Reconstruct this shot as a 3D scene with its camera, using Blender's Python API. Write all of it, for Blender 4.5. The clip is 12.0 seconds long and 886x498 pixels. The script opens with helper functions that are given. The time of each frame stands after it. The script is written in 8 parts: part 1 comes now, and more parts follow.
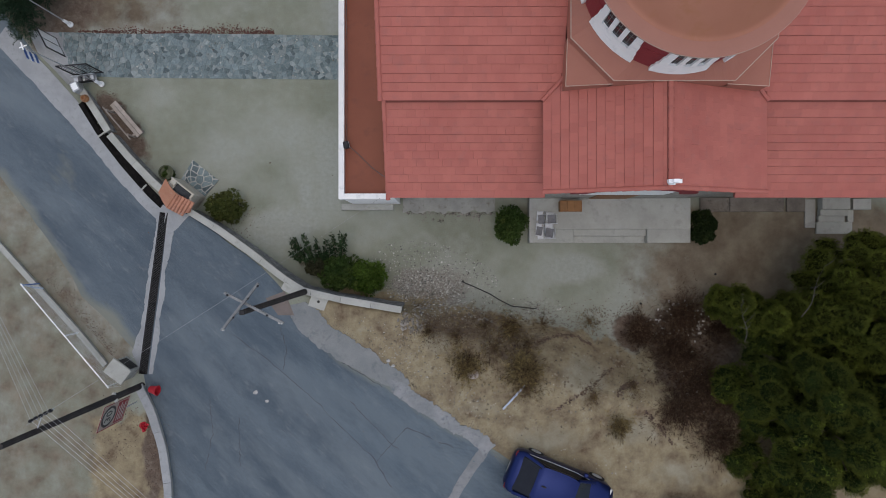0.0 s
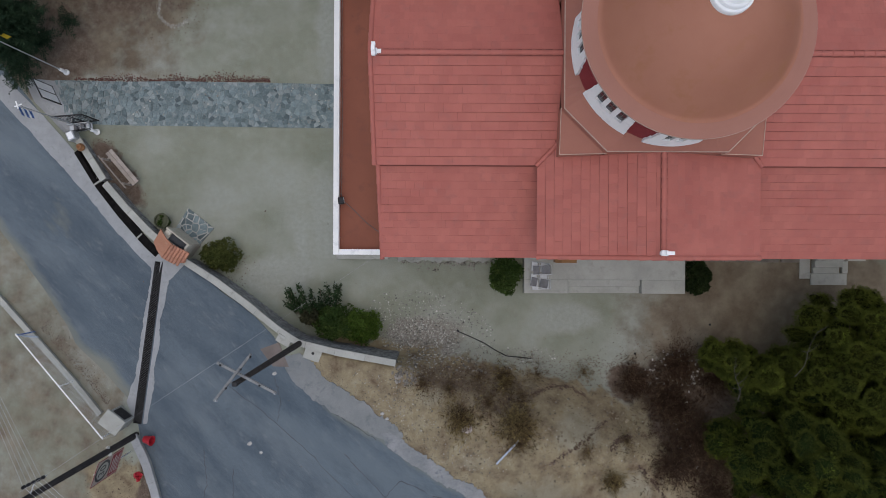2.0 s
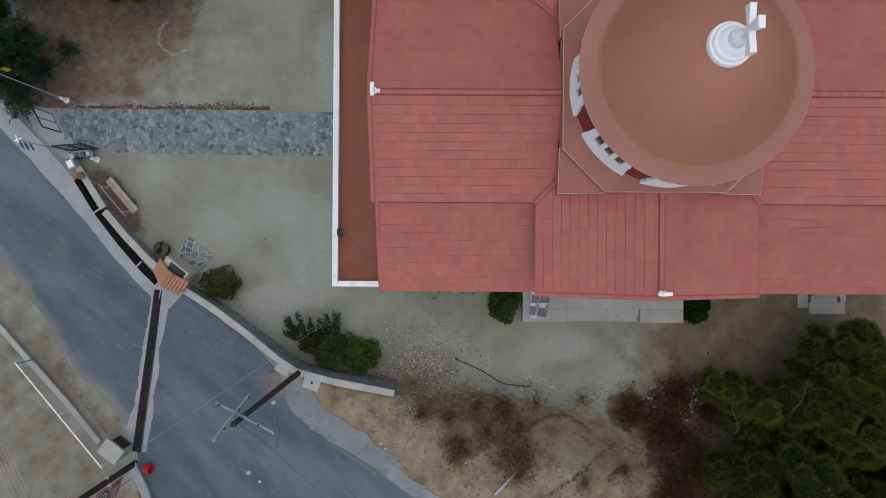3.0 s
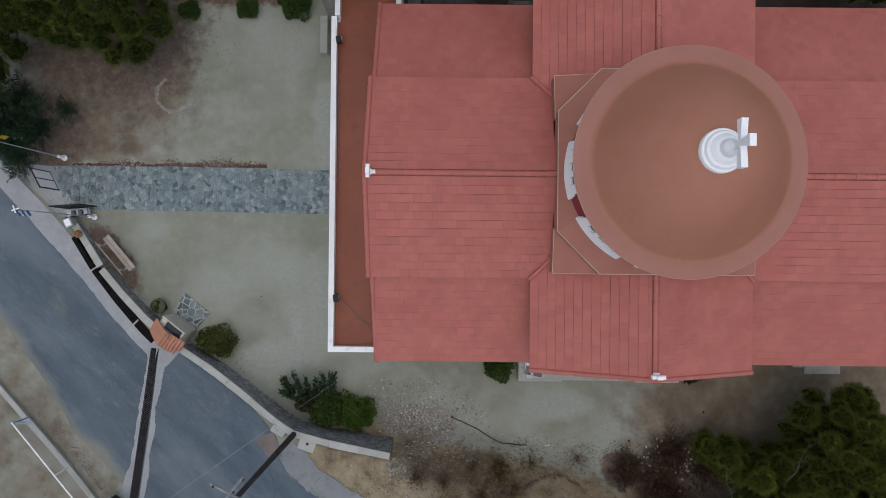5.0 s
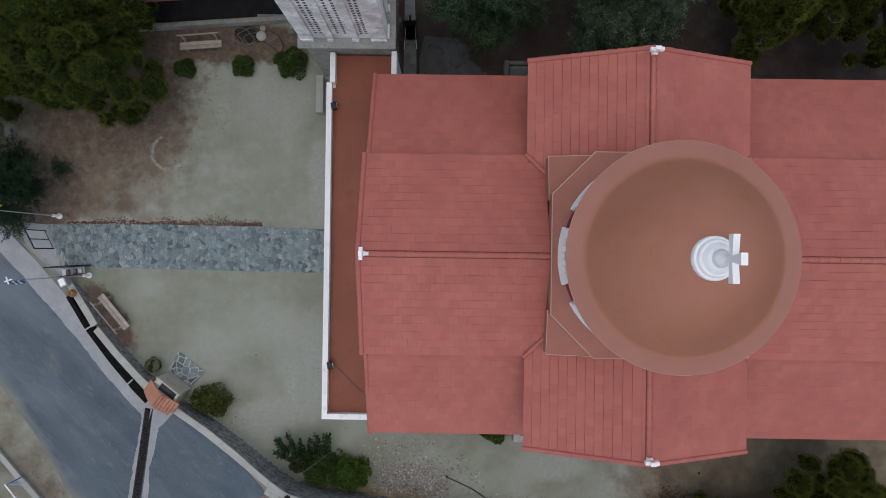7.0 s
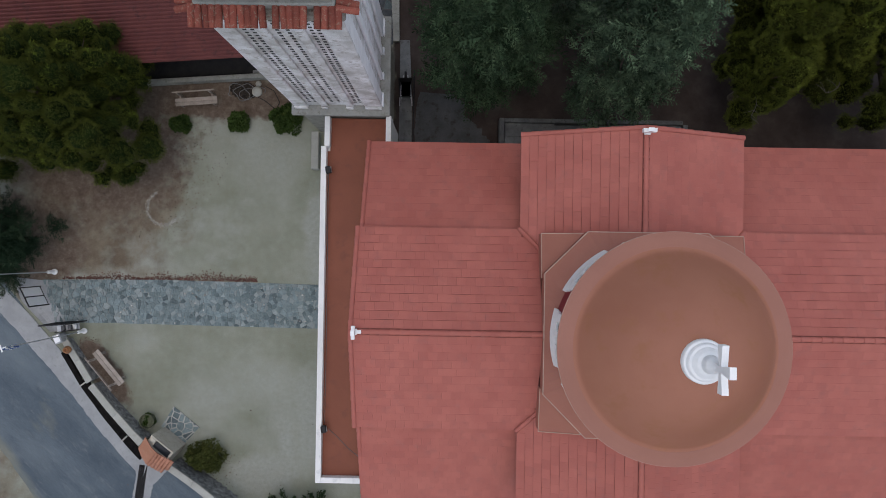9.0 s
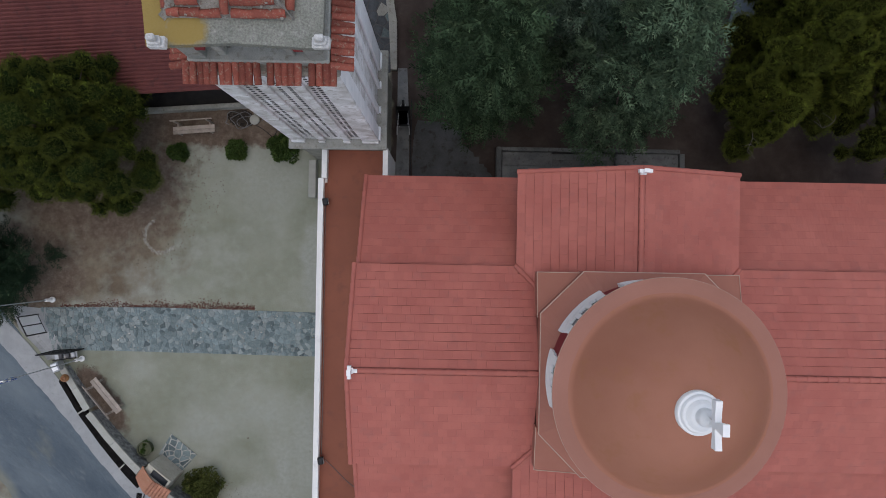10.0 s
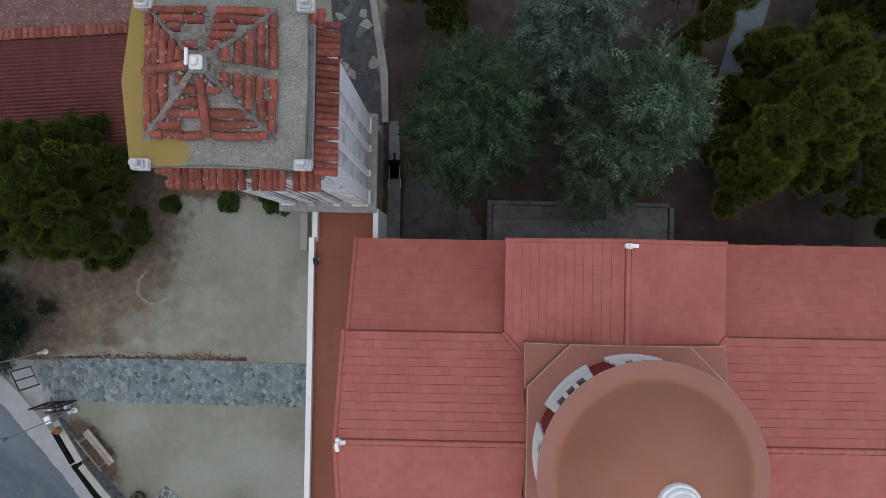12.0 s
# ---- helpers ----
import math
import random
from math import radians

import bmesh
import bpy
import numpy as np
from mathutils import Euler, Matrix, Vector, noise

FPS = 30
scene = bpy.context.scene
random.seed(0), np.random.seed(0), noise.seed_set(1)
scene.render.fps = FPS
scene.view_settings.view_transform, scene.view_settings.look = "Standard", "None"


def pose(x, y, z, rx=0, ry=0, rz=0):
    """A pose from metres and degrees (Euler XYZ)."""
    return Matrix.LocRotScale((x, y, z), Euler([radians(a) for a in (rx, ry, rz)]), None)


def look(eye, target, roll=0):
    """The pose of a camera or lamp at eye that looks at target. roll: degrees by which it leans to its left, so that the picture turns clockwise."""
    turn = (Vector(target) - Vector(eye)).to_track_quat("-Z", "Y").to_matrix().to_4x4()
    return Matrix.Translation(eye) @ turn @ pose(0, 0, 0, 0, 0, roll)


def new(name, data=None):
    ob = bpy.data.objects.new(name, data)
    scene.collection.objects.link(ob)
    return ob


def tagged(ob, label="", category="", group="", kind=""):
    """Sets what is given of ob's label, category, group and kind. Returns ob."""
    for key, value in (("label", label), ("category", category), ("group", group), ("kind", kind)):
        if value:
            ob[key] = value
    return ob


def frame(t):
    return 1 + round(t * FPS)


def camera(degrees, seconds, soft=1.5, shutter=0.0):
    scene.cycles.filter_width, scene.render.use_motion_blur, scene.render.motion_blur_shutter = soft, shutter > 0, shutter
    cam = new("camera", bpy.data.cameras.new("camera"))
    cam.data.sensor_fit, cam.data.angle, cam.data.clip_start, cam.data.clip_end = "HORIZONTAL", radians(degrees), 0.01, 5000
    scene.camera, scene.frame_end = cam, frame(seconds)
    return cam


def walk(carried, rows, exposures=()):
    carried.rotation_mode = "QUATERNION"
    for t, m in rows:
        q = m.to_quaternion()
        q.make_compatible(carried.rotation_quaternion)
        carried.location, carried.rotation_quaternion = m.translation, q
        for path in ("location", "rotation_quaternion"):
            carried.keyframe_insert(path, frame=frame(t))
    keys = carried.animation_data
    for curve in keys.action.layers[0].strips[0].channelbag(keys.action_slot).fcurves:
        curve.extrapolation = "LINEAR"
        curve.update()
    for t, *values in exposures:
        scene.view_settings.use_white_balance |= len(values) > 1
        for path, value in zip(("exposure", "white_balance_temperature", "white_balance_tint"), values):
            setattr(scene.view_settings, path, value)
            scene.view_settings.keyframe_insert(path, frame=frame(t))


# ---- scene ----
cam = camera(64.0, 12.0, soft=0.9)
# seconds, place, and small turns from straight down
PATH = [
    (0.0, 0.000, 0.000, 31.358, 0.022, 0.234, 0.000),
    (0.5, 0.062, 0.483, 31.344, -0.007, 0.238, 0.073),
    (1.0, 0.122, 1.011, 31.342, -0.017, 0.235, 0.141),
    (1.5, 0.164, 1.583, 31.355, -0.016, 0.230, 0.202),
    (2.0, 0.201, 2.193, 31.389, -0.015, 0.206, 0.271),
    (2.5, 0.224, 2.807, 31.425, -0.011, 0.208, 0.335),
    (3.0, 0.251, 3.428, 31.450, 0.007, 0.223, 0.402),
    (5.0, 0.419, 5.913, 31.521, 0.192, 0.270, 0.629),
    (5.5, 0.464, 6.537, 31.509, 0.240, 0.280, 0.668),
    (6.0, 0.509, 7.179, 31.482, 0.282, 0.291, 0.715),
    (6.5, 0.564, 7.832, 31.471, 0.305, 0.300, 0.761),
    (7.0, 0.620, 8.475, 31.460, 0.318, 0.318, 0.815),
    (9.0, 0.846, 10.950, 31.482, 0.359, 0.388, 0.975),
    (9.5, 0.899, 11.578, 31.504, 0.355, 0.404, 1.000),
    (10.0, 0.954, 12.200, 31.529, 0.355, 0.399, 1.028),
    (10.5, 1.020, 12.822, 31.539, 0.353, 0.391, 1.055),
    (11.0, 1.101, 13.426, 31.557, 0.349, 0.376, 1.071),
    (11.5, 1.189, 13.998, 31.625, 0.360, 0.367, 1.060),
    (12.0, 1.286, 14.517, 31.705, 0.366, 0.355, 1.042),
]
EXPOSURE, KELVIN, TINT = 0.24, 6950, 10
walk(cam, [(t, pose(x, y, z, rx, ry, rz)) for t, x, y, z, rx, ry, rz in PATH],
     [(0.0, EXPOSURE, KELVIN, TINT), (12.0, EXPOSURE, KELVIN, TINT)])

# ---- overcast sky with a weak wide sun high in the south ----
SUN_AZ, SUN_EL = 190.0, 85.0      # compass degrees, degrees
world = bpy.data.worlds.new("sky")
scene.world = world
world.use_nodes = True
wn = world.node_tree
bg = wn.nodes["Background"]
sky = wn.nodes.new("ShaderNodeTexSky")
sky.sky_type = "NISHITA"
sky.sun_disc = False
sky.sun_elevation, sky.sun_rotation = radians(SUN_EL), radians(SUN_AZ)
sky.air_density, sky.dust_density, sky.ozone_density = 1.0, 2.0, 1.0
wn.links.new(sky.outputs[0], bg.inputs[0])
bg.inputs[1].default_value = 0.145
sun_dir = Vector((math.sin(radians(SUN_AZ)) * math.cos(radians(SUN_EL)), math.cos(radians(SUN_AZ)) * math.cos(radians(SUN_EL)), math.sin(radians(SUN_EL))))
lamp = bpy.data.lights.new("sun", "SUN")
lamp.energy, lamp.angle, lamp.color = 0.75, radians(150), (1.0, 0.97, 0.93)
sun = new("sun", lamp)
sun.matrix_world = look(sun_dir * 100, (0, 0, 0))

# ---- materials ----


def node(nt, kind, at=None, **settings):
    n = nt.nodes.new(kind)
    for k, v in settings.items():
        n.inputs[k.replace("_", " ")].default_value = v
    return n


def material(name, a, b, scale=2.0, c=None, grain=0.25, rough=0.85, bump=0.3, bump_scale=40.0, vary=0.12, metal=0.0, island=False, spec=0.3, stretch=(1, 1, 1), turn=0.0):
    """A weathered surface: two colours in large noise, a third in stains, fine grain, relief and a random shift for each piece."""
    m = bpy.data.materials.new(name)
    m.use_nodes = True
    nt = m.node_tree
    p = nt.nodes["Principled BSDF"]
    geo = nt.nodes.new("ShaderNodeNewGeometry")
    mp = nt.nodes.new("ShaderNodeMapping")
    mp.inputs["Scale"].default_value = stretch
    mp.vector_type = "TEXTURE" if turn else "POINT"
    mp.inputs["Rotation"].default_value = (0, 0, radians(turn))
    nt.links.new(geo.outputs["Position"], mp.inputs["Vector"])
    big = node(nt, "ShaderNodeTexNoise", Scale=scale, Detail=5.0, Roughness=0.6)
    nt.links.new(mp.outputs[0], big.inputs["Vector"])
    ramp = nt.nodes.new("ShaderNodeValToRGB")
    ramp.color_ramp.elements[0].position, ramp.color_ramp.elements[1].position = 0.35, 0.65
    ramp.color_ramp.elements[0].color, ramp.color_ramp.elements[1].color = (*a, 1), (*b, 1)
    nt.links.new(big.outputs[0], ramp.inputs[0])
    colour = ramp.outputs[0]
    if c:
        st = node(nt, "ShaderNodeTexNoise", Scale=scale * 3.3, Detail=6.0, Roughness=0.7)
        nt.links.new(mp.outputs[0], st.inputs["Vector"])
        sr = nt.nodes.new("ShaderNodeMapRange")
        sr.inputs[1].default_value, sr.inputs[2].default_value = 0.54, 0.68
        nt.links.new(st.outputs[0], sr.inputs[0])
        mx = nt.nodes.new("ShaderNodeMix")
        mx.data_type = "RGBA"
        nt.links.new(sr.outputs[0], mx.inputs["Factor"])
        nt.links.new(colour, mx.inputs[6])
        mx.inputs[7].default_value = (*c, 1)
        colour = mx.outputs[2]
    fine = node(nt, "ShaderNodeTexNoise", Scale=bump_scale, Detail=4.0, Roughness=0.65)
    nt.links.new(mp.outputs[0], fine.inputs["Vector"])
    info = nt.nodes.new("ShaderNodeObjectInfo")
    rnd = geo.outputs["Random Per Island"] if island else info.outputs["Random"]
    # brightness = 1 + grain * (fine - .5) + vary * (random - .5)
    g1 = nt.nodes.new("ShaderNodeMath")
    g1.operation = "MULTIPLY_ADD"
    nt.links.new(fine.outputs[0], g1.inputs[0])
    g1.inputs[1].default_value, g1.inputs[2].default_value = grain * 2, 1 - grain
    g2 = nt.nodes.new("ShaderNodeMath")
    g2.operation = "MULTIPLY_ADD"
    nt.links.new(rnd, g2.inputs[0])
    g2.inputs[1].default_value = vary * 2
    sub = nt.nodes.new("ShaderNodeMath")
    sub.operation = "SUBTRACT"
    nt.links.new(g1.outputs[0], sub.inputs[0])
    sub.inputs[1].default_value = vary
    nt.links.new(sub.outputs[0], g2.inputs[2])
    hsv = nt.nodes.new("ShaderNodeHueSaturation")
    nt.links.new(colour, hsv.inputs["Color"])
    nt.links.new(g2.outputs[0], hsv.inputs["Value"])
    nt.links.new(hsv.outputs[0], p.inputs["Base Color"])
    p.inputs["Roughness"].default_value = rough
    p.inputs["Metallic"].default_value = metal
    p.inputs["Specular IOR Level"].default_value = spec
    bp = node(nt, "ShaderNodeBump", Strength=bump, Distance=0.02)
    nt.links.new(fine.outputs[0], bp.inputs["Height"])
    nt.links.new(bp.outputs[0], p.inputs["Normal"])
    return m


def leaf_material(name, a, b, tip, vary=0.35):
    """Foliage: two greens for each leaf at random, and a paler tip colour where the noise is high."""
    m = material(name, a, b, scale=0.9, c=tip, grain=0.3, rough=0.85, bump=0.0, bump_scale=6.0, vary=vary, island=True, spec=0.08)
    return m


ROOF_TILE = material("red_roof_tile", (0.375, 0.112, 0.088), (0.415, 0.133, 0.104), 0.7, c=(0.35, 0.118, 0.096), grain=0.14, rough=0.62, bump=0.15, vary=0.055)
ROOF_STUFF = material("red_roof_tile_field", (0.375, 0.112, 0.088), (0.415, 0.133, 0.104), 0.7, c=(0.35, 0.118, 0.096), grain=0.14, rough=0.62, bump=0.15, vary=0.055, island=True)
WINDOW_BAR = material("grey_window_bars", (0.13, 0.13, 0.12), (0.18, 0.18, 0.165), 4.0)
ROOF_DECK = material("roof_deck", (0.20, 0.062, 0.05), (0.24, 0.076, 0.06), 2.0)
MEMBRANE = material("terracotta_membrane", (0.215, 0.066, 0.037), (0.25, 0.08, 0.045), 0.5, c=(0.19, 0.06, 0.038), grain=0.1, rough=0.55, bump=0.08, vary=0.0)
DOME_PAINT = material("dome_paint", (0.305, 0.122, 0.076), (0.348, 0.147, 0.094), 0.35, c=(0.315, 0.132, 0.07), grain=0.08, rough=0.55, bump=0.06, vary=0.0)
PLATE_PAINT = material("plate_paint", (0.30, 0.115, 0.08), (0.335, 0.135, 0.095), 0.6, grain=0.1, rough=0.6, bump=0.08, vary=0.0)
BRIM_PAINT = material("brim_paint", (0.30, 0.135, 0.098), (0.335, 0.152, 0.112), 0.45, grain=0.1, rough=0.6, bump=0.06, vary=0.0)
EDGE_TRIM = material("pale_edge_trim", (0.42, 0.30, 0.24), (0.50, 0.37, 0.30), 2.0, grain=0.1)
WHITE_WALL = material("white_plaster", (0.77, 0.775, 0.76), (0.84, 0.84, 0.82), 0.8, c=(0.68, 0.69, 0.68), grain=0.08, rough=0.8, bump=0.1, vary=0.0)
TOWER_WALL = material("peeling_white_plaster", (0.47, 0.465, 0.44), (0.84, 0.85, 0.86), 1.3, c=(0.38, 0.355, 0.32), grain=0.22, rough=0.9, bump=0.3, vary=0.0)
DARK_RED = material("dark_red_plaster", (0.20, 0.022, 0.028), (0.235, 0.03, 0.035), 1.5, grain=0.1, rough=0.7, vary=0.0)
RUBBLE_WALL = material("rubble_wall", (0.11, 0.115, 0.115), (0.32, 0.33, 0.325), 5.5, c=(0.08, 0.08, 0.08), grain=0.5, bump=1.0, bump_scale=12.0)
STONE_WALL = material("grey_stone_wall", (0.23, 0.22, 0.19), (0.31, 0.30, 0.26), 3.0, c=(0.15, 0.15, 0.13), grain=0.35, bump=0.8, bump_scale=9.0)
CONCRETE = material("concrete", (0.315, 0.318, 0.285), (0.395, 0.398, 0.36), 0.9, c=(0.295, 0.295, 0.265), grain=0.22, rough=0.9, bump=0.25, vary=0.06)
PALE_CONCRETE = material("pale_concrete", (0.27, 0.28, 0.282), (0.325, 0.334, 0.334), 1.6, c=(0.25, 0.258, 0.256), grain=0.15, rough=0.9, bump=0.2, vary=0.05)
OLD_CONCRETE = material("old_concrete", (0.24, 0.245, 0.225), (0.33, 0.33, 0.30), 1.6, c=(0.19, 0.18, 0.15), grain=0.4, rough=0.95, bump=0.5, bump_scale=60.0, vary=0.06)
# Near black: the shade down in the drains, put into a colour.
DRAIN_SHADE = material("drain_shade", (0.006, 0.006, 0.006), (0.014, 0.013, 0.012), 5.0, rough=0.95, grain=0.4, spec=0.05)
GLASS = material("dark_window", (0.018, 0.022, 0.028), (0.035, 0.04, 0.046), 3.0, grain=0.1, rough=0.2, bump=0.0, spec=0.2)
SHRINE_CLAY = material("shrine_clay_tile", (0.36, 0.165, 0.105), (0.43, 0.21, 0.14), 4.0, c=(0.33, 0.14, 0.08), grain=0.2, rough=0.85, vary=0.15)
OLD_RED_ROOF = material("weathered_red_roof", (0.10, 0.031, 0.029), (0.128, 0.04, 0.036), 1.0, c=(0.075, 0.029, 0.027), grain=0.25, rough=0.8, vary=0.2, island=True)
MOSS_ROOF = material("lichen_roof", (0.13, 0.062, 0.054), (0.17, 0.09, 0.078), 2.5, c=(0.25, 0.235, 0.22), grain=0.5, rough=0.9, bump_scale=25.0, vary=0.3, island=True)
WOOD = material("grey_wood", (0.27, 0.232, 0.198), (0.35, 0.305, 0.265), 4.0, grain=0.25, rough=0.85, vary=0.12, stretch=(1, 1, 1))
BROWN_WOOD = material("brown_wood", (0.20, 0.095, 0.035), (0.26, 0.125, 0.05), 4.0, grain=0.25, rough=0.6)
POLE_WOOD = material("tarred_pole", (0.022, 0.02, 0.02), (0.045, 0.04, 0.036), 3.0, grain=0.3, rough=0.8)
BARK = material("bark", (0.10, 0.075, 0.058), (0.17, 0.135, 0.11), 5.0, grain=0.35, rough=0.95, bump=0.6, bump_scale=25.0)
BLACK_IRON = material("black_iron", (0.012, 0.012, 0.014), (0.03, 0.03, 0.032), 8.0, rough=0.5, metal=0.3, grain=0.2)
GREY_METAL = material("galvanised_metal", (0.42, 0.44, 0.46), (0.52, 0.54, 0.56), 6.0, rough=0.45, metal=0.5, grain=0.15)
WHITE_PAINT = material("white_paint", (0.83, 0.84, 0.835), (0.88, 0.88, 0.875), 3.0, grain=0.06, rough=0.5, vary=0.0)
BLUE_PAINT = material("blue_paint", (0.10, 0.18, 0.42), (0.13, 0.22, 0.48), 4.0, grain=0.1, rough=0.6)
RED_PLASTIC = material("red_plastic", (0.30, 0.012, 0.022), (0.38, 0.02, 0.03), 4.0, grain=0.1, rough=0.4)
BRIGHT_WIRE = material("bright_wire", (0.44, 0.44, 0.45), (0.52, 0.52, 0.53), 4.0, rough=0.4, metal=0.0)
CABLE = material("cable_sheath", (0.10, 0.10, 0.105), (0.16, 0.16, 0.165), 4.0, rough=0.6)
PALE_CABLE = material("bare_wire", (0.34, 0.34, 0.35), (0.42, 0.42, 0.43), 4.0, rough=0.5, metal=0.3)

# ---- ways to build ----


def thing(name, label, category, at=(0, 0, 0), rz=0.0, group="", kind=""):
    ob = new(name)
    ob.matrix_basis = pose(*at, 0, 0, rz)
    ob.empty_display_size = 0.2
    return tagged(ob, label, category, group, kind)


def part(name, bm, mat, parent=None, label="", smooth=False):
    me = bpy.data.meshes.new(name)
    bm.normal_update()
    bm.to_mesh(me)
    bm.free()
    me.materials.append(mat)
    if smooth:
        me.polygons.foreach_set("use_smooth", [True] * len(me.polygons))
    ob = new(name, me)
    ob.parent = parent
    return tagged(ob, label)


def sheet(name, verts, faces, mat, parent=None, label="", smooth=False):
    me = bpy.data.meshes.new(name)
    me.from_pydata(np.asarray(verts).tolist(), [], np.asarray(faces).tolist() if isinstance(faces, np.ndarray) else faces)
    me.materials.append(mat)
    if smooth:
        me.polygons.foreach_set("use_smooth", [True] * len(me.polygons))
    me.update()
    ob = new(name, me)
    ob.parent = parent
    return tagged(ob, label)


def B():
    return bmesh.new()


def box(bm, x0, x1, y0, y1, z0, z1, m=None, bevel=0.0):
    v = [bm.verts.new((x, y, z)) for z in (z0, z1) for y in (y0, y1) for x in (x0, x1)]
    f = [bm.faces.new([v[i] for i in q]) for q in ((0, 2, 3, 1), (4, 5, 7, 6), (0, 1, 5, 4), (2, 6, 7, 3), (0, 4, 6, 2), (1, 3, 7, 5))]
    if bevel:
        edges = list({e for q in f for e in q.edges})
        v = list({w for q in bmesh.ops.bevel(bm, geom=edges, offset=bevel, segments=1, affect="EDGES")["faces"] for w in q.verts} | {w for w in v if w.is_valid})
    if m is not None:
        bmesh.ops.transform(bm, matrix=m, verts=v)
    return bm


def prism(bm, ring, z0, z1, m=None):
    """A solid over a flat ring of (x, y), anticlockwise; z0 and z1 may be functions of x, y."""
    lo = [bm.verts.new((x, y, z0(x, y) if callable(z0) else z0)) for x, y in ring]
    hi = [bm.verts.new((x, y, z1(x, y) if callable(z1) else z1)) for x, y in ring]
    n = len(ring)
    bm.faces.new(hi)
    bm.faces.new(lo[::-1])
    for i in range(n):
        bm.faces.new((lo[i], lo[(i + 1) % n], hi[(i + 1) % n], hi[i]))
    if m is not None:
        bmesh.ops.transform(bm, matrix=m, verts=lo + hi)
    return bm


def rod(bm, a, b, r, r2=None, n=8):
    """A tapered round bar from a to b."""
    a, b = Vector(a), Vector(b)
    d = b - a
    q = d.to_track_quat("Z", "Y").to_matrix()
    r2 = r if r2 is None else r2
    ends = []
    for c, s in ((a, r), (b, r2)):
        ends.append([bm.verts.new(c + q @ Vector((math.cos(t) * s, math.sin(t) * s, 0))) for t in np.linspace(0, 2 * math.pi, n, endpoint=False)])
    for i in range(n):
        bm.faces.new((ends[0][i], ends[0][(i + 1) % n], ends[1][(i + 1) % n], ends[1][i]))
    bm.faces.new(ends[0][::-1])
    bm.faces.new(ends[1])
    return bm


def tube(bm, pts, r, n=6, taper=1.0):
    for i, (a, b) in enumerate(zip(pts, pts[1:])):
        f0, f1 = 1 + (taper - 1) * i / (len(pts) - 1), 1 + (taper - 1) * (i + 1) / (len(pts) - 1)
        rod(bm, a, b, r * f0, r * f1, n)
    return bm


def lathe(bm, profile, n=32, at=(0, 0), a0=0.0, a1=360.0):
    """A turned shape from (radius, z) rows."""
    whole = a1 - a0 > 359.9
    turns = np.radians(np.linspace(a0, a1, n, endpoint=not whole))
    rings = [[bm.verts.new((at[0] + r * math.cos(t), at[1] + r * math.sin(t), z)) for t in turns] for r, z in profile]
    m = len(turns)
    for lo, hi in zip(rings, rings[1:]):
        for i in range(m if whole else m - 1):
            bm.faces.new((lo[i], lo[(i + 1) % m], hi[(i + 1) % m], hi[i]))
    if whole and profile[-1][0] > 1e-4:
        bm.faces.new(rings[-1])
    if whole and profile[0][0] > 1e-4:
        bm.faces.new(rings[0][::-1])
    return bm


def resample(line, n):
    p = np.asarray(line, float)
    s = np.r_[0, np.cumsum(np.hypot(*np.diff(p, axis=0).T))]
    # a smooth line through the corners
    t = np.linspace(0, s[-1], n)
    return np.stack([np.interp(t, s, p[:, 0]), np.interp(t, s, p[:, 1])], 1)


def soften(p, rounds=6):
    p = np.array(p, float)
    for _ in range(rounds):
        p[1:-1] = 0.25 * p[:-2] + 0.5 * p[1:-1] + 0.25 * p[2:]
    return p


# ---- the lie of the land ----
# the line between the yard and the higher road and bank
EDGE_LINE = [(-30, 24), (-20.5, 12.0), (-18.2, 9.3), (-16.0, 6.75), (-14.7, 4.95), (-12.7, 2.9), (-10.8, 1.45), (-8.1, -0.2), (-6.75, -1.2), (-5.9, -1.72), (-4.33, -2.06), (-1.79, -2.46),
             (0.0, -2.7), (2.5, -3.3), (5.0, -4.0), (8.0, -4.9), (11.0, -5.3), (16.0, -6.2), (40, -9)]
EDGE = soften(resample(EDGE_LINE, 400), 8)


def smooth(a, b, x):
    t = np.clip((np.asarray(x, float) - a) / (b - a), 0, 1)
    return t * t * (3 - 2 * t)


def lumps(x, y, size, seed=0):
    """Soft lumps of about that size, from a few crossing waves."""
    r = np.random.RandomState(seed)
    out = np.zeros_like(np.asarray(x, float))
    for i in range(9):
        a, k, ph = r.uniform(0, 6.28), r.uniform(0.7, 2.2) * 6.28 / size, r.uniform(0, 6.28)
        out = out + np.sin((np.cos(a) * x + np.sin(a) * y) * k + ph + 1.3 * np.sin((np.sin(a) * x - np.cos(a) * y) * k * 0.6))
    return out / 9


def edge_side(x, y):
    """Signed distance to EDGE: positive on the road's side. Also how far along the line."""
    x, y = np.broadcast_arrays(np.asarray(x, float), np.asarray(y, float))
    shape = x.shape
    p = np.stack([x.ravel(), y.ravel()], 1)
    side, along = np.empty(len(p)), np.empty(len(p))
    seg = np.diff(EDGE, axis=0)
    for i in range(0, len(p), 4000):
        q = p[i:i + 4000]
        d = q[:, None] - EDGE[None, :-1]
        t = np.clip((d * seg).sum(-1) / (seg * seg).sum(-1), 0, 1)
        off = d - t[..., None] * seg
        j = np.hypot(off[..., 0], off[..., 1]).argmin(1)
        k = np.arange(len(q))
        cross = seg[j, 0] * d[k, j, 1] - seg[j, 1] * d[k, j, 0]
        side[i:i + 4000] = np.where(cross < 0, 1, -1) * np.hypot(off[k, j, 0], off[k, j, 1])
        along[i:i + 4000] = j
    return side.reshape(shape), along.reshape(shape)


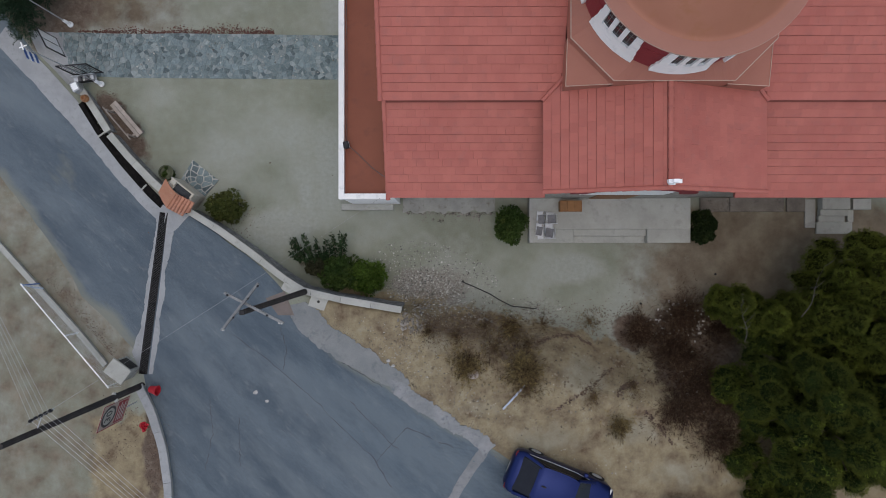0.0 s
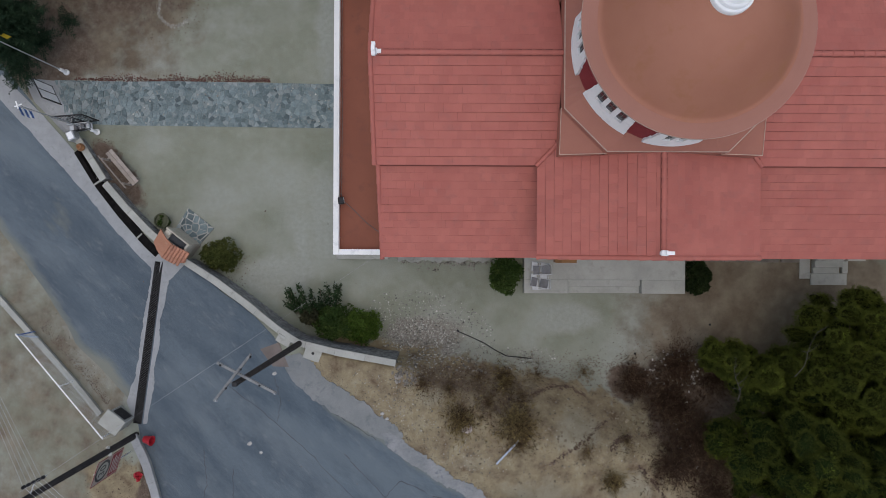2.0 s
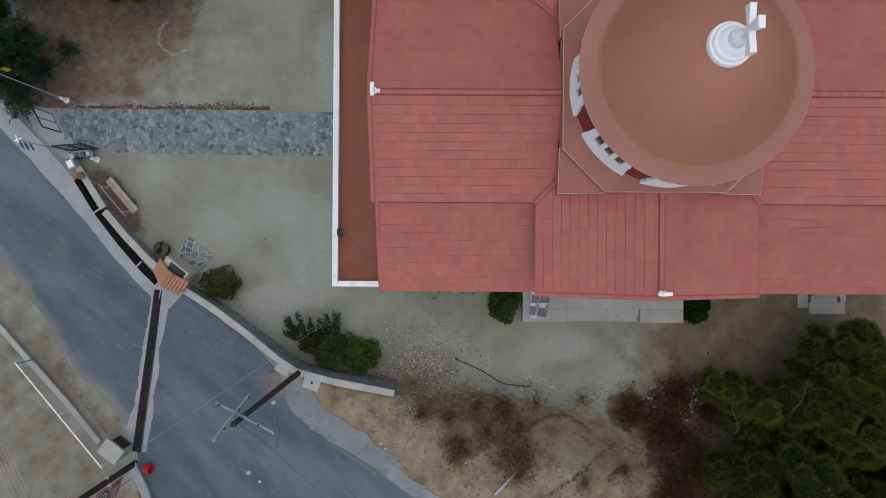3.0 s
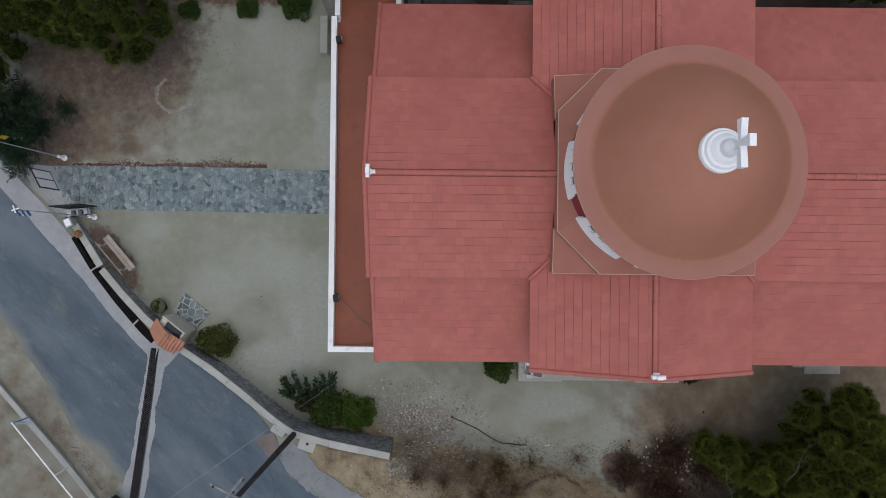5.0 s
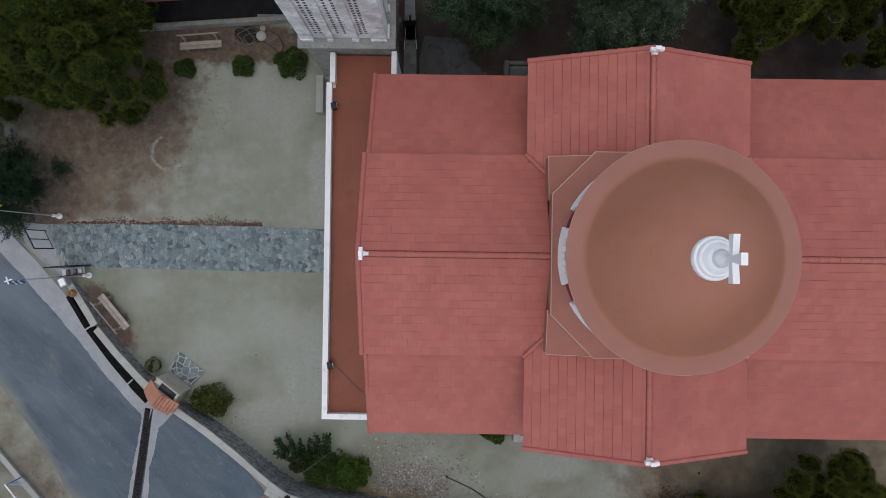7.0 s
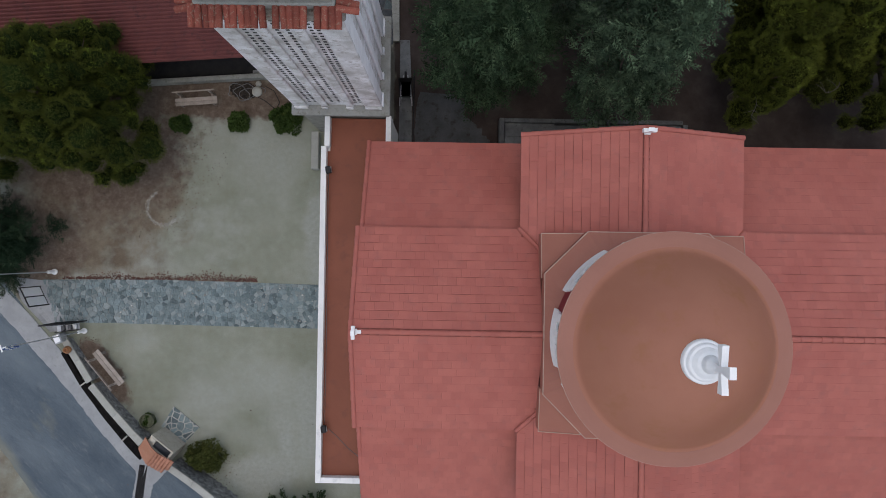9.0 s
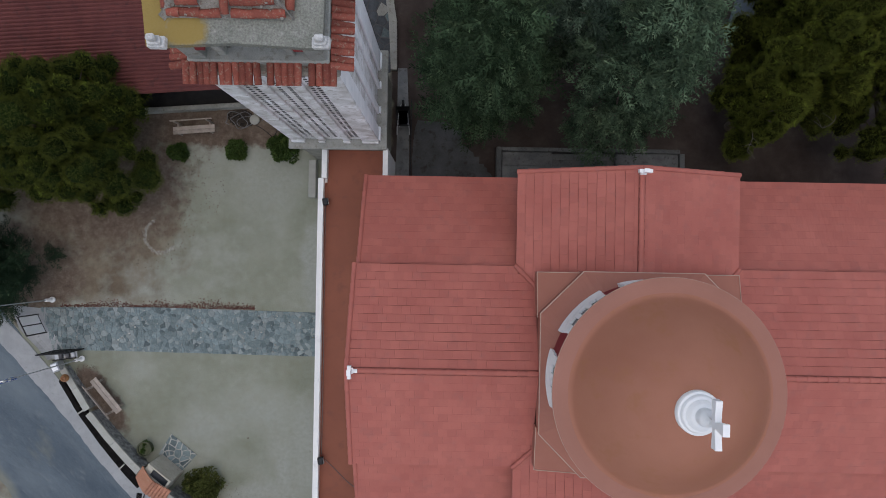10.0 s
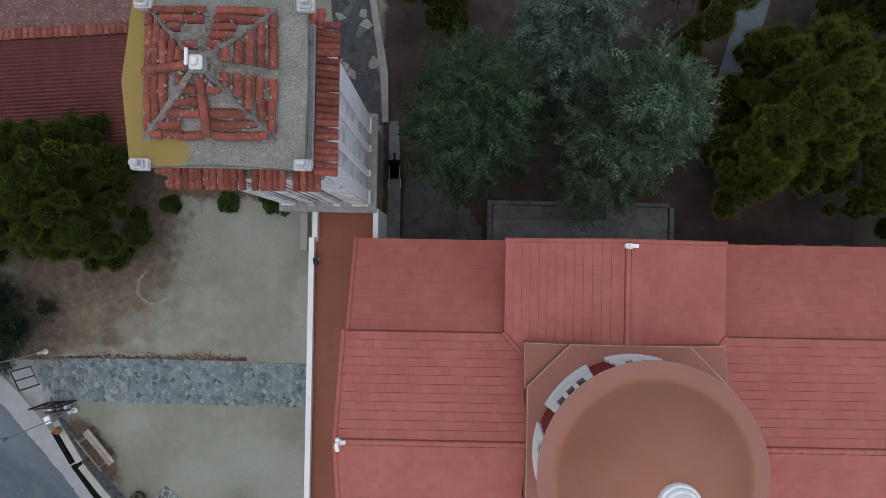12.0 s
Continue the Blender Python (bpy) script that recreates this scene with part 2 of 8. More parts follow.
def upper(x, y):
    z = 0.75 + 0.13 * (np.clip(x, -40, 12) + 12.2) - 0.083 * (np.clip(y, -20, 30) - 1.6)
    lo = 0.5 + np.logaddexp(0, (z - 0.5) * 4) / 4
    hi = 2.8 - np.logaddexp(0, (2.8 - lo) * 4) / 4
    return hi


def yard(x, y):
    return 0.4 * smooth(-13.5, -17.5, x) + 0.0 * y


def land(x, y):
    """Height of the ground."""
    side, along = edge_side(x, y)
    east = smooth(-1.9, 0.6, x)
    width = 0.13 + 1.25 * east
    f = smooth(-width, width, side)
    rough = 1.4 * smooth(-2.5, 0.0, x) * smooth(-0.8, 0.6, side) * (1 - 0.75 * smooth(2.0, 4.5, side - 0.15 * x))
    bank = 0.5 * np.exp(-((x - 3.2) / 4.0) ** 2 - ((y + 5.6) / 1.3) ** 2)
    dip = -0.6 * np.exp(-((x - 6.3) / 1.6) ** 2 - ((y + 4.9) / 0.9) ** 2)
    z = yard(x, y) * (1 - f) + upper(x, y) * f + east * f * (bank + dip)
    z = z + rough * (0.09 * lumps(x, y, 1.1, 3) + 0.05 * lumps(x, y, 0.45, 4))
    return z


def land1(x, y):
    return float(land(np.array([x]), np.array([y]))[0])


def axis(lo, hi, step):
    far = [30, 55, 110, 250, 700, 2000]
    return np.r_[[lo - f for f in far[::-1]], np.arange(lo, hi + 1e-6, step), [hi + f for f in far]]


def ground_sheet():
    xs, ys = axis(-24, 22, 0.16), axis(-14, 30, 0.16)
    gx, gy = np.meshgrid(xs, ys)
    gz = land(gx, gy)
    # a small unevenness everywhere
    gz = gz + 0.008 * lumps(gx, gy, 0.9, 8)
    nx, ny = len(xs), len(ys)
    i = np.arange(nx * ny).reshape(ny, nx)
    faces = np.stack([i[:-1, :-1], i[:-1, 1:], i[1:, 1:], i[1:, :-1]], -1).reshape(-1, 4)
    side, _ = edge_side(gx, gy)
    wob = 0.55 * lumps(gx, gy, 2.2, 11) + 0.3 * lumps(gx, gy, 0.7, 12)
    # earth on the bank, litter under the trees, gravel by the wall's end
    earth = smooth(-0.5, 0.5, side + wob + 0.5) * smooth(-6.4, -4.6, gx + 0.6 * wob)
    earth = np.maximum(earth, 0.9 * smooth(0.4, -0.6, gy + 6.9 + wob) * smooth(-9.5, -11.5, gx + wob) * smooth(-16.0, -14.3, gx + 0.6 * wob))
    litter = np.maximum.reduce([
        0.70 * smooth(1.3, 0.5, np.hypot((gx + 14.6) / 4.8, (gy - 15.6) / 4.3) + 0.25 * wob),
        0.85 * smooth(0.35, -0.35, np.hypot((gx + 9.6) / 4.6, (gy - 17.75) / 1.05) - 1 + 0.35 * wob),
        0.8 * smooth(0.4, -0.4, np.hypot((0.583 * (gx + 14.3) - 0.812 * (gy - 5.5)) / 2.0, (0.812 * (gx + 14.3) + 0.583 * (gy - 5.5)) / 0.6) - 1 + 0.4 * wob),
        smooth(0.4, -0.6, np.hypot((gx + 17.5) / 2.6, (gy - 11) / 2.6) - 1 + 0.3 * wob) * 0.8,
        smooth(0.4, -0.5, np.hypot((gx - 10.9) / 2.3, (gy + 4.7) / 2.5) - 1 + 0.45 * wob),
        smooth(0.3, -0.4, np.hypot((gx - 8.3) / 1.1, (gy + 3.6) / 0.8) - 1 + 0.5 * wob),
        smooth(0.4, -0.4, np.hypot((gx - 3.0) / 2.0, (gy + 4.0) / 0.8) - 1 + 0.5 * wob) * 0.5,
        0.8 * smooth(0.5, -0.4, np.hypot((gx + 12.2) / 0.55, (gy + 8.2) / 2.3) - 1 + 0.4 * wob),
        0.5 * smooth(0.4, -0.4, np.hypot((gx - 1.0) / 2.4, (gy + 3.2) / 0.6) - 1 + 0.5 * wob),
    ])
    litter = litter * (1 - 0.9 * smooth(0.3, -0.3, np.hypot((gx - 5.4) / 1.7, (gy + 4.7) / 1.1) - 1 + 0.4 * wob))
    gravel = smooth(0.35, -0.5, np.hypot((gx + 0.6) / 2.0, (gy + 1.6) / 0.9) - 1 + 0.6 * wob) * 0.8
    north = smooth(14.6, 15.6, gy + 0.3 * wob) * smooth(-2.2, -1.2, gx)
    south_east = smooth(5.0, 12.0, gx + wob) * smooth(3, 1, gy)
    sand = smooth(0.3, 1.6, side) * smooth(-12.6, -13.8, gx + 0.3 * wob) * 0.5
    north_west = 0.62 * smooth(0.5, -0.5, np.hypot((gx + 15.0) / 4.6, (gy - 13.2) / 4.4) - 1 + 0.35 * wob) * smooth(9.3, 9.8, gy)
    worn = np.maximum.reduce([k * np.exp(-((gx - x) / a) ** 2 - ((gy - y) / b) ** 2) for x, y, a, b, k in ((-7.4, 1.0, 1.8, 0.9, 1.0), (5.6, -0.9, 1.5, 0.8, 0.9), (-5.2, 4.0, 0.8, 2.5, 0.7), (-4.9, 11.5, 0.8, 3.0, 0.8), (-9.5, 12.0, 3.0, 2.0, 0.45), (0.5, 0.3, 2.0, 0.7, 0.5), (-16.0, -0.9, 0.5, 1.2, 0.8), (-6.2, 2.5, 0.5, 1.3, 0.75))]) + 0.25 * wob
    ledge = np.maximum.reduce([k * np.exp(-((gx - x) / a) ** 2 - ((gy - y) / b) ** 2) for x, y, a, b, k in ((5.6, -5.2, 1.1, 0.8, 0.95), (7.6, -7.3, 1.6, 0.7, 0.7), (4.0, -7.6, 1.8, 0.7, 0.75), (-0.4, -3.75, 0.7, 0.5, 0.8), (9.6, -9.0, 1.6, 0.8, 0.6), (1.2, -6.4, 1.3, 0.5, 0.5))]) + 0.2 * wob
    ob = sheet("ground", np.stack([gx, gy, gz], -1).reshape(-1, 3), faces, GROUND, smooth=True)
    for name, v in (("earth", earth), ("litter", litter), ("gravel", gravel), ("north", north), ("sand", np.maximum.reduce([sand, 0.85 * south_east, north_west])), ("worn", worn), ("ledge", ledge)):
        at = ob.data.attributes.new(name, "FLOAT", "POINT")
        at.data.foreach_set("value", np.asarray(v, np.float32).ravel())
    return tagged(ob, "sandy trodden ground with brown earth, litter and gravel", "ground", kind="structure")


def ground_material():
    m = bpy.data.materials.new("trodden_ground")
    m.use_nodes = True
    nt = m.node_tree
    p = nt.nodes["Principled BSDF"]
    geo = nt.nodes.new("ShaderNodeNewGeometry")

    def noise_at(scale, detail=6.0, rough=0.6):
        n = node(nt, "ShaderNodeTexNoise", Scale=scale, Detail=detail, Roughness=rough)
        nt.links.new(geo.outputs["Position"], n.inputs["Vector"])
        return n.outputs[0]

    def ramp(value, rows):
        r = nt.nodes.new("ShaderNodeValToRGB")
        while len(r.color_ramp.elements) < len(rows):
            r.color_ramp.elements.new(0.5)
        for e, (at, c) in zip(r.color_ramp.elements, rows):
            e.position, e.color = at, (*c, 1)
        nt.links.new(value, r.inputs[0])
        return r.outputs[0]

    def mix(f, a, b):
        n = nt.nodes.new("ShaderNodeMix")
        n.data_type = "RGBA"
        nt.links.new(f, n.inputs["Factor"])
        nt.links.new(a, n.inputs[6])
        nt.links.new(b, n.inputs[7])
        return n.outputs[2]

    def mask(name, at):
        a = nt.nodes.new("ShaderNodeAttribute")
        a.attribute_name = name
        f = nt.nodes.new("ShaderNodeMath")
        f.operation = "MULTIPLY_ADD"
        nt.links.new(noise_at(at), f.inputs[0])
        f.inputs[1].default_value = 0.9
        nt.links.new(a.outputs["Fac"], f.inputs[2])
        r = nt.nodes.new("ShaderNodeMapRange")
        r.inputs[1].default_value, r.inputs[2].default_value = 0.75, 1.1
        nt.links.new(f.outputs[0], r.inputs[0])
        return r.outputs[0]

    base = ramp(noise_at(0.33), [(0.33, (0.182, 0.195, 0.143)), (0.5, (0.240, 0.255, 0.200)), (0.66, (0.315, 0.332, 0.282))])
    spots = ramp(noise_at(2.4), [(0.35, (0.205, 0.205, 0.155)), (0.58, (0.235, 0.252, 0.20)), (0.75, (0.30, 0.318, 0.272))])
    half = nt.nodes.new("ShaderNodeValue")
    half.outputs[0].default_value = 0.4
    base = mix(half.outputs[0], base, spots)
    worn = ramp(noise_at(0.16, 3.0, 0.5), [(0.50, (0, 0, 0)), (0.64, (0.7, 0.7, 0.7))])
    pale = ramp(noise_at(6.0), [(0.3, (0.262, 0.275, 0.235)), (0.7, (0.32, 0.335, 0.295))])
    base = mix(worn, base, pale)
    earth = ramp(noise_at(1.3, 8.0, 0.7), [(0.32, (0.125, 0.088, 0.055)), (0.43, (0.192, 0.152, 0.099)), (0.53, (0.248, 0.205, 0.128)), (0.63, (0.288, 0.25, 0.165)), (0.75, (0.31, 0.288, 0.222))])
    litter = ramp(noise_at(3.0, 8.0, 0.75), [(0.33, (0.085, 0.062, 0.048)), (0.52, (0.135, 0.104, 0.08)), (0.7, (0.195, 0.163, 0.125))])
    gravel = ramp(noise_at(14.0, 3.0, 0.7), [(0.35, (0.13, 0.12, 0.10)), (0.55, (0.25, 0.235, 0.205)), (0.68, (0.38, 0.365, 0.33))])
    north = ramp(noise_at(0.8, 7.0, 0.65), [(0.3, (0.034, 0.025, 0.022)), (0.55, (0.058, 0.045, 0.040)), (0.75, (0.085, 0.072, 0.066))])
    sand = ramp(noise_at(0.9, 7.0, 0.65), [(0.3, (0.115, 0.090, 0.064)), (0.5, (0.165, 0.136, 0.098)), (0.72, (0.235, 0.205, 0.155))])
    base = mix(mask("worn", 0.6), base, pale)
    c = mix(mask("sand", 1.1), base, sand)
    c = mix(mask("gravel", 2.3), c, gravel)
    c = mix(mask("earth", 1.9), c, earth)
    ledge = ramp(noise_at(2.2, 6.0, 0.6), [(0.3, (0.225, 0.198, 0.135)), (0.7, (0.315, 0.29, 0.215))])
    c = mix(mask("ledge", 1.7), c, ledge)
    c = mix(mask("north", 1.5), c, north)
    c = mix(mask("litter", 2.7), c, litter)
    fine = noise_at(38.0, 4.0, 0.7)
    v = nt.nodes.new("ShaderNodeMath")
    v.operation = "MULTIPLY_ADD"
    nt.links.new(fine, v.inputs[0])
    v.inputs[1].default_value, v.inputs[2].default_value = 0.5, 0.75
    h = nt.nodes.new("ShaderNodeHueSaturation")
    nt.links.new(c, h.inputs["Color"])
    nt.links.new(v.outputs[0], h.inputs["Value"])
    nt.links.new(h.outputs[0], p.inputs["Base Color"])
    p.inputs["Roughness"].default_value = 0.95
    p.inputs["Specular IOR Level"].default_value = 0.15
    b = node(nt, "ShaderNodeBump", Strength=0.5, Distance=0.03)
    nt.links.new(noise_at(16.0, 6.0, 0.7), b.inputs["Height"])
    nt.links.new(b.outputs[0], p.inputs["Normal"])
    return m


GROUND = ground_material()
ground_sheet()


def ragged(p, amount, seed):
    """A line with a broken edge: small bays and teeth to both sides."""
    r = np.random.RandomState(seed)
    n = len(p)
    off = np.zeros(n)
    for size, share in ((24, 0.5), (9, 0.35), (3, 0.3)):
        k = r.normal(size=n // size + 3)
        off += share * np.interp(np.arange(n) / size, np.arange(len(k)), k)
    e = np.gradient(p, axis=0)
    e = np.stack([-e[:, 1], e[:, 0]], 1) / np.maximum(np.hypot(e[:, 0], e[:, 1]), 1e-9)[:, None]
    return p + e * (amount * off)[:, None]


def strip(name, left, right, n, m, lift, mat, label, category, rag=(0.0, 0.0)):
    """A strip of paving between two lines, laid on the land. rag: how broken its left and right edges are."""
    a, b = soften(resample(left, n), 2), soften(resample(right, n), 2)
    a, b = ragged(a, rag[0], n + m), ragged(b, rag[1], n + m + 1)
    t = np.linspace(0, 1, m)[None, :, None]
    p = a[:, None] * (1 - t) + b[:, None] * t
    z = land(p[..., 0], p[..., 1]) + lift
    v = np.concatenate([p, z[..., None]], -1).reshape(-1, 3)
    i = np.arange(n * m).reshape(n, m)
    f = np.stack([i[:-1, :-1], i[1:, :-1], i[1:, 1:], i[:-1, 1:]], -1).reshape(-1, 4)
    ring = np.r_[i[:, 0], i[-1, 1:], i[-2::-1, -1], i[0, -2:0:-1]]
    low = len(v) + np.arange(len(ring))
    v = np.r_[v, v[ring] - [0, 0, 0.12]]
    k = np.arange(len(ring))
    f = np.r_[f, np.stack([ring[k], ring[(k + 1) % len(k)], low[(k + 1) % len(k)], low[k]], -1)]
    ob = sheet(name, v, f, mat, smooth=False)
    return tagged(ob, label, category, kind="structure")


# ---- road and its concrete margins ----


def road_material():
    """Worn asphalt: blue-grey, blotched, with dust that creeps in from its sides and a newer, darker strip."""
    m = material("worn_asphalt", (0.075, 0.098, 0.118), (0.115, 0.144, 0.165), 0.42, c=(0.088, 0.112, 0.130), grain=0.36, rough=0.9, bump=0.5, bump_scale=30.0, vary=0.0, stretch=(3.2, 0.9, 1.0), turn=-40.0)
    nt = m.node_tree
    p = nt.nodes["Principled BSDF"]
    geo = nt.nodes.new("ShaderNodeNewGeometry")
    colour = p.inputs["Base Color"].links[0].from_socket
    streak = nt.nodes.new("ShaderNodeMapping")
    streak.vector_type = "TEXTURE"
    streak.inputs["Scale"].default_value = (2.6, 0.8, 1.0)
    streak.inputs["Rotation"].default_value = (0, 0, radians(-42))
    nt.links.new(geo.outputs["Position"], streak.inputs["Vector"])

    def cloud(scale, detail=7.0, rough=0.65):
        n = node(nt, "ShaderNodeTexNoise", Scale=scale, Detail=detail, Roughness=rough)
        nt.links.new(streak.outputs[0] if scale < 3 else geo.outputs["Position"], n.inputs["Vector"])
        return n.outputs[0]

    def cover(name, noise_out, share, lo, hi, top, tint, kind="MIX"):
        nonlocal colour
        f = nt.nodes.new("ShaderNodeMath")
        f.operation = "MULTIPLY_ADD"
        nt.links.new(noise_out, f.inputs[0])
        f.inputs[1].default_value = share
        if name:
            a = nt.nodes.new("ShaderNodeAttribute")
            a.attribute_name = name
            nt.links.new(a.outputs["Fac"], f.inputs[2])
        else:
            f.inputs[2].default_value = 0.0
        r = nt.nodes.new("ShaderNodeMapRange")
        r.inputs[1].default_value, r.inputs[2].default_value, r.inputs[4].default_value = lo, hi, top
        nt.links.new(f.outputs[0], r.inputs[0])
        mx = nt.nodes.new("ShaderNodeMix")
        mx.data_type, mx.blend_type = "RGBA", kind
        nt.links.new(r.outputs[0], mx.inputs["Factor"])
        nt.links.new(colour, mx.inputs[6])
        mx.inputs[7].default_value = (*tint, 1)
        colour = mx.outputs[2]

    cover("", cloud(0.8), 1.0, 0.48, 0.66, 0.75, (0.70, 0.73, 0.76), "MULTIPLY")
    cover("", cloud(0.33, 6.0), 1.0, 0.50, 0.64, 0.6, (0.148, 0.176, 0.192))
    cover("", cloud(2.6, 8.0, 0.75), 1.0, 0.56, 0.70, 0.5, (0.19, 0.205, 0.212))
    cover("", cloud(7.0, 5.0, 0.8), 1.0, 0.60, 0.72, 0.35, (0.20, 0.205, 0.205))
    cover("newer", cloud(2.0), 0.5, 0.6, 0.95, 0.35, (0.70, 0.78, 0.84), "MULTIPLY")
    cover("dust", cloud(1.6), 0.9, 0.70, 1.15, 0.85, (0.20, 0.205, 0.165))
    nt.links.new(colour, p.inputs["Base Color"])
    return m


ROAD = road_material()
road = strip("road", [(-34, 17), (-24, 8.0), (-19.4, 3.2), (-18.1, 1.6), (-16.9, -0.2), (-15.6, -2.2), (-14.1, -3.5), (-13.0, -4.5), (-12.7, -5.9), (-12.1, -7.6), (-11.7, -9.2), (-11.5, -11), (-11.4, -14), (-11.4, -40)],
      [(-30, 23.6), (-20.3, 11.6), (-17.9, 8.6), (-16.2, 6.5), (-14.75, 4.7), (-12.8, 2.5), (-10.6, 1.2), (-8.3, -0.3), (-6.85, -1.6), (-6.4, -3.1), (-4.35, -4.45), (-2.3, -5.5), (0.0, -7.0), (2.1, -8.1), (6.0, -11), (30, -30)],
      420, 80, 0.02, ROAD, "grey-blue worn asphalt of the village road", "road", (0.07, 0.05))
# dust from the sides, where the traffic leaves it; a newer strip of asphalt on the yard's side
spots = np.empty(len(road.data.vertices) * 3)
road.data.vertices.foreach_get("co", spots)
spots = spots.reshape(-1, 3)[:, :2]
across = np.tile(np.linspace(0, 1, 80), 420)
across = np.r_[across, np.where(np.arange(len(spots) - len(across)) < 420, 0.0, 1.0)]
west = np.array([(-19.4, 3.2), (-18.1, 1.6), (-16.9, -0.2), (-15.6, -2.2), (-14.1, -3.5), (-13.0, -4.5)])
near = np.hypot(spots[:, None, 0] - resample(west, 60)[None, :, 0], spots[:, None, 1] - resample(west, 60)[None, :, 1]).min(1)
dust = 0.6 * np.exp(-(near / 0.38) ** 2) + 0.5 * np.exp(-np.hypot((spots[:, 0] + 14.6) / 0.9, (spots[:, 1] + 3.0) / 0.6) ** 2)
east = resample([(-6.2, -2.3), (-4.35, -4.45), (-2.3, -5.5), (0.0, -7.0), (2.1, -8.1), (6.0, -11)], 80)
near = np.hypot(spots[:, None, 0] - east[None, :, 0], spots[:, None, 1] - east[None, :, 1]).min(1)
dust = np.maximum(dust, 0.6 * np.exp(-(near / 0.35) ** 2))
dust = np.maximum(dust, 0.35 * np.exp(-np.hypot((spots[:, 0] + 16.6) / 0.8, (spots[:, 1] - 3.2) / 1.6) ** 2))
seam = np.interp(spots[:, 0], [-8.9, -7.4, -5.6, -4.3, -3.0, -2.2, 3.0], [-3.6, -4.6, -6.0, -7.2, -8.4, -9.6, -16.0])
newer = smooth(-0.1, 0.1, spots[:, 1] - seam) * smooth(-9.5, -8.0, spots[:, 0])
for key, value in (("dust", dust), ("newer", newer)):
    road.data.attributes.new(key, "FLOAT", "POINT").data.foreach_set("value", np.asarray(value, np.float32))

# ---- the church ----
# axis of the nave, middle of the crossing, middle of the dome
NAVE_Y, CROSS_X, DOME = 8.42, 7.03, (7.10, 8.435)
EAST = 21.0
church = thing("church", "domed church with red tiled roofs and white and stone walls", "church", (0, 0, 0))

TILE_W, TILE_L = 0.31, 0.30


def tile_mesh(name, w, length):
    """One flat tile: its lower edge is thick and stands proud; x along the eave, y up the slope."""
    g, lip, top = 0.0014, 0.0088, length
    # a steep nose stands over a narrow groove at the head of the course below
    v = [(0.0, lip, -0.004), (w, lip, -0.004), (w, top, -0.01), (0.0, top, -0.01),
         (0.0, lip, 0.014), (w, lip, 0.014), (w, top, 0.006), (0.0, top, 0.006),
         (g, lip + 0.006, 0.025), (w - g, lip + 0.006, 0.025), (w - g, top, 0.010), (g, top, 0.010)]
    f = [(0, 1, 5, 4), (1, 2, 6, 5), (3, 0, 4, 7), (4, 5, 9, 8), (5, 6, 10, 9), (7, 4, 8, 11), (8, 9, 10, 11)]
    return v, f


def roof_slope(name, origin, along, up, length, rise, apart=False, label="", parent=None, skip=None):
    """A tiled slope. origin: the eave's start; along: unit vector of the eave; up: unit vector up the slope."""
    along, up = Vector(along).normalized(), Vector(up).normalized()
    nrm = along.cross(up)
    m = Matrix.Translation(origin) @ Matrix((along, up, nrm)).transposed().to_4x4()
    bm = B()
    box(bm, 0, length, 0, rise, -0.14, 0.0, m)
    deck = part(name, bm, ROOF_DECK, parent or church, label)
    v, f = tile_mesh("tile", TILE_W, TILE_L)
    shared = None
    rows = int(math.ceil(rise / TILE_L))
    vs, fs = [], []
    rng = random.Random(len(name) * 7 + rows)
    if apart:
        shared = bpy.data.meshes.new("tile")
        shared.from_pydata(v, [], f)
        shared.materials.append(ROOF_TILE)
    for r in range(rows):
        y0 = r * TILE_L
        shift = (0.0 if r % 2 else -TILE_W / 2) + rng.uniform(-0.012, 0.012)
        for k in range(int(length / TILE_W) + 2):
            x0 = k * TILE_W + shift
            a, b = max(x0, 0.0), min(x0 + TILE_W, length)
            if b - a < 0.06 or (skip and skip(m @ Vector(((a + b) / 2, y0 + 0.15, 0)))):
                continue
            top = min(TILE_L, rise - 0.115 - y0)
            if top < 0.05:
                continue
            tm = m @ Matrix.Translation((a, y0 + rng.uniform(-0.0025, 0.0025), rng.uniform(0.0, 0.0015))) @ Matrix.Diagonal(((b - a) / TILE_W, top / TILE_L, 1, 1))
            if apart:
                t = new("tile", shared)
                t.parent = deck
                t.matrix_basis = tm
            else:
                n = len(vs)
                vs += [tm @ Vector(q) for q in v]
                fs += [tuple(n + i for i in q) for q in f]
    if vs:
        ob = sheet("tile_field", [tuple(q) for q in vs], fs, ROOF_STUFF, deck)
        tagged(ob, "courses of flat red tiles", kind="stuff")
    return deck, m


def slope_between(p0, p1, q0):
    """Unit vectors and lengths for an eave from p0 to p1 and a top above p0 at q0."""
    a, u = Vector(p1) - Vector(p0), Vector(q0) - Vector(p0)
    return a.normalized(), u.normalized(), a.length, u.length


def add_slope(name, p0, p1, q0, apart=False, label="", skip=None):
    a, u, la, lu = slope_between(p0, p1, q0)
    return roof_slope(name, p0, a, u, la, lu, apart, label, skip=skip)


NW_X = -2.22
NAVE_EAVE, NAVE_RIDGE, NAVE_HALF = 7.44, 8.95, 3.40
sy, ny = NAVE_Y - NAVE_HALF, NAVE_Y + NAVE_HALF


def nave_height(p):
    return 8.95 - (8.95 - 7.44) / 3.40 * abs(p.y - 8.42)


def transept_height(p):
    return 9.20 - (9.20 - 7.48) / 3.76 * abs(p.x - 7.03)


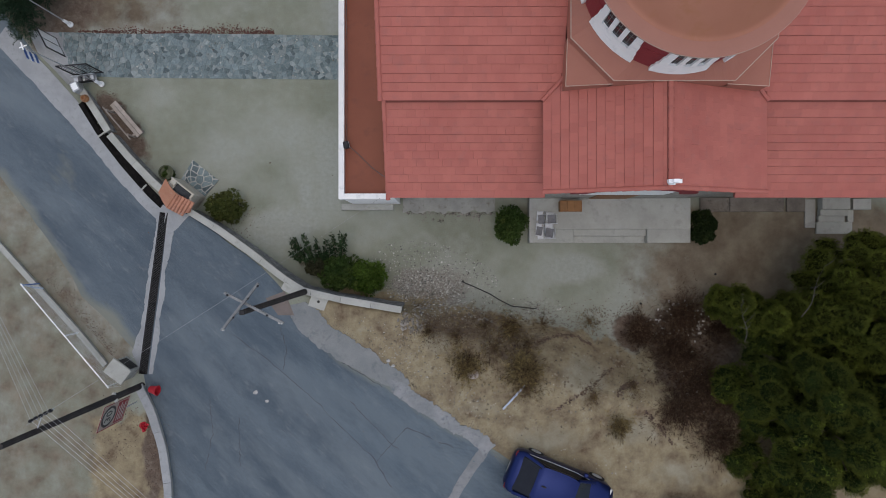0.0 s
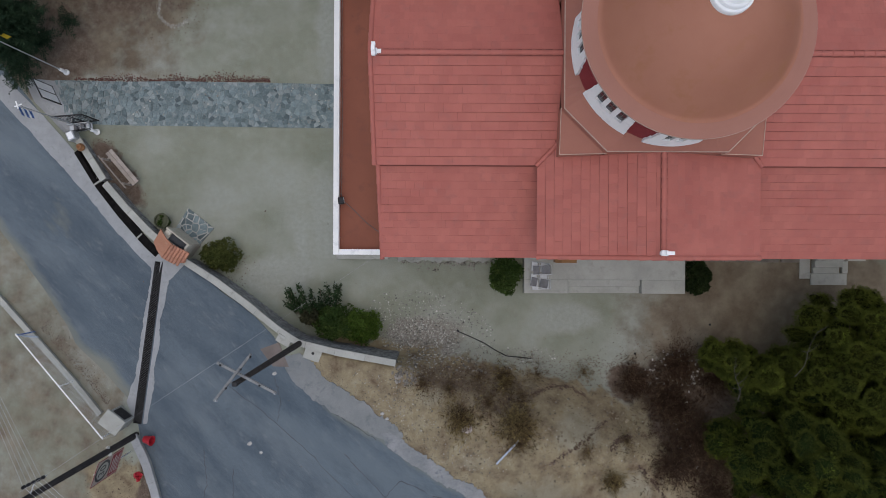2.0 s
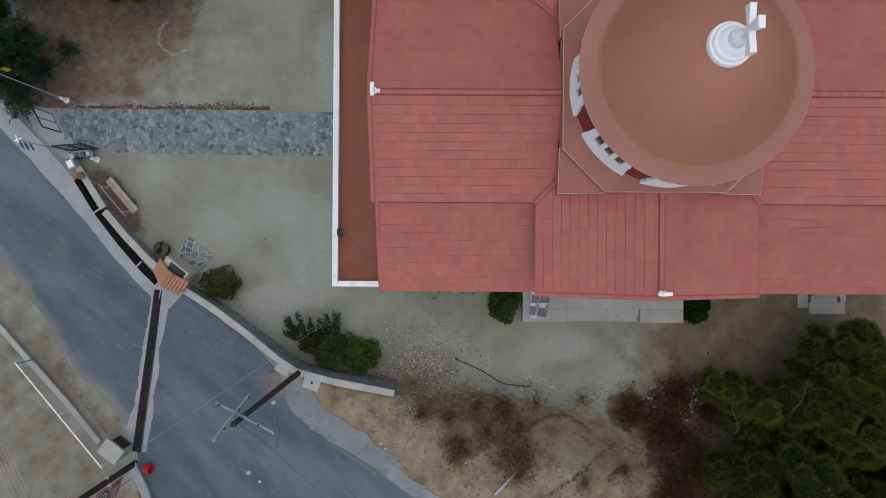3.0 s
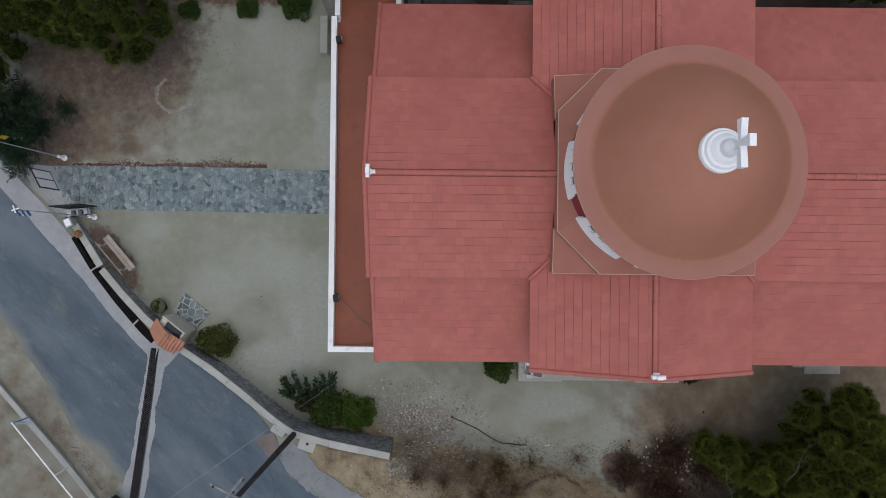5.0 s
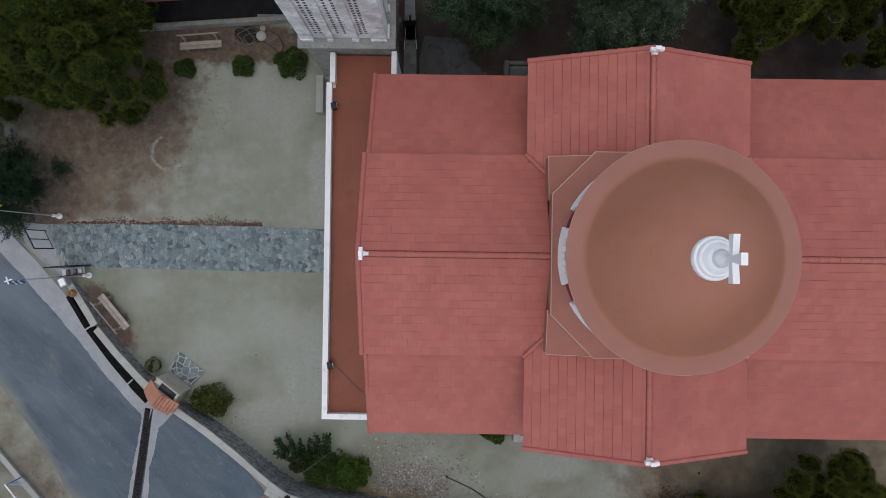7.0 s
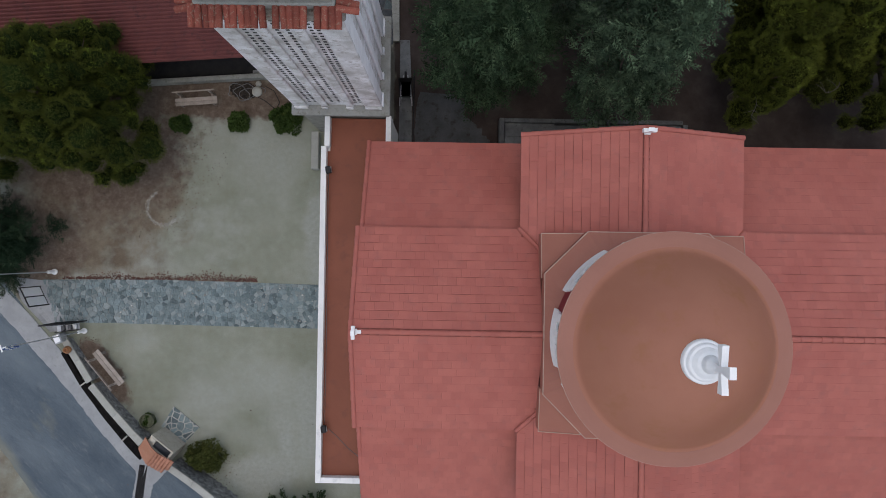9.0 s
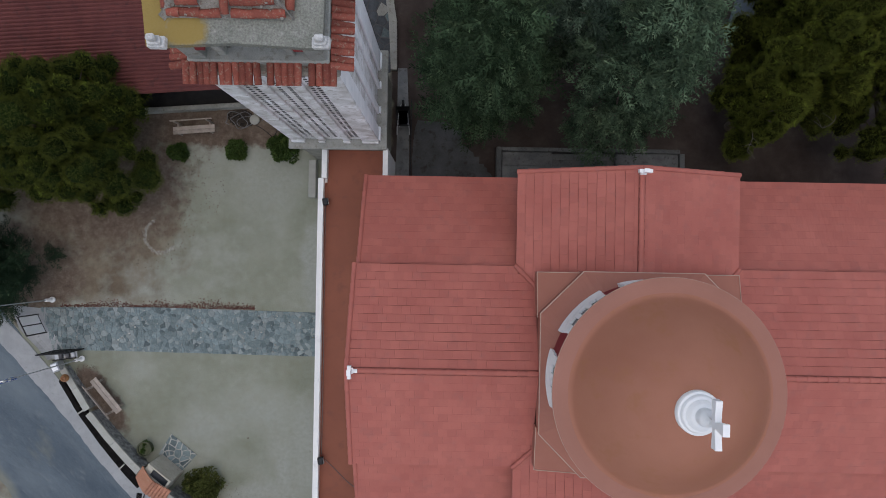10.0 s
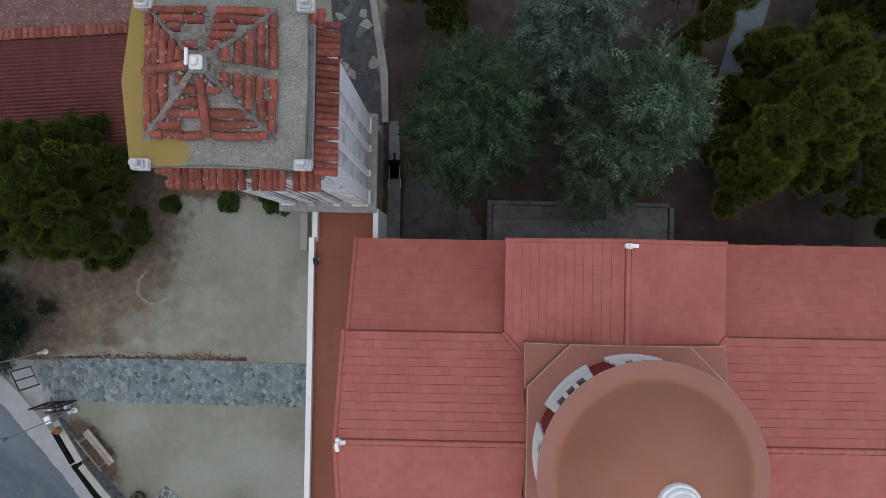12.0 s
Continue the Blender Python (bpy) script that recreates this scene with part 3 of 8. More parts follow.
under = lambda p: 3.2 < p.x < 10.85 and transept_height(p) > nave_height(p) + 0.05
MID = 4.1
add_slope("nave_roof_south", (NW_X, sy, NAVE_EAVE), (MID, sy, NAVE_EAVE), (NW_X, NAVE_Y, NAVE_RIDGE), True, "southern slope of the nave roof", skip=under)
add_slope("nave_roof_north", (MID, ny, NAVE_EAVE), (NW_X, ny, NAVE_EAVE), (MID, NAVE_Y, NAVE_RIDGE), False, "northern slope of the nave roof", skip=under)
add_slope("chancel_roof_south", (MID, sy, NAVE_EAVE), (EAST, sy, NAVE_EAVE), (MID, NAVE_Y, NAVE_RIDGE), skip=under)
add_slope("chancel_roof_north", (EAST, ny, NAVE_EAVE), (MID, ny, NAVE_EAVE), (EAST, NAVE_Y, NAVE_RIDGE), skip=under)
# aisles
AW = -2.12
add_slope("aisle_roof_south", (AW, 1.88, 5.50), (3.6, 1.88, 5.50), (AW, 5.12, 7.20), label="southern aisle roof")
add_slope("aisle_roof_south_east", (10.5, 1.88, 5.50), (EAST, 1.88, 5.50), (10.5, 5.12, 7.20))
add_slope("aisle_roof_north", (3.6, 15.04, 5.35), (AW, 15.04, 5.35), (3.6, 11.72, 7.20), label="northern aisle roof")
add_slope("aisle_roof_north_east", (EAST, 15.04, 5.35), (10.5, 15.04, 5.35), (EAST, 11.72, 7.20))
# transept
TW, TE, TEAVE, TRIDGE, TS, TN = 3.27, 10.79, 7.48, 9.20, 1.93, 15.02
centre = lambda p: nave_height(p) > transept_height(p) + 0.05 and abs(p.y - NAVE_Y) < 3.45
add_slope("transept_roof_west", (TW, TN, TEAVE), (TW, TS, TEAVE), (CROSS_X, TN, TRIDGE), skip=centre, label="western slope of the transept roof")
add_slope("transept_roof_east", (TE, TS, TEAVE), (TE, TN, TEAVE), (CROSS_X, TS, TRIDGE), skip=centre, label="eastern slope of the transept roof")


def cap_mesh(r, length):
    """A half-round cap tile along x, a little narrower at its far end."""
    v, f = [], []
    for x, k in ((0.0, 1.0), (length, 0.78)):
        v += [(x, math.cos(t) * r * k, math.sin(t) * r * 0.72 * k + 0.006) for t in np.linspace(0, math.pi, 7)]
    f = [(j, j + 1, j + 8, j + 7) for j in range(6)] + [tuple(range(7))]
    me = bpy.data.meshes.new("cap_tile")
    me.from_pydata(v, [], f)
    me.materials.append(ROOF_TILE)
    return me


def cap_row(name, a, b, r, parent, step=0.38):
    """A row of half-round cap tiles from a to b, each lapping the next."""
    a, b = Vector(a), Vector(b)
    n = max(1, round((b - a).length / step))
    me = cap_mesh(r, (b - a).length / n * 1.12)
    d = (b - a).normalized()
    s = Vector((0, 0, 1)).cross(d).normalized()
    turn = Matrix((d, s, d.cross(s))).transposed().to_4x4()
    for i in range(n):
        ob = new(name, me)
        ob.parent = parent
        ob.matrix_basis = Matrix.Translation(a.lerp(b, i / n)) @ turn


cap_row("ridge_cap", (NW_X - 0.03, NAVE_Y, NAVE_RIDGE + 0.0), (4.2, NAVE_Y, NAVE_RIDGE + 0.0), 0.098, church, 0.33)
cap_row("ridge_cap", (10.4, NAVE_Y, NAVE_RIDGE), (EAST, NAVE_Y, NAVE_RIDGE), 0.098, church, 0.33)
cap_row("ridge_cap", (CROSS_X, TS - 0.03, TRIDGE), (CROSS_X, 5.4, TRIDGE), 0.098, church, 0.33)
cap_row("ridge_cap", (CROSS_X, 11.4, TRIDGE), (CROSS_X, TN + 0.03, TRIDGE), 0.098, church, 0.33)
# verge caps along the gable ends
for p, q in (((NW_X, sy, NAVE_EAVE), (NW_X, NAVE_Y, NAVE_RIDGE)), ((NW_X, ny, NAVE_EAVE), (NW_X, NAVE_Y, NAVE_RIDGE)),
             ((AW, 1.82, 5.35), (AW, 5.1, 7.19)), ((AW, 15.04, 5.35), (AW, 11.72, 7.19)),
             ((TW, TS, TEAVE), (CROSS_X, TS, TRIDGE)), ((TE, TS, TEAVE), (CROSS_X, TS, TRIDGE)),
             ((TW, TN, TEAVE), (CROSS_X, TN, TRIDGE)), ((TE, TN, TEAVE), (CROSS_X, TN, TRIDGE))):
    cap_row("verge_cap", Vector(p) + Vector((0, 0, 0.02)), Vector(q) + Vector((0, 0, 0.02)), 0.085, church)
# the valleys where the transept meets the nave
for sx, x0 in ((1, TW), (-1, TE)):
    for sg, y0 in ((1, sy), (-1, ny)):
        cap_row("valley_cap", (x0 - 0.03 * sx, y0 - 0.02 * sg, 7.53), (x0 + 0.72 * sx, y0 + 0.75 * sg, 7.86), 0.075, church, 0.32)

# walls
bm = B()
box(bm, -2.0, EAST - 0.3, 2.3, 14.55, 0, 5.45)
part("aisle_wall", bm, STONE_WALL, church, "grey stone wall")
bm = B()
box(bm, -1.98, EAST - 0.3, 5.2, 11.64, 5.3, 7.3)
part("clerestory_wall", bm, WHITE_WALL, church)
bm = B()
for y0, y1 in ((TS + 0.3, TS + 0.75), (TN - 0.75, TN - 0.3)):
    ring = [(TW + 0.35, 0.0), (TE - 0.35, 0.0), (TE - 0.35, 7.45), (CROSS_X, 8.98), (TW + 0.35, 7.45)]
    lo = [bm.verts.new((x, y0, z)) for x, z in ring]
    hi = [bm.verts.new((x, y1, z)) for x, z in ring]
    bm.faces.new(lo)
    bm.faces.new(hi[::-1])
    for i in range(5):
        bm.faces.new((lo[i], hi[i], hi[(i + 1) % 5], lo[(i + 1) % 5]))
for x0, x1 in ((TW + 0.35, TW + 0.7), (TE - 0.7, TE - 0.35)):
    box(bm, x0, x1, TS + 0.76, TN - 0.76, 0, 7.45)
part("transept_wall", bm, STONE_WALL, church, "grey stone transept wall")
bm = B()
ring = [(sy + 0.2, 3.6), (ny - 0.2, 3.6), (ny - 0.2, 7.34), (NAVE_Y, 8.78), (sy + 0.2, 7.34)]
for x0, x1 in ((-2.05, -1.75), (EAST - 0.35, EAST - 0.05)):
    lo = [bm.verts.new((x0, y, z)) for y, z in ring]
    hi = [bm.verts.new((x1, y, z)) for y, z in ring]
    bm.faces.new(lo)
    bm.faces.new(hi[::-1])
    for i in range(5):
        bm.faces.new((lo[i], hi[i], hi[(i + 1) % 5], lo[(i + 1) % 5]))
part("gable_wall", bm, WHITE_WALL, church)

# the square under the dome, its eight-sided plate, the drum
SQ = (3.87, 10.38, 5.26, 11.64)
OX, OY, OH, CUT = 7.12, 8.48, 3.22, 1.33
octo = [(OX - OH, OY - OH + CUT), (OX - OH + CUT, OY - OH), (OX + OH - CUT, OY - OH), (OX + OH, OY - OH + CUT),
        (OX + OH, OY + OH - CUT), (OX + OH - CUT, OY + OH), (OX - OH + CUT, OY + OH), (OX - OH, OY + OH - CUT)]
bm = B()
box(bm, SQ[0] + 0.03, SQ[1] - 0.03, SQ[2] + 0.03, SQ[3] - 0.03, 6.6, 8.5)
part("crossing_block", bm, PLATE_PAINT, church)
for cx, cy, dx, dy in ((SQ[0], SQ[2], 1, 1), (SQ[1], SQ[2], -1, 1), (SQ[1], SQ[3], -1, -1), (SQ[0], SQ[3], 1, -1)):
    leg = 1.44
    ring = [(cx, cy), (cx + leg * dx, cy), (cx, cy + leg * dy)]
    if dx * dy < 0:
        ring = ring[::-1]
    bm = B()
    prism(bm, ring, 7.45, lambda x, y: 8.52 + 0.22 * (abs(x - cx) + abs(y - cy)))
    corner = part("corner_roof", bm, PLATE_PAINT, church, "terracotta painted corner roof")
    for ex, ey in ((leg, 0), (0, leg)):
        bm = B()
        p, q = (cx - 0.012 * dx, cy - 0.012 * dy, 8.525), (cx + ex * dx - (0.012 * dx if ex == 0 else 0), cy + ey * dy - (0.012 * dy if ey == 0 else 0), 8.525 + 0.22 * leg)
        rod(bm, p, q, 0.014, n=6)
        part("corner_trim", bm, EDGE_TRIM, corner)
bm = B()
prism(bm, octo, 7.7, 9.24)
part("octagon_block", bm, PLATE_PAINT, church)
bm = B()
prism(bm, [(OX + (x - OX) * 1.006, OY + (y - OY) * 1.006) for x, y in octo], 9.24, 9.27)
part("octagon_trim", bm, EDGE_TRIM, church, "pale edge of the octagon")
# the plate rises to the foot of the drum
bm = B()
rim = []
for (ax, ay), (bx, by) in zip(octo, octo[1:] + octo[:1]):
    rim += [Vector((OX + (ax + (bx - ax) * k / 12 - OX) * 0.997, OY + (ay + (by - ay) * k / 12 - OY) * 0.997, 9.278)) for k in range(12)]
lo = [bm.verts.new(p) for p in rim]
hi = [bm.verts.new((*(Vector(DOME) + (p.xy - Vector(DOME)).normalized() * 2.90), 9.60)) for p in rim]
for i in range(len(rim)):
    j = (i + 1) % len(rim)
    bm.faces.new((lo[i], lo[j], hi[j], hi[i]))
part("octagon_plate", bm, PLATE_PAINT, church, "terracotta painted skirt round the drum")

DR, DZ = 2.95, 9.1
bm = B()
lathe(bm, [(DR, DZ), (DR, 12.0)], 96, DOME)
drum = part("drum", bm, DARK_RED, church, "dark red drum", smooth=False)
# eight pale window panels with stepped edges, three deep windows in each
PANEL_EDGE = [(16.9, 9.84), (16.2, 9.87), (16.19, 10.22), (15.3, 10.26), (15.29, 10.86), (14.5, 10.9), (14.49, 11.35), (13.9, 11.4), (13.89, 11.84)]
for k in range(8):
    mid = 45.0 * k
    shape = [(-a, z) for a, z in PANEL_EDGE]
    for c in (-7.7, 0.0, 7.7):
        shape += [(c - 2.42, 11.84), (c - 2.41, 10.36), (c + 2.41, 10.36), (c + 2.42, 11.84)]
    shape += PANEL_EDGE[::-1]
    bm = B()
    rows = []
    for a, top in shape:
        t, reach = radians(mid + a), DR + 0.085
        rows.append([bm.verts.new((DOME[0] + r * math.cos(t), DOME[1] + r * math.sin(t), z)) for r, z in ((DR - 0.02, 9.5), (reach + 0.03, 9.56), (reach + 0.022, 9.68), (reach, 9.95), (reach, top), (DR - 0.02, top))])
    for p, q in zip(rows, rows[1:]):
        for i in range(6):
            bm.faces.new((p[i], q[i], q[(i + 1) % 6], p[(i + 1) % 6]))
    bm.faces.new(rows[0])
    bm.faces.new(rows[-1][::-1])
    panel = part("window_panel", bm, WHITE_WALL, drum, "white plastered window surround with stepped edges")
    for a in (-7.7, 0.0, 7.7):
        t = radians(mid + a)
        m = Matrix.Translation((DOME[0], DOME[1], 0)) @ Matrix.Rotation(t, 4, "Z")
        bm = B()
        box(bm, DR - 0.03, DR + 0.012, -0.122, 0.122, 10.37, 11.8, m)
        pane = part("drum_window", bm, GLASS, drum)
        bm = B()
        ring = [(0.125, 11.84)] + [(0.125 * math.cos(b), 11.68 + 0.125 * math.sin(b)) for b in np.linspace(0, math.pi, 9)] + [(-0.125, 11.84)]
        lo = [bm.verts.new(m @ Vector((DR + 0.014, y, z))) for y, z in ring]
        hi = [bm.verts.new(m @ Vector((DR + 0.08, y, z))) for y, z in ring]
        bm.faces.new(hi)
        for i in range(len(ring)):
            j = (i + 1) % len(ring)
            bm.faces.new((lo[i], lo[j], hi[j], hi[i]))
        part("window_arch", bm, WHITE_WALL, panel)
        bm = B()
        box(bm, DR + 0.013, DR + 0.028, -0.008, 0.008, 10.38, 11.75, m)
        box(bm, DR + 0.013, DR + 0.026, -0.12, 0.12, 11.1, 11.116, m)
        part("glazing_bars", bm, WINDOW_BAR, pane)
bm = B()
lathe(bm, [(DR + 0.001, 10.85), (DR + 0.022, 10.86), (DR + 0.022, 10.885), (DR + 0.001, 10.89)], 96, DOME)
part("drum_band", bm, DARK_RED, drum, "thin raised band round the drum")
bm = B()
prof = [(2.80, 12.098), (2.755, 12.108), (2.715, 12.13), (2.675, 12.17), (2.635, 12.225)]
for a in np.linspace(0.0, 1.0, 26)[1:]:
    r = 2.635 * (1 - a * 0.85)
    prof.append((r, 12.225 + 2.015 * (1 - (r / 2.635) ** 2.1)))
lathe(bm, prof, 128, DOME)
bmesh.ops.delete(bm, geom=[f for f in bm.faces if len(f.verts) > 4 and f.calc_center_median().z < 12.4], context="FACES_ONLY")
dome = part("dome", bm, DOME_PAINT, church, "terracotta painted dome with a brim", smooth=True)
bm = B()
lathe(bm, [(2.87, 11.85), (3.21, 11.93), (3.215, 12.03), (3.08, 12.065), (3.0, 12.08), (2.86, 12.092), (2.805, 12.097), (2.76, 12.08), (2.6, 12.05)], 128, DOME)
part("brim", bm, BRIM_PAINT, dome, "paler flat brim of the dome")
bm = B()
lathe(bm, [(3.213, 11.94), (3.225, 11.96), (3.225, 12.015), (3.217, 12.02)], 96, DOME)
part("brim_edge", bm, EDGE_TRIM, dome)
# lantern and its cross
bm = B()
lathe(bm, [(0.55, 14.05), (0.55, 14.29), (0.53, 14.345), (0.48, 14.375), (0.465, 14.43), (0.44, 14.475), (0.385, 14.51), (0.36, 14.55), (0.30, 14.63), (0.23, 14.69), (0.20, 14.9), (0.13, 15.05), (0.09, 15.17)], 40, DOME)
lantern = part("lantern", bm, WHITE_PAINT, church, "white stepped round lantern base", smooth=False)


def flared_arm(bm, m, length, w0, w1, d):
    lo = [(-w0 / 2, -d / 2, 0), (w0 / 2, -d / 2, 0), (w0 / 2, d / 2, 0), (-w0 / 2, d / 2, 0)]
    hi = [(-w1 / 2, -d / 2, length), (w1 / 2, -d / 2, length), (w1 / 2, d / 2, length), (-w1 / 2, d / 2, length)]
    v = [bm.verts.new(m @ Vector(q)) for q in lo + hi]
    for q in ((3, 2, 1, 0), (4, 5, 6, 7), (0, 1, 5, 4), (1, 2, 6, 5), (2, 3, 7, 6), (3, 0, 4, 7)):
        bm.faces.new([v[i] for i in q])


def cross(name, at, size, parent, rz, w=0.12, flare=1.9, d=0.12):
    """A cross with arms that widen outwards; its face looks along its x axis."""
    bm = B()
    base = Matrix.Translation(at) @ Matrix.Rotation(radians(rz), 4, "Z")
    hub = Matrix.Translation((0, 0, size * 0.55))
    turn = Matrix.Rotation(radians(90), 4, "Z")
    for a, length in ((0, 0.40), (90, 0.40), (-90, 0.40), (180, 0.55)):
        flared_arm(bm, base @ turn @ hub @ Matrix.Rotation(radians(a), 4, "Y") @ Matrix.Translation((0, 0, w * size / 2)), size * length - w * size / 2, w * size, w * flare * size, d * size)
    e = w * size / 2 - 0.001
    box(bm, -e, e, -d * size / 2, d * size / 2, -e, e, base @ turn @ hub)
    return part(name, bm, WHITE_PAINT, parent, "white cross with flared arms")


cross("dome_cross", (DOME[0], DOME[1], 14.67), 1.40, church, 0, 0.10, 2.0, 0.11)
for gx, gy, gz, dx, dy in ((NW_X + 0.14, NAVE_Y, NAVE_RIDGE, 1, 0), (CROSS_X, TS + 0.16, TRIDGE, 0, 1), (CROSS_X, TN - 0.16, TRIDGE, 0, -1)):
    gable = cross("gable_cross", (gx, gy, gz + 0.06), 0.52, church, 0 if dx else 90, 0.2, 1.7, 0.22)
    bm = B()
    prism(bm, [(gx - 0.09, gy - 0.09), (gx + 0.09, gy - 0.09), (gx + 0.09, gy + 0.09), (gx - 0.09, gy + 0.09)], gz + 0.02, gz + 0.16)
    if dx:
        box(bm, gx - 0.06 + 0.1 * dx, gx + 0.06 + 0.16 * dx, gy - 0.06 + min(0, 0.16 * dy), gy + 0.06 + max(0, 0.16 * dy), gz + 0.03, gz + 0.13)
    part("cross_foot", bm, WHITE_PAINT, gable, "white mortar foot of the cross")

# the flat-roofed porch along the west front
porch = thing("porch", "flat-roofed porch with a white parapet along the church front", "porch")
bm = B()
prism(bm, [(-4.1, 2.0), (-2.02, 2.0), (-2.02, 14.6), (-1.45, 14.6), (-1.45, 16.2), (-3.95, 16.2), (-3.95, 15.0), (-4.1, 15.0)], 0, 3.55)
part("porch_wall", bm, WHITE_WALL, porch)
bm = B()
prism(bm, [(-4.0, 2.1), (-2.02, 2.1), (-2.02, 14.6), (-1.55, 14.6), (-1.55, 16.2), (-3.85, 16.2), (-3.85, 14.9), (-4.0, 14.9)], 3.552, 3.60)
part("flat_roof", bm, MEMBRANE, porch, "rust-red waterproofed flat roof")
bm = B()
box(bm, -4.16, -3.95, 1.95, 15.05, 3.4, 3.92)
box(bm, -3.945, -2.2, 1.95, 2.16, 3.4, 3.92)
box(bm, -4.02, -3.82, 15.055, 16.2, 3.4, 4.0)
part("parapet", bm, WHITE_WALL, porch, "white parapet")
bm = B()
box(bm, -1.62, -1.42, 15.0, 16.2, 3.4, 4.25)
part("parapet", bm, WHITE_WALL, porch)

# windows of the south wall under the eaves, and the gable arch
for x in (0.2, 2.6, 12.6, 15.6):
    bm = B()
    box(bm, x - 0.75, x + 0.75, 2.12, 2.3, 4.55, 4.75, bevel=0.02)
    part("window_hood", bm, WHITE_WALL, church, "white window hood")
for gy, face in ((TS + 0.3, -1), (TN - 0.3, 1)):
    bm = B()
    outer, inner = 2.35, 1.75
    rows = []
    for t in np.linspace(0, math.pi, 25):
        rows.append([bm.verts.new((CROSS_X + r * math.cos(t), gy + face * d, 4.6 + r * math.sin(t))) for r, d in ((outer, 0.0), (outer, 0.16), (inner, 0.16), (inner, 0.0))])
    for p, q in zip(rows, rows[1:]):
        for i in range(4):
            bm.faces.new((p[i], p[(i + 1) % 4], q[(i + 1) % 4], q[i]))
    part("gable_arch", bm, DARK_RED, church, "dark red arch band")
    bm = B()
    ring = [(CROSS_X - 1.7, 2.9), (CROSS_X + 1.7, 2.9)] + [(CROSS_X + 1.7 * math.cos(t), 4.6 + 1.7 * math.sin(t)) for t in np.linspace(0, math.pi, 17)]
    lo = [bm.verts.new((x, gy - 0.01 * face, z)) for x, z in ring]
    hi = [bm.verts.new((x, gy + 0.05 * face, z)) for x, z in ring]
    bm.faces.new(hi if face < 0 else hi[::-1])
    for i in range(len(ring)):
        j = (i + 1) % len(ring)
        bm.faces.new((lo[i], lo[j], hi[j], hi[i]))
    part("arch_field", bm, WHITE_WALL, church)
    bm = B()
    box(bm, CROSS_X - 0.8, CROSS_X + 0.8, gy + min(0, 0.04 * face), gy + max(0, 0.04 * face), 0.5, 2.8)
    part("side_door", bm, BROWN_WOOD, church, "brown wooden side door")

# flood lamps on the porch parapet, with their cables
for y in (4.04, 14.13):
    lampbox = thing("flood_lamp", "small dark flood lamp on the porch parapet", "lamp", (-3.86, y, 3.6), 10, "flood lamps")
    bm = B()
    box(bm, -0.05, 0.05, -0.03, 0.03, 0, 0.22)
    part("bracket", bm, BLACK_IRON, lampbox)
    bm = B()
    box(bm, -0.11, 0.11, -0.14, 0.14, 0.22, 0.40, bevel=0.03)
    head = part("lamp_head", bm, BLACK_IRON, lampbox)
    bm = B()
    box(bm, 0.112, 0.12, -0.11, 0.11, 0.24, 0.38)
    part("lamp_glass", bm, GREY_METAL, head)
bm = B()
tube(bm, [(-3.75, 4.0, 3.615), (-3.4, 3.7, 3.615), (-2.9, 3.2, 3.615), (-2.5, 2.9, 3.62), (-2.2, 2.75, 3.62)], 0.012)
tagged(part("roof_cable", bm, CABLE), "thin dark cable lying on the flat porch roof", "cable")
bm = B()
tube(bm, [(-3.88, 4.2, 3.615), (-3.87, 7.0, 3.615), (-3.89, 10.0, 3.615), (-3.9, 14.0, 3.615)], 0.012)
tagged(part("roof_cable", bm, CABLE), "thin dark cable lying along the porch parapet", "cable")

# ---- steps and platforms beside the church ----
# Dark grey stone, with the trees' shade partly put into its colour.
DARK_CONCRETE = material("shaded_dark_concrete", (0.10, 0.108, 0.113), (0.165, 0.173, 0.176), 1.4, c=(0.07, 0.072, 0.074), grain=0.4, rough=0.9, vary=0.3)


def platform(name, label, x0, x1, y0, y1, z, sx0, sx1, out, mat):
    """A raised landing with a flight of steps sunk into its outer edge. out: -1 south, 1 north."""
    t = thing(name, label, "steps", ((x0 + x1) / 2, (y0 + y1) / 2, 0))
    off = Matrix.Translation((-(x0 + x1) / 2, -(y0 + y1) / 2, 0))
    edge = y0 if out < 0 else y1
    back = edge - out * 0.6
    bm = B()
    lo, hi = min(back, y1 if out < 0 else y0), max(back, y1 if out < 0 else y0)
    box(bm, x0, x1, lo, hi, -0.2, z, off, 0.015)
    part("landing", bm, mat, t)
    for a, b, nm in ((x0, sx0 - 0.005, "cheek"), (sx1 + 0.005, x1, "cheek")):
        bm = B()
        box(bm, a, b, min(edge, back - 0.006 * out * -1), max(edge, back), -0.2, z - 0.004, off, 0.015)
        part(nm, bm, mat, t)
    for k in range(2):
        bm = B()
        p, q = back + out * 0.3 * k, back + out * 0.3 * (k + 1)
        box(bm, sx0, sx1, min(p, q), max(p, q) - 0.004, -0.2, z * (0.66 - 0.33 * k), off, 0.012)
        part("step", bm, mat, t)
    return t


platform("south_steps", "pale concrete landing with two steps at the side door", 3.62, 10.62, 0.28, 2.22, 0.55, 5.54, 8.73, -1, CONCRETE)
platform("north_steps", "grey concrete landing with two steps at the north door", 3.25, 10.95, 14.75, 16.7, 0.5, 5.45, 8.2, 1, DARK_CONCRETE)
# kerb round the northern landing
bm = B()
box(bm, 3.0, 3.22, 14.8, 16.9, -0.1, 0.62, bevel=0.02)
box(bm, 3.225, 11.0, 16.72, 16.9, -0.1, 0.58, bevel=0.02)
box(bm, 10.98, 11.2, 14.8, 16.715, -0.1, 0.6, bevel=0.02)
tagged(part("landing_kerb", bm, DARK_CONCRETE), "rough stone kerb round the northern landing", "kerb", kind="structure")

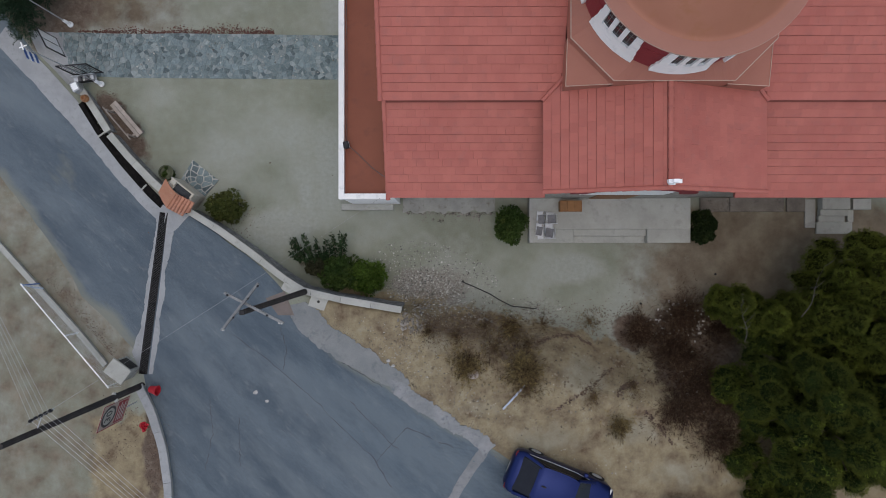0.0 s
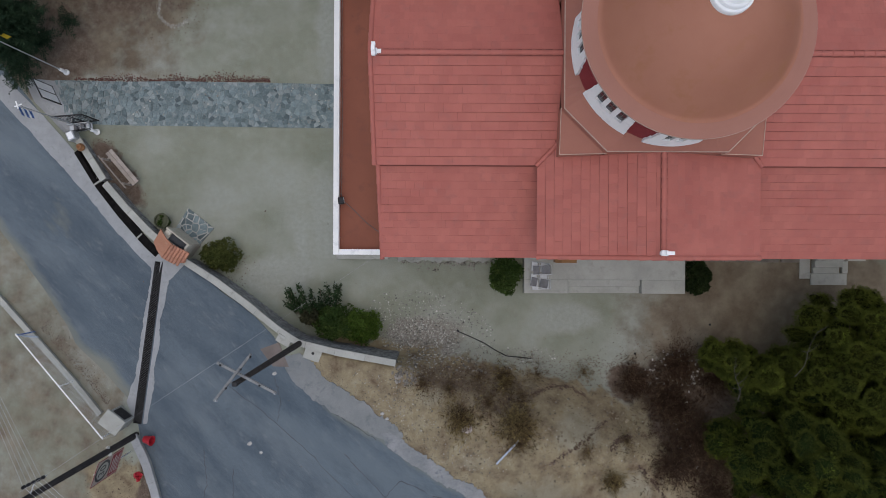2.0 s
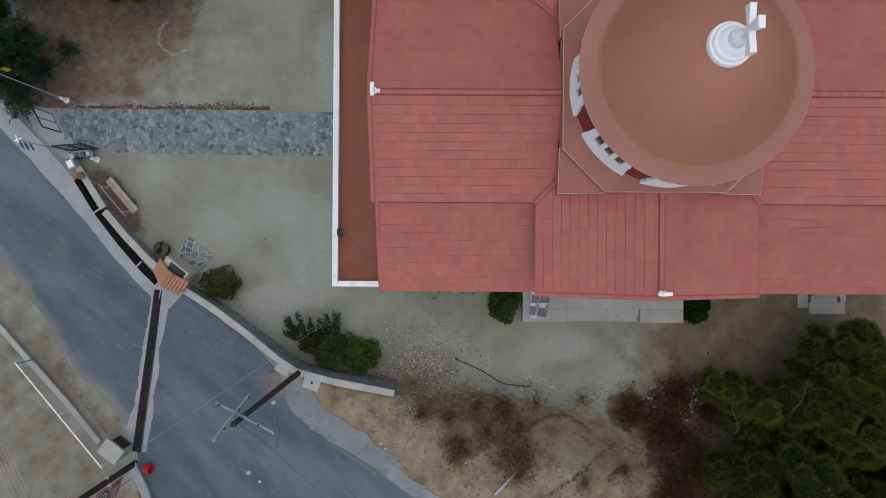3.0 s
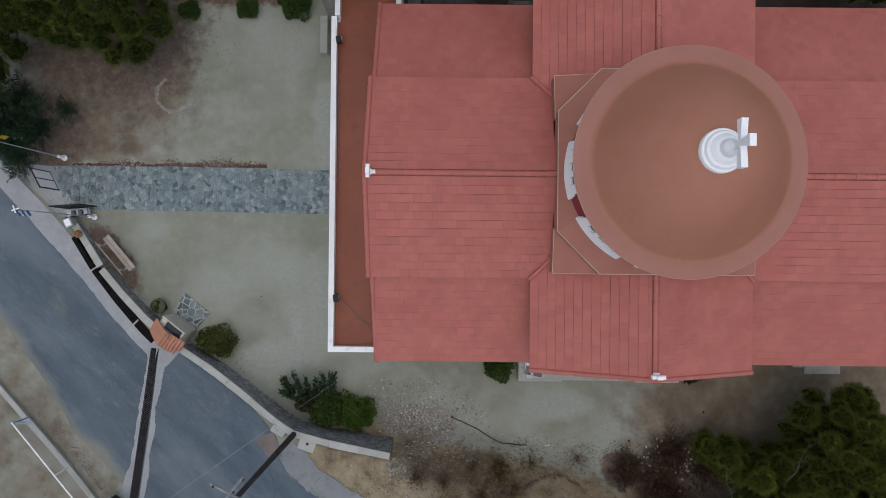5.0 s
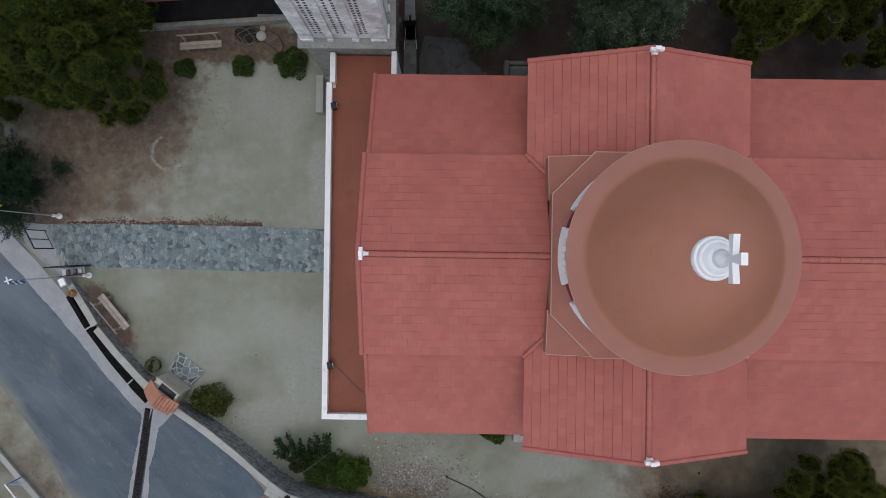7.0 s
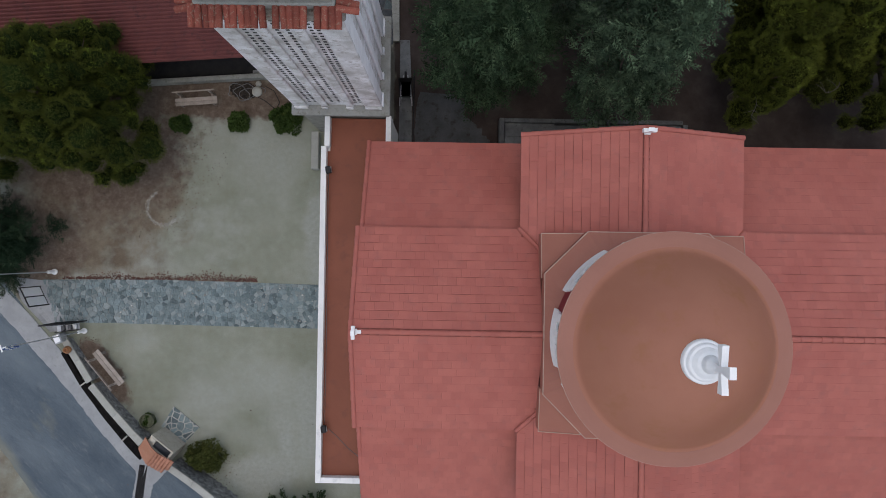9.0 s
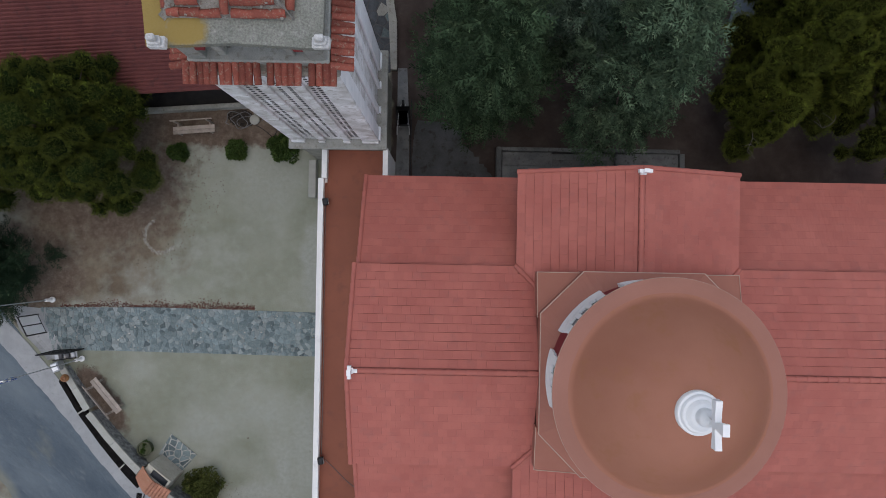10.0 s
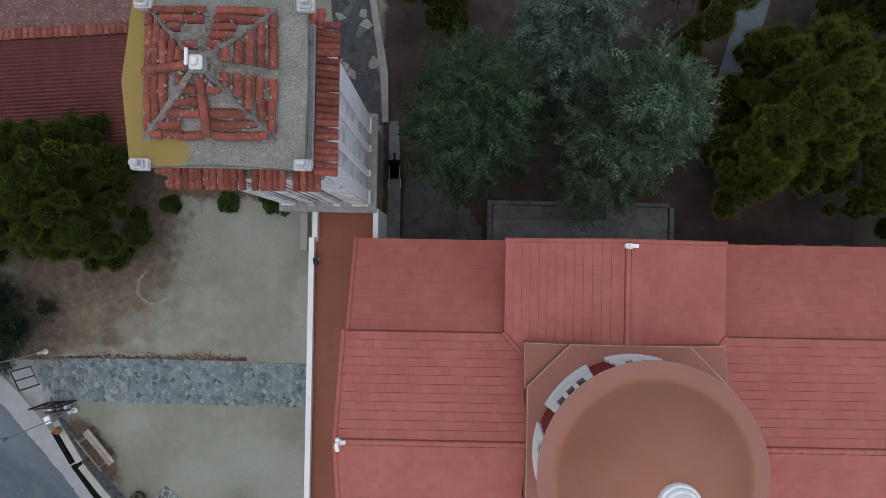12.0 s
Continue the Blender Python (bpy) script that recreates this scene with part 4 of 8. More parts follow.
# plinths along the walls
DIRTY_CONCRETE = material("dirty_concrete", (0.15, 0.132, 0.112), (0.215, 0.192, 0.165), 1.4, c=(0.11, 0.095, 0.08), grain=0.4, rough=0.95, bump=0.6, bump_scale=40.0)
bm = B()
box(bm, -4.6, -2.3, 1.72, 2.0, 0, 0.22, bevel=0.02)
tagged(part("wall_plinth", bm, CONCRETE), "low concrete plinth at the porch corner", "plinth", kind="structure")
bm = B()
box(bm, -5.22, -4.9, 14.55, 16.2, 0, 0.5, bevel=0.02)
tagged(part("wall_plinth", bm, CONCRETE), "concrete ledge beside the tower", "plinth", kind="structure")
for x0, x1 in ((11.2, 12.47), (12.5, 14.87), (15.0, 15.8)):
    bm = B()
    box(bm, x0, x1, 1.66, 2.28, -0.05, 0.12, bevel=0.015)
    tagged(part("paving_slab", bm, DIRTY_CONCRETE), "worn concrete slab along the church wall", "slab", "paving slabs", kind="structure")
for x0, x1, y0, y1, h in ((16.4, 17.62, 1.75, 2.25, 0.42), (16.37, 17.6, 1.46, 1.745, 0.3), (16.35, 17.5, 1.2, 1.455, 0.18), (16.3, 17.88, 0.68, 1.195, 0.1), (17.8, 18.6, 1.74, 2.22, 0.3), (17.64, 17.9, 1.205, 1.735, 0.16), (15.82, 16.28, 0.95, 2.2, 0.07)):
    bm = B()
    box(bm, x0, x1, y0, y1, -0.05, h, bevel=0.012)
    tagged(part("stone_step", bm, CONCRETE), "pale worn stone step at the chancel door", "step", "chancel steps", kind="structure")
bm = B()
chip = random.Random(31)
edge = [(-1.9 + 0.11 * k, 1.64 + 0.05 * math.sin(0.7 * k) + chip.uniform(-0.05, 0.05)) for k in range(38)]
prism(bm, edge + [(2.17, 2.28), (-1.9, 2.28)], -0.05, 0.07)
tagged(part("broken_apron", bm, OLD_CONCRETE), "broken edge of a low concrete apron along the church wall", "apron", kind="structure")

# a wooden crate and piled chairs on the landing
crate = thing("wooden_crate", "brown varnished wooden crate on the landing", "crate", (5.36, 1.85, 0.554))
bm = B()
box(bm, -0.47, 0.47, -0.22, 0.22, 0, 0.42, bevel=0.015)
part("crate_body", bm, BROWN_WOOD, crate)
for x in (-0.31, 0.0, 0.31):
    bm = B()
    box(bm, x - 0.15, x + 0.15, -0.24, 0.24, 0.422, 0.455, bevel=0.008)
    part("lid_board", bm, BROWN_WOOD, crate)


def folding_chair(at, rz, tilt, pale):
    c = thing("folding_chair", "folded metal chair with a pale seat lying in a heap" if pale else "folded metal chair with a dark seat lying in a heap", "chair", at, rz, "chair heap")
    tm = Matrix.Rotation(radians(tilt), 4, "X")
    for x in (-0.2, 0.2):
        bm = B()
        tube(bm, [tm @ Vector((x, -0.42, 0.03)), tm @ Vector((x, 0.42, 0.03))], 0.013)
        part("frame_tube", bm, GREY_METAL, c)
    for nm, y0, y1 in (("seat", -0.34, 0.0), ("backrest", 0.14, 0.40)):
        bm = B()
        box(bm, -0.19, 0.19, y0, y1, 0.03, 0.06, tm, 0.01)
        part(nm, bm, GREY_METAL if pale else CABLE, c)
    for y in (-0.40, 0.06):
        bm = B()
        rod(bm, tm @ Vector((-0.2, y, 0.02)), tm @ Vector((0.2, y, 0.02)), 0.01)
        part("cross_tube", bm, GREY_METAL, c)


folding_chair((4.32, 1.42, 0.57), 84, 6, True)
folding_chair((4.40, 1.30, 0.68), 92, -4, False)
folding_chair((4.28, 0.92, 0.60), 88, 8, True)
folding_chair((4.36, 0.66, 0.58), 93, 3, True)
folding_chair((4.30, 0.74, 0.70), 80, -6, False)

# ---- the bell tower ----
TX0, TX1, TY0, TY1 = -4.88, -1.66, 16.26, 19.58
TXM, TYM = (TX0 + TX1) / 2, (TY0 + TY1) / 2
tower = thing("bell_tower", "square white bell tower with peeling plaster and clay tile roof", "bell tower", (TXM, TYM, 0))
tm = Matrix.Translation((-TXM, -TYM, 0))


def tower_part(name, bm, mat, label="", parent=None, smooth=False):
    bmesh.ops.transform(bm, matrix=tm, verts=bm.verts)
    return part(name, bm, mat, parent or tower, label, smooth)


bm = B()
box(bm, TX0, TX1, TY0, TY1, 0, 5.2)
tower_part("tower_base", bm, STONE_WALL, "mossy stone base")
bm = B()
box(bm, TX0 - 0.14, TX1 + 0.28, TY0 - 0.28, TY1 + 0.1, 5.2, 5.36, bevel=0.03)
tower_part("base_slab", bm, OLD_CONCRETE, "old concrete slab under the tower shaft")
bm = B()
box(bm, TX0 + 0.1, TX1 - 0.1, TY0 + 0.1, TY1 - 0.1, 5.36, 15.75)
shaft = tower_part("tower_shaft", bm, TOWER_WALL, "white shaft with peeling plaster")
# Less peeled than the south side, and brightened: light put into the colour.
LIT_WHITEWASH = material("lit_whitewash", (0.74, 0.76, 0.78), (0.86, 0.87, 0.88), 1.2, c=(0.66, 0.68, 0.70), grain=0.1, rough=0.85, bump=0.2, vary=0.0)
# pilasters with fluted fields between them
for side in range(4):
    turn = Matrix.Translation((TXM, TYM, 0)) @ Matrix.Rotation(radians(90 * side), 4, "Z")
    half = (TX1 - TX0) / 2
    deep = (TY1 - TY0) / 2 if side % 2 == 0 else half
    for k, (a, b) in enumerate(((-half, -half + 0.5), (-0.62, -0.36), (0.30, 0.56), (half - 0.62, half - 0.005))):
        bm = B()
        box(bm, a, b, -deep + (0.0 if k in (0, 3) else 0.012), -deep + 0.098, 5.362, 15.5, turn, 0.02)
        # sloping foot
        box(bm, a + 0.002, b - 0.002, -deep - 0.06, -deep - 0.002, 5.362, 5.62, turn, 0.02)
        tower_part("pilaster", bm, TOWER_WALL if side == 0 else LIT_WHITEWASH)
    for x0, x1 in ((-half + 0.5, -0.62), (-0.36, 0.30), (0.56, half - 0.62)):
        for x in (x0 + (x1 - x0) * 0.30, x0 + (x1 - x0) * 0.70):
            bm = B()
            for z in np.arange(5.9, 15.2, 0.235):
                box(bm, x - 0.045, x + 0.045, -deep + 0.090, -deep + 0.099, z, z + 0.095, turn)
            if side in (1, 2):
                bm.free()
                continue
            tagged(tower_part("vent_strip", bm, BLACK_IRON, "column of small dark vent holes"), kind="stuff")

# cornice of clay tiles
MORTAR = material("lichen_mortar", (0.23, 0.215, 0.185), (0.35, 0.335, 0.30), 5.0, c=(0.19, 0.10, 0.075), grain=0.5, rough=0.95, bump=0.8, bump_scale=30.0)
bm = B()
box(bm, TX0 - 0.05, TX1 + 0.12, TY0 - 0.12, TY1 + 0.05, 15.5, 15.78, bevel=0.04)
tower_part("cornice", bm, MORTAR)


def barrel_mesh(name, r, length, mat, n=7, taper=0.85):
    """A half-round clay tile along x."""
    v = []
    for x, k in ((0.0, 1.0), (length, taper)):
        for rr in (r, r - 0.018):
            v += [(x, math.cos(t) * rr * k, math.sin(t) * rr * k) for t in np.linspace(0, math.pi, n)]
    f = []
    for j in range(n - 1):
        f += [(j, j + 1, 2 * n + j + 1, 2 * n + j), (n + j + 1, n + j, 3 * n + j, 3 * n + j + 1), (j + 1, j, n + j, n + j + 1), (2 * n + j, 2 * n + j + 1, 3 * n + j + 1, 3 * n + j)]
    me = bpy.data.meshes.new(name)
    me.from_pydata(v, [], f)
    me.materials.append(mat)
    return me


CLAY_PIECE = material("clay_barrel_tile", (0.20, 0.053, 0.038), (0.275, 0.082, 0.057), 3.5, c=(0.28, 0.20, 0.145), grain=0.4, rough=0.85, bump=0.4, vary=0.28)
cor_mesh = barrel_mesh("cornice_tile", 0.084, 0.52, CLAY_PIECE, taper=1.0)
r4 = random.Random(4)
half = (TX1 - TX0) / 2
for side in range(4):
    for k in range(22):
        s = -half - 0.02 + k * (2 * half + 0.04) / 21
        if side == 0 and k in (11, 17):
            continue
        m = Matrix.Rotation(radians(90 * side - 90), 4, "Z") @ Matrix.Translation((half - 0.10 + (0.05 if side in (0, 1) else 0), s + r4.uniform(-0.006, 0.006), 15.98)) @ Matrix.Rotation(radians(17 + r4.uniform(-3, 3)), 4, "Y") @ Matrix.Rotation(radians(r4.uniform(-4, 4)), 4, "Z")
        ob = new("cornice_tile", cor_mesh)
        ob.parent = tower
        ob.matrix_basis = m
# mortar bed behind the tiles
bm = B()
box(bm, TX0 + 0.05, TX1 - 0.05, TY0 + 0.05, TY1 - 0.05, 15.78, 16.12, bevel=0.03)
tower_part("belfry_floor", bm, OLD_CONCRETE)
# The dark inside of the belfry is painted with a near-black floor sheet.
bm = B()
box(bm, TX0 + 0.5, TX1 - 0.5, TY0 + 0.5, TY1 - 0.5, 16.121, 16.14)
tower_part("belfry_boards", bm, POLE_WOOD, "dark sheet on the belfry floor that paints the shade inside")
# belfry: corner piers, a red arch on each side
for sx in (0, 1):
    for sy2 in (0, 1):
        bm = B()
        x, y = (TX0 + 0.1, TX1 - 0.5)[sx], (TY0 + 0.1, TY1 - 0.5)[sy2]
        box(bm, x, x + 0.4, y, y + 0.4, 16.12, 17.768, bevel=0.02)
        tower_part("belfry_pier", bm, OLD_CONCRETE)
for side in range(4):
    turn = Matrix.Translation((TXM, TYM, 0)) @ Matrix.Rotation(radians(90 * side), 4, "Z")
    bm = B()
    rows = []
    for t in np.linspace(0, math.pi, 17):
        rows.append([bm.verts.new(turn @ Vector((c * math.cos(t), -half + y, z0 + e * math.sin(t)))) for c, e, z0, y in ((1.13, 0.98, 16.74, 0.05), (1.13, 0.98, 16.74, 0.4), (0.93, 0.80, 16.74, 0.4), (0.93, 0.80, 16.74, 0.05))])
    for p, q in zip(rows, rows[1:]):
        for i in range(4):
            bm.faces.new((p[i], p[(i + 1) % 4], q[(i + 1) % 4], q[i]))
    arch = tower_part("belfry_arch", bm, DARK_RED, "dark red belfry arch")
    for x in (-1, 1):
        bm = B()
        ring = [(x * 0.95, 17.30), (x * 1.52, 17.22), (x * 1.52, 17.765), (x * 0.45, 17.765), (x * 0.66, 17.58)]
        lo = [bm.verts.new(turn @ Vector((px, -half - 0.02, pz))) for px, pz in ring]
        hi = [bm.verts.new(turn @ Vector((px, -half + 0.28, pz))) for px, pz in ring]
        bm.faces.new(lo)
        bm.faces.new(hi[::-1])
        for i in range(5):
            bm.faces.new((lo[i], hi[i], hi[(i + 1) % 5], lo[(i + 1) % 5]))
        bmesh.ops.recalc_face_normals(bm, faces=bm.faces)
        tower_part("spandrel", bm, DARK_RED, parent=arch)
        bm = B()
        box(bm, min(x * 0.98, x * 1.42), max(x * 0.98, x * 1.42), -half - 0.035, -half - 0.022, 17.56, 17.70, turn)
        tower_part("spandrel_panel", bm, LIT_WHITEWASH, "white inset panel", arch)
    for x in (-0.75, 0.75):
        bm = B()
        box(bm, x - 0.09, x + 0.09, -half + 0.12, -half + 0.30, 16.12, 16.95, turn, 0.02)
        tower_part("belfry_baluster", bm, OLD_CONCRETE)
bm = B()
lathe(bm, [(0.32, 16.55), (0.30, 16.62), (0.22, 16.85), (0.17, 17.05), (0.08, 17.12)], 20, (TXM, TYM))
bell = thing("church_bell", "dark bronze bell hanging in the belfry", "bell", (0, 0, 0))
part("bell_body", bm, BLACK_IRON, bell, smooth=True)
bm = B()
rod(bm, (TXM - 1.2, TYM, 17.16), (TXM + 1.2, TYM, 17.16), 0.05)
part("bell_beam", bm, BROWN_WOOD, bell)
# roof slab with bowed sides
slab = []
SLAB_CONCRETE = material("speckled_slab", (0.19, 0.20, 0.17), (0.27, 0.275, 0.24), 1.4, c=(0.31, 0.31, 0.28), grain=0.75, rough=0.95, bump=0.6, bump_scale=24.0)


def grow_lichen(m, colour, places):
    """Yellow lichen with a ragged outline over a material, in round or long patches (x, y, reach in x, reach in y)."""
    nt = m.node_tree
    p = nt.nodes["Principled BSDF"]
    geo = nt.nodes.new("ShaderNodeNewGeometry")
    ragged = node(nt, "ShaderNodeTexNoise", Scale=3.2, Detail=6.0, Roughness=0.65)
    nt.links.new(geo.outputs["Position"], ragged.inputs["Vector"])
    total = None
    for x, y, rx, ry in places:
        mp = nt.nodes.new("ShaderNodeMapping")
        mp.inputs["Location"].default_value = (-x / rx, -y / ry, 0)
        mp.inputs["Scale"].default_value = (1 / rx, 1 / ry, 0)
        nt.links.new(geo.outputs["Position"], mp.inputs["Vector"])
        far = nt.nodes.new("ShaderNodeVectorMath")
        far.operation = "LENGTH"
        nt.links.new(mp.outputs[0], far.inputs[0])
        f = nt.nodes.new("ShaderNodeMath")
        f.operation = "MULTIPLY_ADD"
        nt.links.new(ragged.outputs[0], f.inputs[0])
        f.inputs[1].default_value = 0.9
        nt.links.new(far.outputs["Value"], f.inputs[2])
        r = nt.nodes.new("ShaderNodeMapRange")
        r.inputs[1].default_value, r.inputs[2].default_value, r.inputs[3].default_value, r.inputs[4].default_value = 1.25, 1.6, 0.92, 0.0
        nt.links.new(f.outputs[0], r.inputs[0])
        if total is None:
            total = r.outputs[0]
        else:
            mx = nt.nodes.new("ShaderNodeMath")
            mx.operation = "MAXIMUM"
            nt.links.new(total, mx.inputs[0])
            nt.links.new(r.outputs[0], mx.inputs[1])
            total = mx.outputs[0]
    mix = nt.nodes.new("ShaderNodeMix")
    mix.data_type = "RGBA"
    nt.links.new(total, mix.inputs["Factor"])
    nt.links.new(p.inputs["Base Color"].links[0].from_socket, mix.inputs[6])
    mix.inputs[7].default_value = (*colour, 1)
    nt.links.new(mix.outputs[2], p.inputs["Base Color"])


grow_lichen(SLAB_CONCRETE, (0.29, 0.205, 0.055), [(-4.85, 17.9, 0.42, 4.0), (-4.2, 16.4, 0.45, 0.34)])
SX0, SX1, SY0, SY1 = -4.93, -1.53, 16.08, 19.45
for (ax, ay), (bx, by), bow in (((SX0, SY0), (SX1, SY0), (0, 0.09)), ((SX1, SY0), (SX1, SY1), (0.04, 0)), ((SX1, SY1), (SX0, SY1), (0, 0.03)), ((SX0, SY1), (SX0, SY0), (-0.20, 0))):
    for t in np.linspace(0, 1, 8, endpoint=False):
        k = 1 - abs(2 * t - 1)
        slab.append((ax + (bx - ax) * t + bow[0] * k, ay + (by - ay) * t + bow[1] * k))
bm = B()
prism(bm, slab, 17.77, 17.95)
tower_part("roof_slab", bm, SLAB_CONCRETE, "speckled concrete roof slab with yellow lichen")
# corner pinnacles
PINNACLE = material("weathered_whitewash", (0.46, 0.46, 0.455), (0.66, 0.66, 0.65), 5.0, c=(0.36, 0.35, 0.33), grain=0.4, rough=0.9, bump=0.6, bump_scale=30.0)
for x, y in ((-4.68, 16.13), (-1.53, 16.17), (-4.68, 19.25), (-1.53, 19.25)):
    bm = B()
    box(bm, x - 0.17, x + 0.17, y - 0.11, y + 0.11, 17.951, 18.12, bevel=0.02)
    box(bm, x - 0.13, x + 0.13, y - 0.085, y + 0.085, 18.121, 18.24, bevel=0.03)
    box(bm, x - 0.085, x + 0.10, y - 0.05, y + 0.06, 18.241, 18.44, bevel=0.03)
    for w in bm.verts:
        w.co += 0.018 * noise.noise_vector(w.co * 7)
    tower_part("pinnacle", bm, PINNACLE, "white stepped corner pinnacle")
# the low pyramid of clay tiles
HX, HY, HH = -3.36, 17.92, 1.30
APEX = 18.72
bm = B()
v = [bm.verts.new((HX + dx * HH, HY + dy * HH, 17.94)) for dx, dy in ((-1, -1), (1, -1), (1, 1), (-1, 1))] + [bm.verts.new((HX, HY, APEX - 0.05))]
for i in range(4):
    bm.faces.new((v[i], v[(i + 1) % 4], v[4]))
tower_part("roof_mortar", bm, MORTAR, "lichened mortar between the roof tiles")
roof_mesh = barrel_mesh("roof_tile", 0.098, 0.44, CLAY_PIECE)
rise = (APEX - 17.95)
for side in range(4):
    turn = Matrix.Translation((HX - TXM, HY - TYM, 0)) @ Matrix.Rotation(radians(90 * side), 4, "Z")
    for row in range(6):
        inset = 0.10 + row * 0.195
        reach = HH - inset - 0.06
        z = 17.96 + rise * inset / HH
        for s in (-1, 1):
            x = 0.10
            while x < reach - 0.1:
                length = min(0.44, reach - x)
                k = length / 0.44
                flip = Matrix.Diagonal((k, 1, 1, 1))
                m = turn @ Matrix.Translation((s * x, -HH + inset, z + r4.uniform(0, 0.02))) @ Matrix.Rotation(0 if s > 0 else math.pi, 4, "Z") @ Matrix.Rotation(radians(r4.uniform(-4, 4)), 4, "Z") @ Matrix.Rotation(radians(r4.uniform(-2, 3)), 4, "Y") @ flip
                if r4.random() > 0.07:
                    ob = new("roof_tile", roof_mesh)
                    ob.parent = tower
                    ob.matrix_basis = m
                x += 0.40
# ridge tiles and lumps of mortar
for a, n in ((180, 3), (270, 3)):
    for k in range(n):
        d = Vector((math.cos(radians(a)), math.sin(radians(a)), 0))
        p = Vector((HX - TXM, HY - TYM, 0)) + d * (0.22 + 0.34 * k)
        ob = new("ridge_tile", roof_mesh)
        ob.parent = tower
        ob.matrix_basis = Matrix.Translation((p.x, p.y, APEX - 0.10 - 0.65 * (0.22 + 0.34 * k) / HH * 1.0 + 0.14)) @ Matrix.Rotation(radians(a), 4, "Z") @ Matrix.Rotation(radians(26), 4, "Y") @ Matrix.Diagonal((0.9, 0.95, 0.9, 1))
bm = B()
for a, reach, w in ((45, 1.55, 0.09), (135, 1.3, 0.05), (225, 1.6, 0.11), (315, 1.5, 0.09), (90, 1.1, 0.11), (0, 1.1, 0.10)):
    d = Vector((math.cos(radians(a)), math.sin(radians(a)), 0))
    for k in np.arange(0.12, reach, 0.035):
        fall = max(abs(d.x), abs(d.y)) * k / HH
        c = Vector((HX, HY, APEX - rise * fall + 0.06)) + d * k + Vector((r4.uniform(-0.07, 0.07), r4.uniform(-0.07, 0.07), 0))
        s = w * r4.uniform(0.12, 0.38)
        mm = Matrix.Translation(c) @ Euler((r4.uniform(0, 3), r4.uniform(0, 3), r4.uniform(0, 3))).to_matrix().to_4x4() @ Matrix.Diagonal((s, s * r4.uniform(0.6, 1), s * 0.7, 1))
        bmesh.ops.create_icosphere(bm, subdivisions=1, radius=1.0, matrix=mm)
for dx, dy, wide in ((-1, -1, 0.085), (1, -1, 0.05), (1, 1, 0.05), (-1, 1, 0.04)):
    foot, top = Vector((HX + dx * HH * 0.98, HY + dy * HH * 0.98, 18.0)), Vector((HX + dx * 0.16, HY + dy * 0.16, APEX + 0.02))
    n = 14
    old = None
    for i in range(n + 1):
        c = foot.lerp(top, i / n) + Vector((r4.uniform(-0.015, 0.015), r4.uniform(-0.015, 0.015), 0))
        w = Vector((-dy, dx, 0)).normalized() * wide * r4.uniform(0.5, 1.2)
        row = [bm.verts.new(c - w - Vector((0, 0, 0.05))), bm.verts.new(c + Vector((0, 0, 0.075 + r4.uniform(-0.03, 0.02)))), bm.verts.new(c + w - Vector((0, 0, 0.05)))]
        if old:
            bm.faces.new((old[0], old[1], row[1], row[0]))
            bm.faces.new((old[1], old[2], row[2], row[1]))
        old = row
for _ in range(520):
    u, w2 = r4.uniform(-1, 1), r4.uniform(-1, 1)
    c = Vector((HX + u * HH, HY + w2 * HH, APEX - rise * max(abs(u), abs(w2)) + 0.075))
    s = 0.012 + 0.035 * r4.random() ** 3
    bmesh.ops.create_icosphere(bm, subdivisions=1, radius=1.0, matrix=Matrix.Translation(c) @ Matrix.Diagonal((s, s * r4.uniform(0.6, 1.3), s * 0.6, 1)))
tagged(tower_part("hip_mortar", bm, MORTAR, "crumbling lichened mortar along the hips"), kind="stuff")
bm = B()
box(bm, HX - 0.17, HX + 0.17, HY - 0.17, HY + 0.17, APEX - 0.25, APEX + 0.06, bevel=0.02)
base = tower_part("finial_base", bm, MORTAR)
bm = B()
box(bm, HX - 0.12, HX + 0.12, HY - 0.13, HY + 0.13, APEX + 0.062, APEX + 0.18, bevel=0.03)
box(bm, HX - 0.07, HX + 0.07, HY - 0.08, HY + 0.08, APEX + 0.181, APEX + 0.30, bevel=0.03)
box(bm, HX - 0.13, HX - 0.07, HY - 0.11, HY + 0.20, APEX + 0.302, APEX + 0.37, bevel=0.01)
tower_part("finial", bm, WHITE_WALL, "white broken finial", base)

# ---- the long building behind the yard ----
hall = thing("long_hall", "low long building with a weathered red corrugated roof", "building", (-12.7, 18.45, 0), 4.2)
# Stone grey rather than white, to hold the shade under the eave.
bm = B()
box(bm, -9, 6.9, 1.7, 8.3, 0, 2.95)
part("hall_wall", bm, STONE_WALL, hall)
# The porch's deep shade is put into the floor's near-black colour.
bm = B()
box(bm, -9, 6.9, -0.09, 1.69, 0, 0.06)
part("porch_floor", bm, material("porch_floor_shade", (0.02, 0.02, 0.022), (0.035, 0.034, 0.034), 2.0), hall, "porch floor coloured near black for the porch's shade")
bm = B()
box(bm, -9, 7.0, -0.30, -0.10, 0, 0.5, bevel=0.02)
part("porch_wall", bm, OLD_CONCRETE, hall, "low weathered porch wall")
for x in np.arange(-8.5, 7.0, 2.6):
    bm = B()
    box(bm, x, x + 0.14, 1.2, 1.34, 0, 3.2, bevel=0.01)
    part("porch_post", bm, BROWN_WOOD, hall)


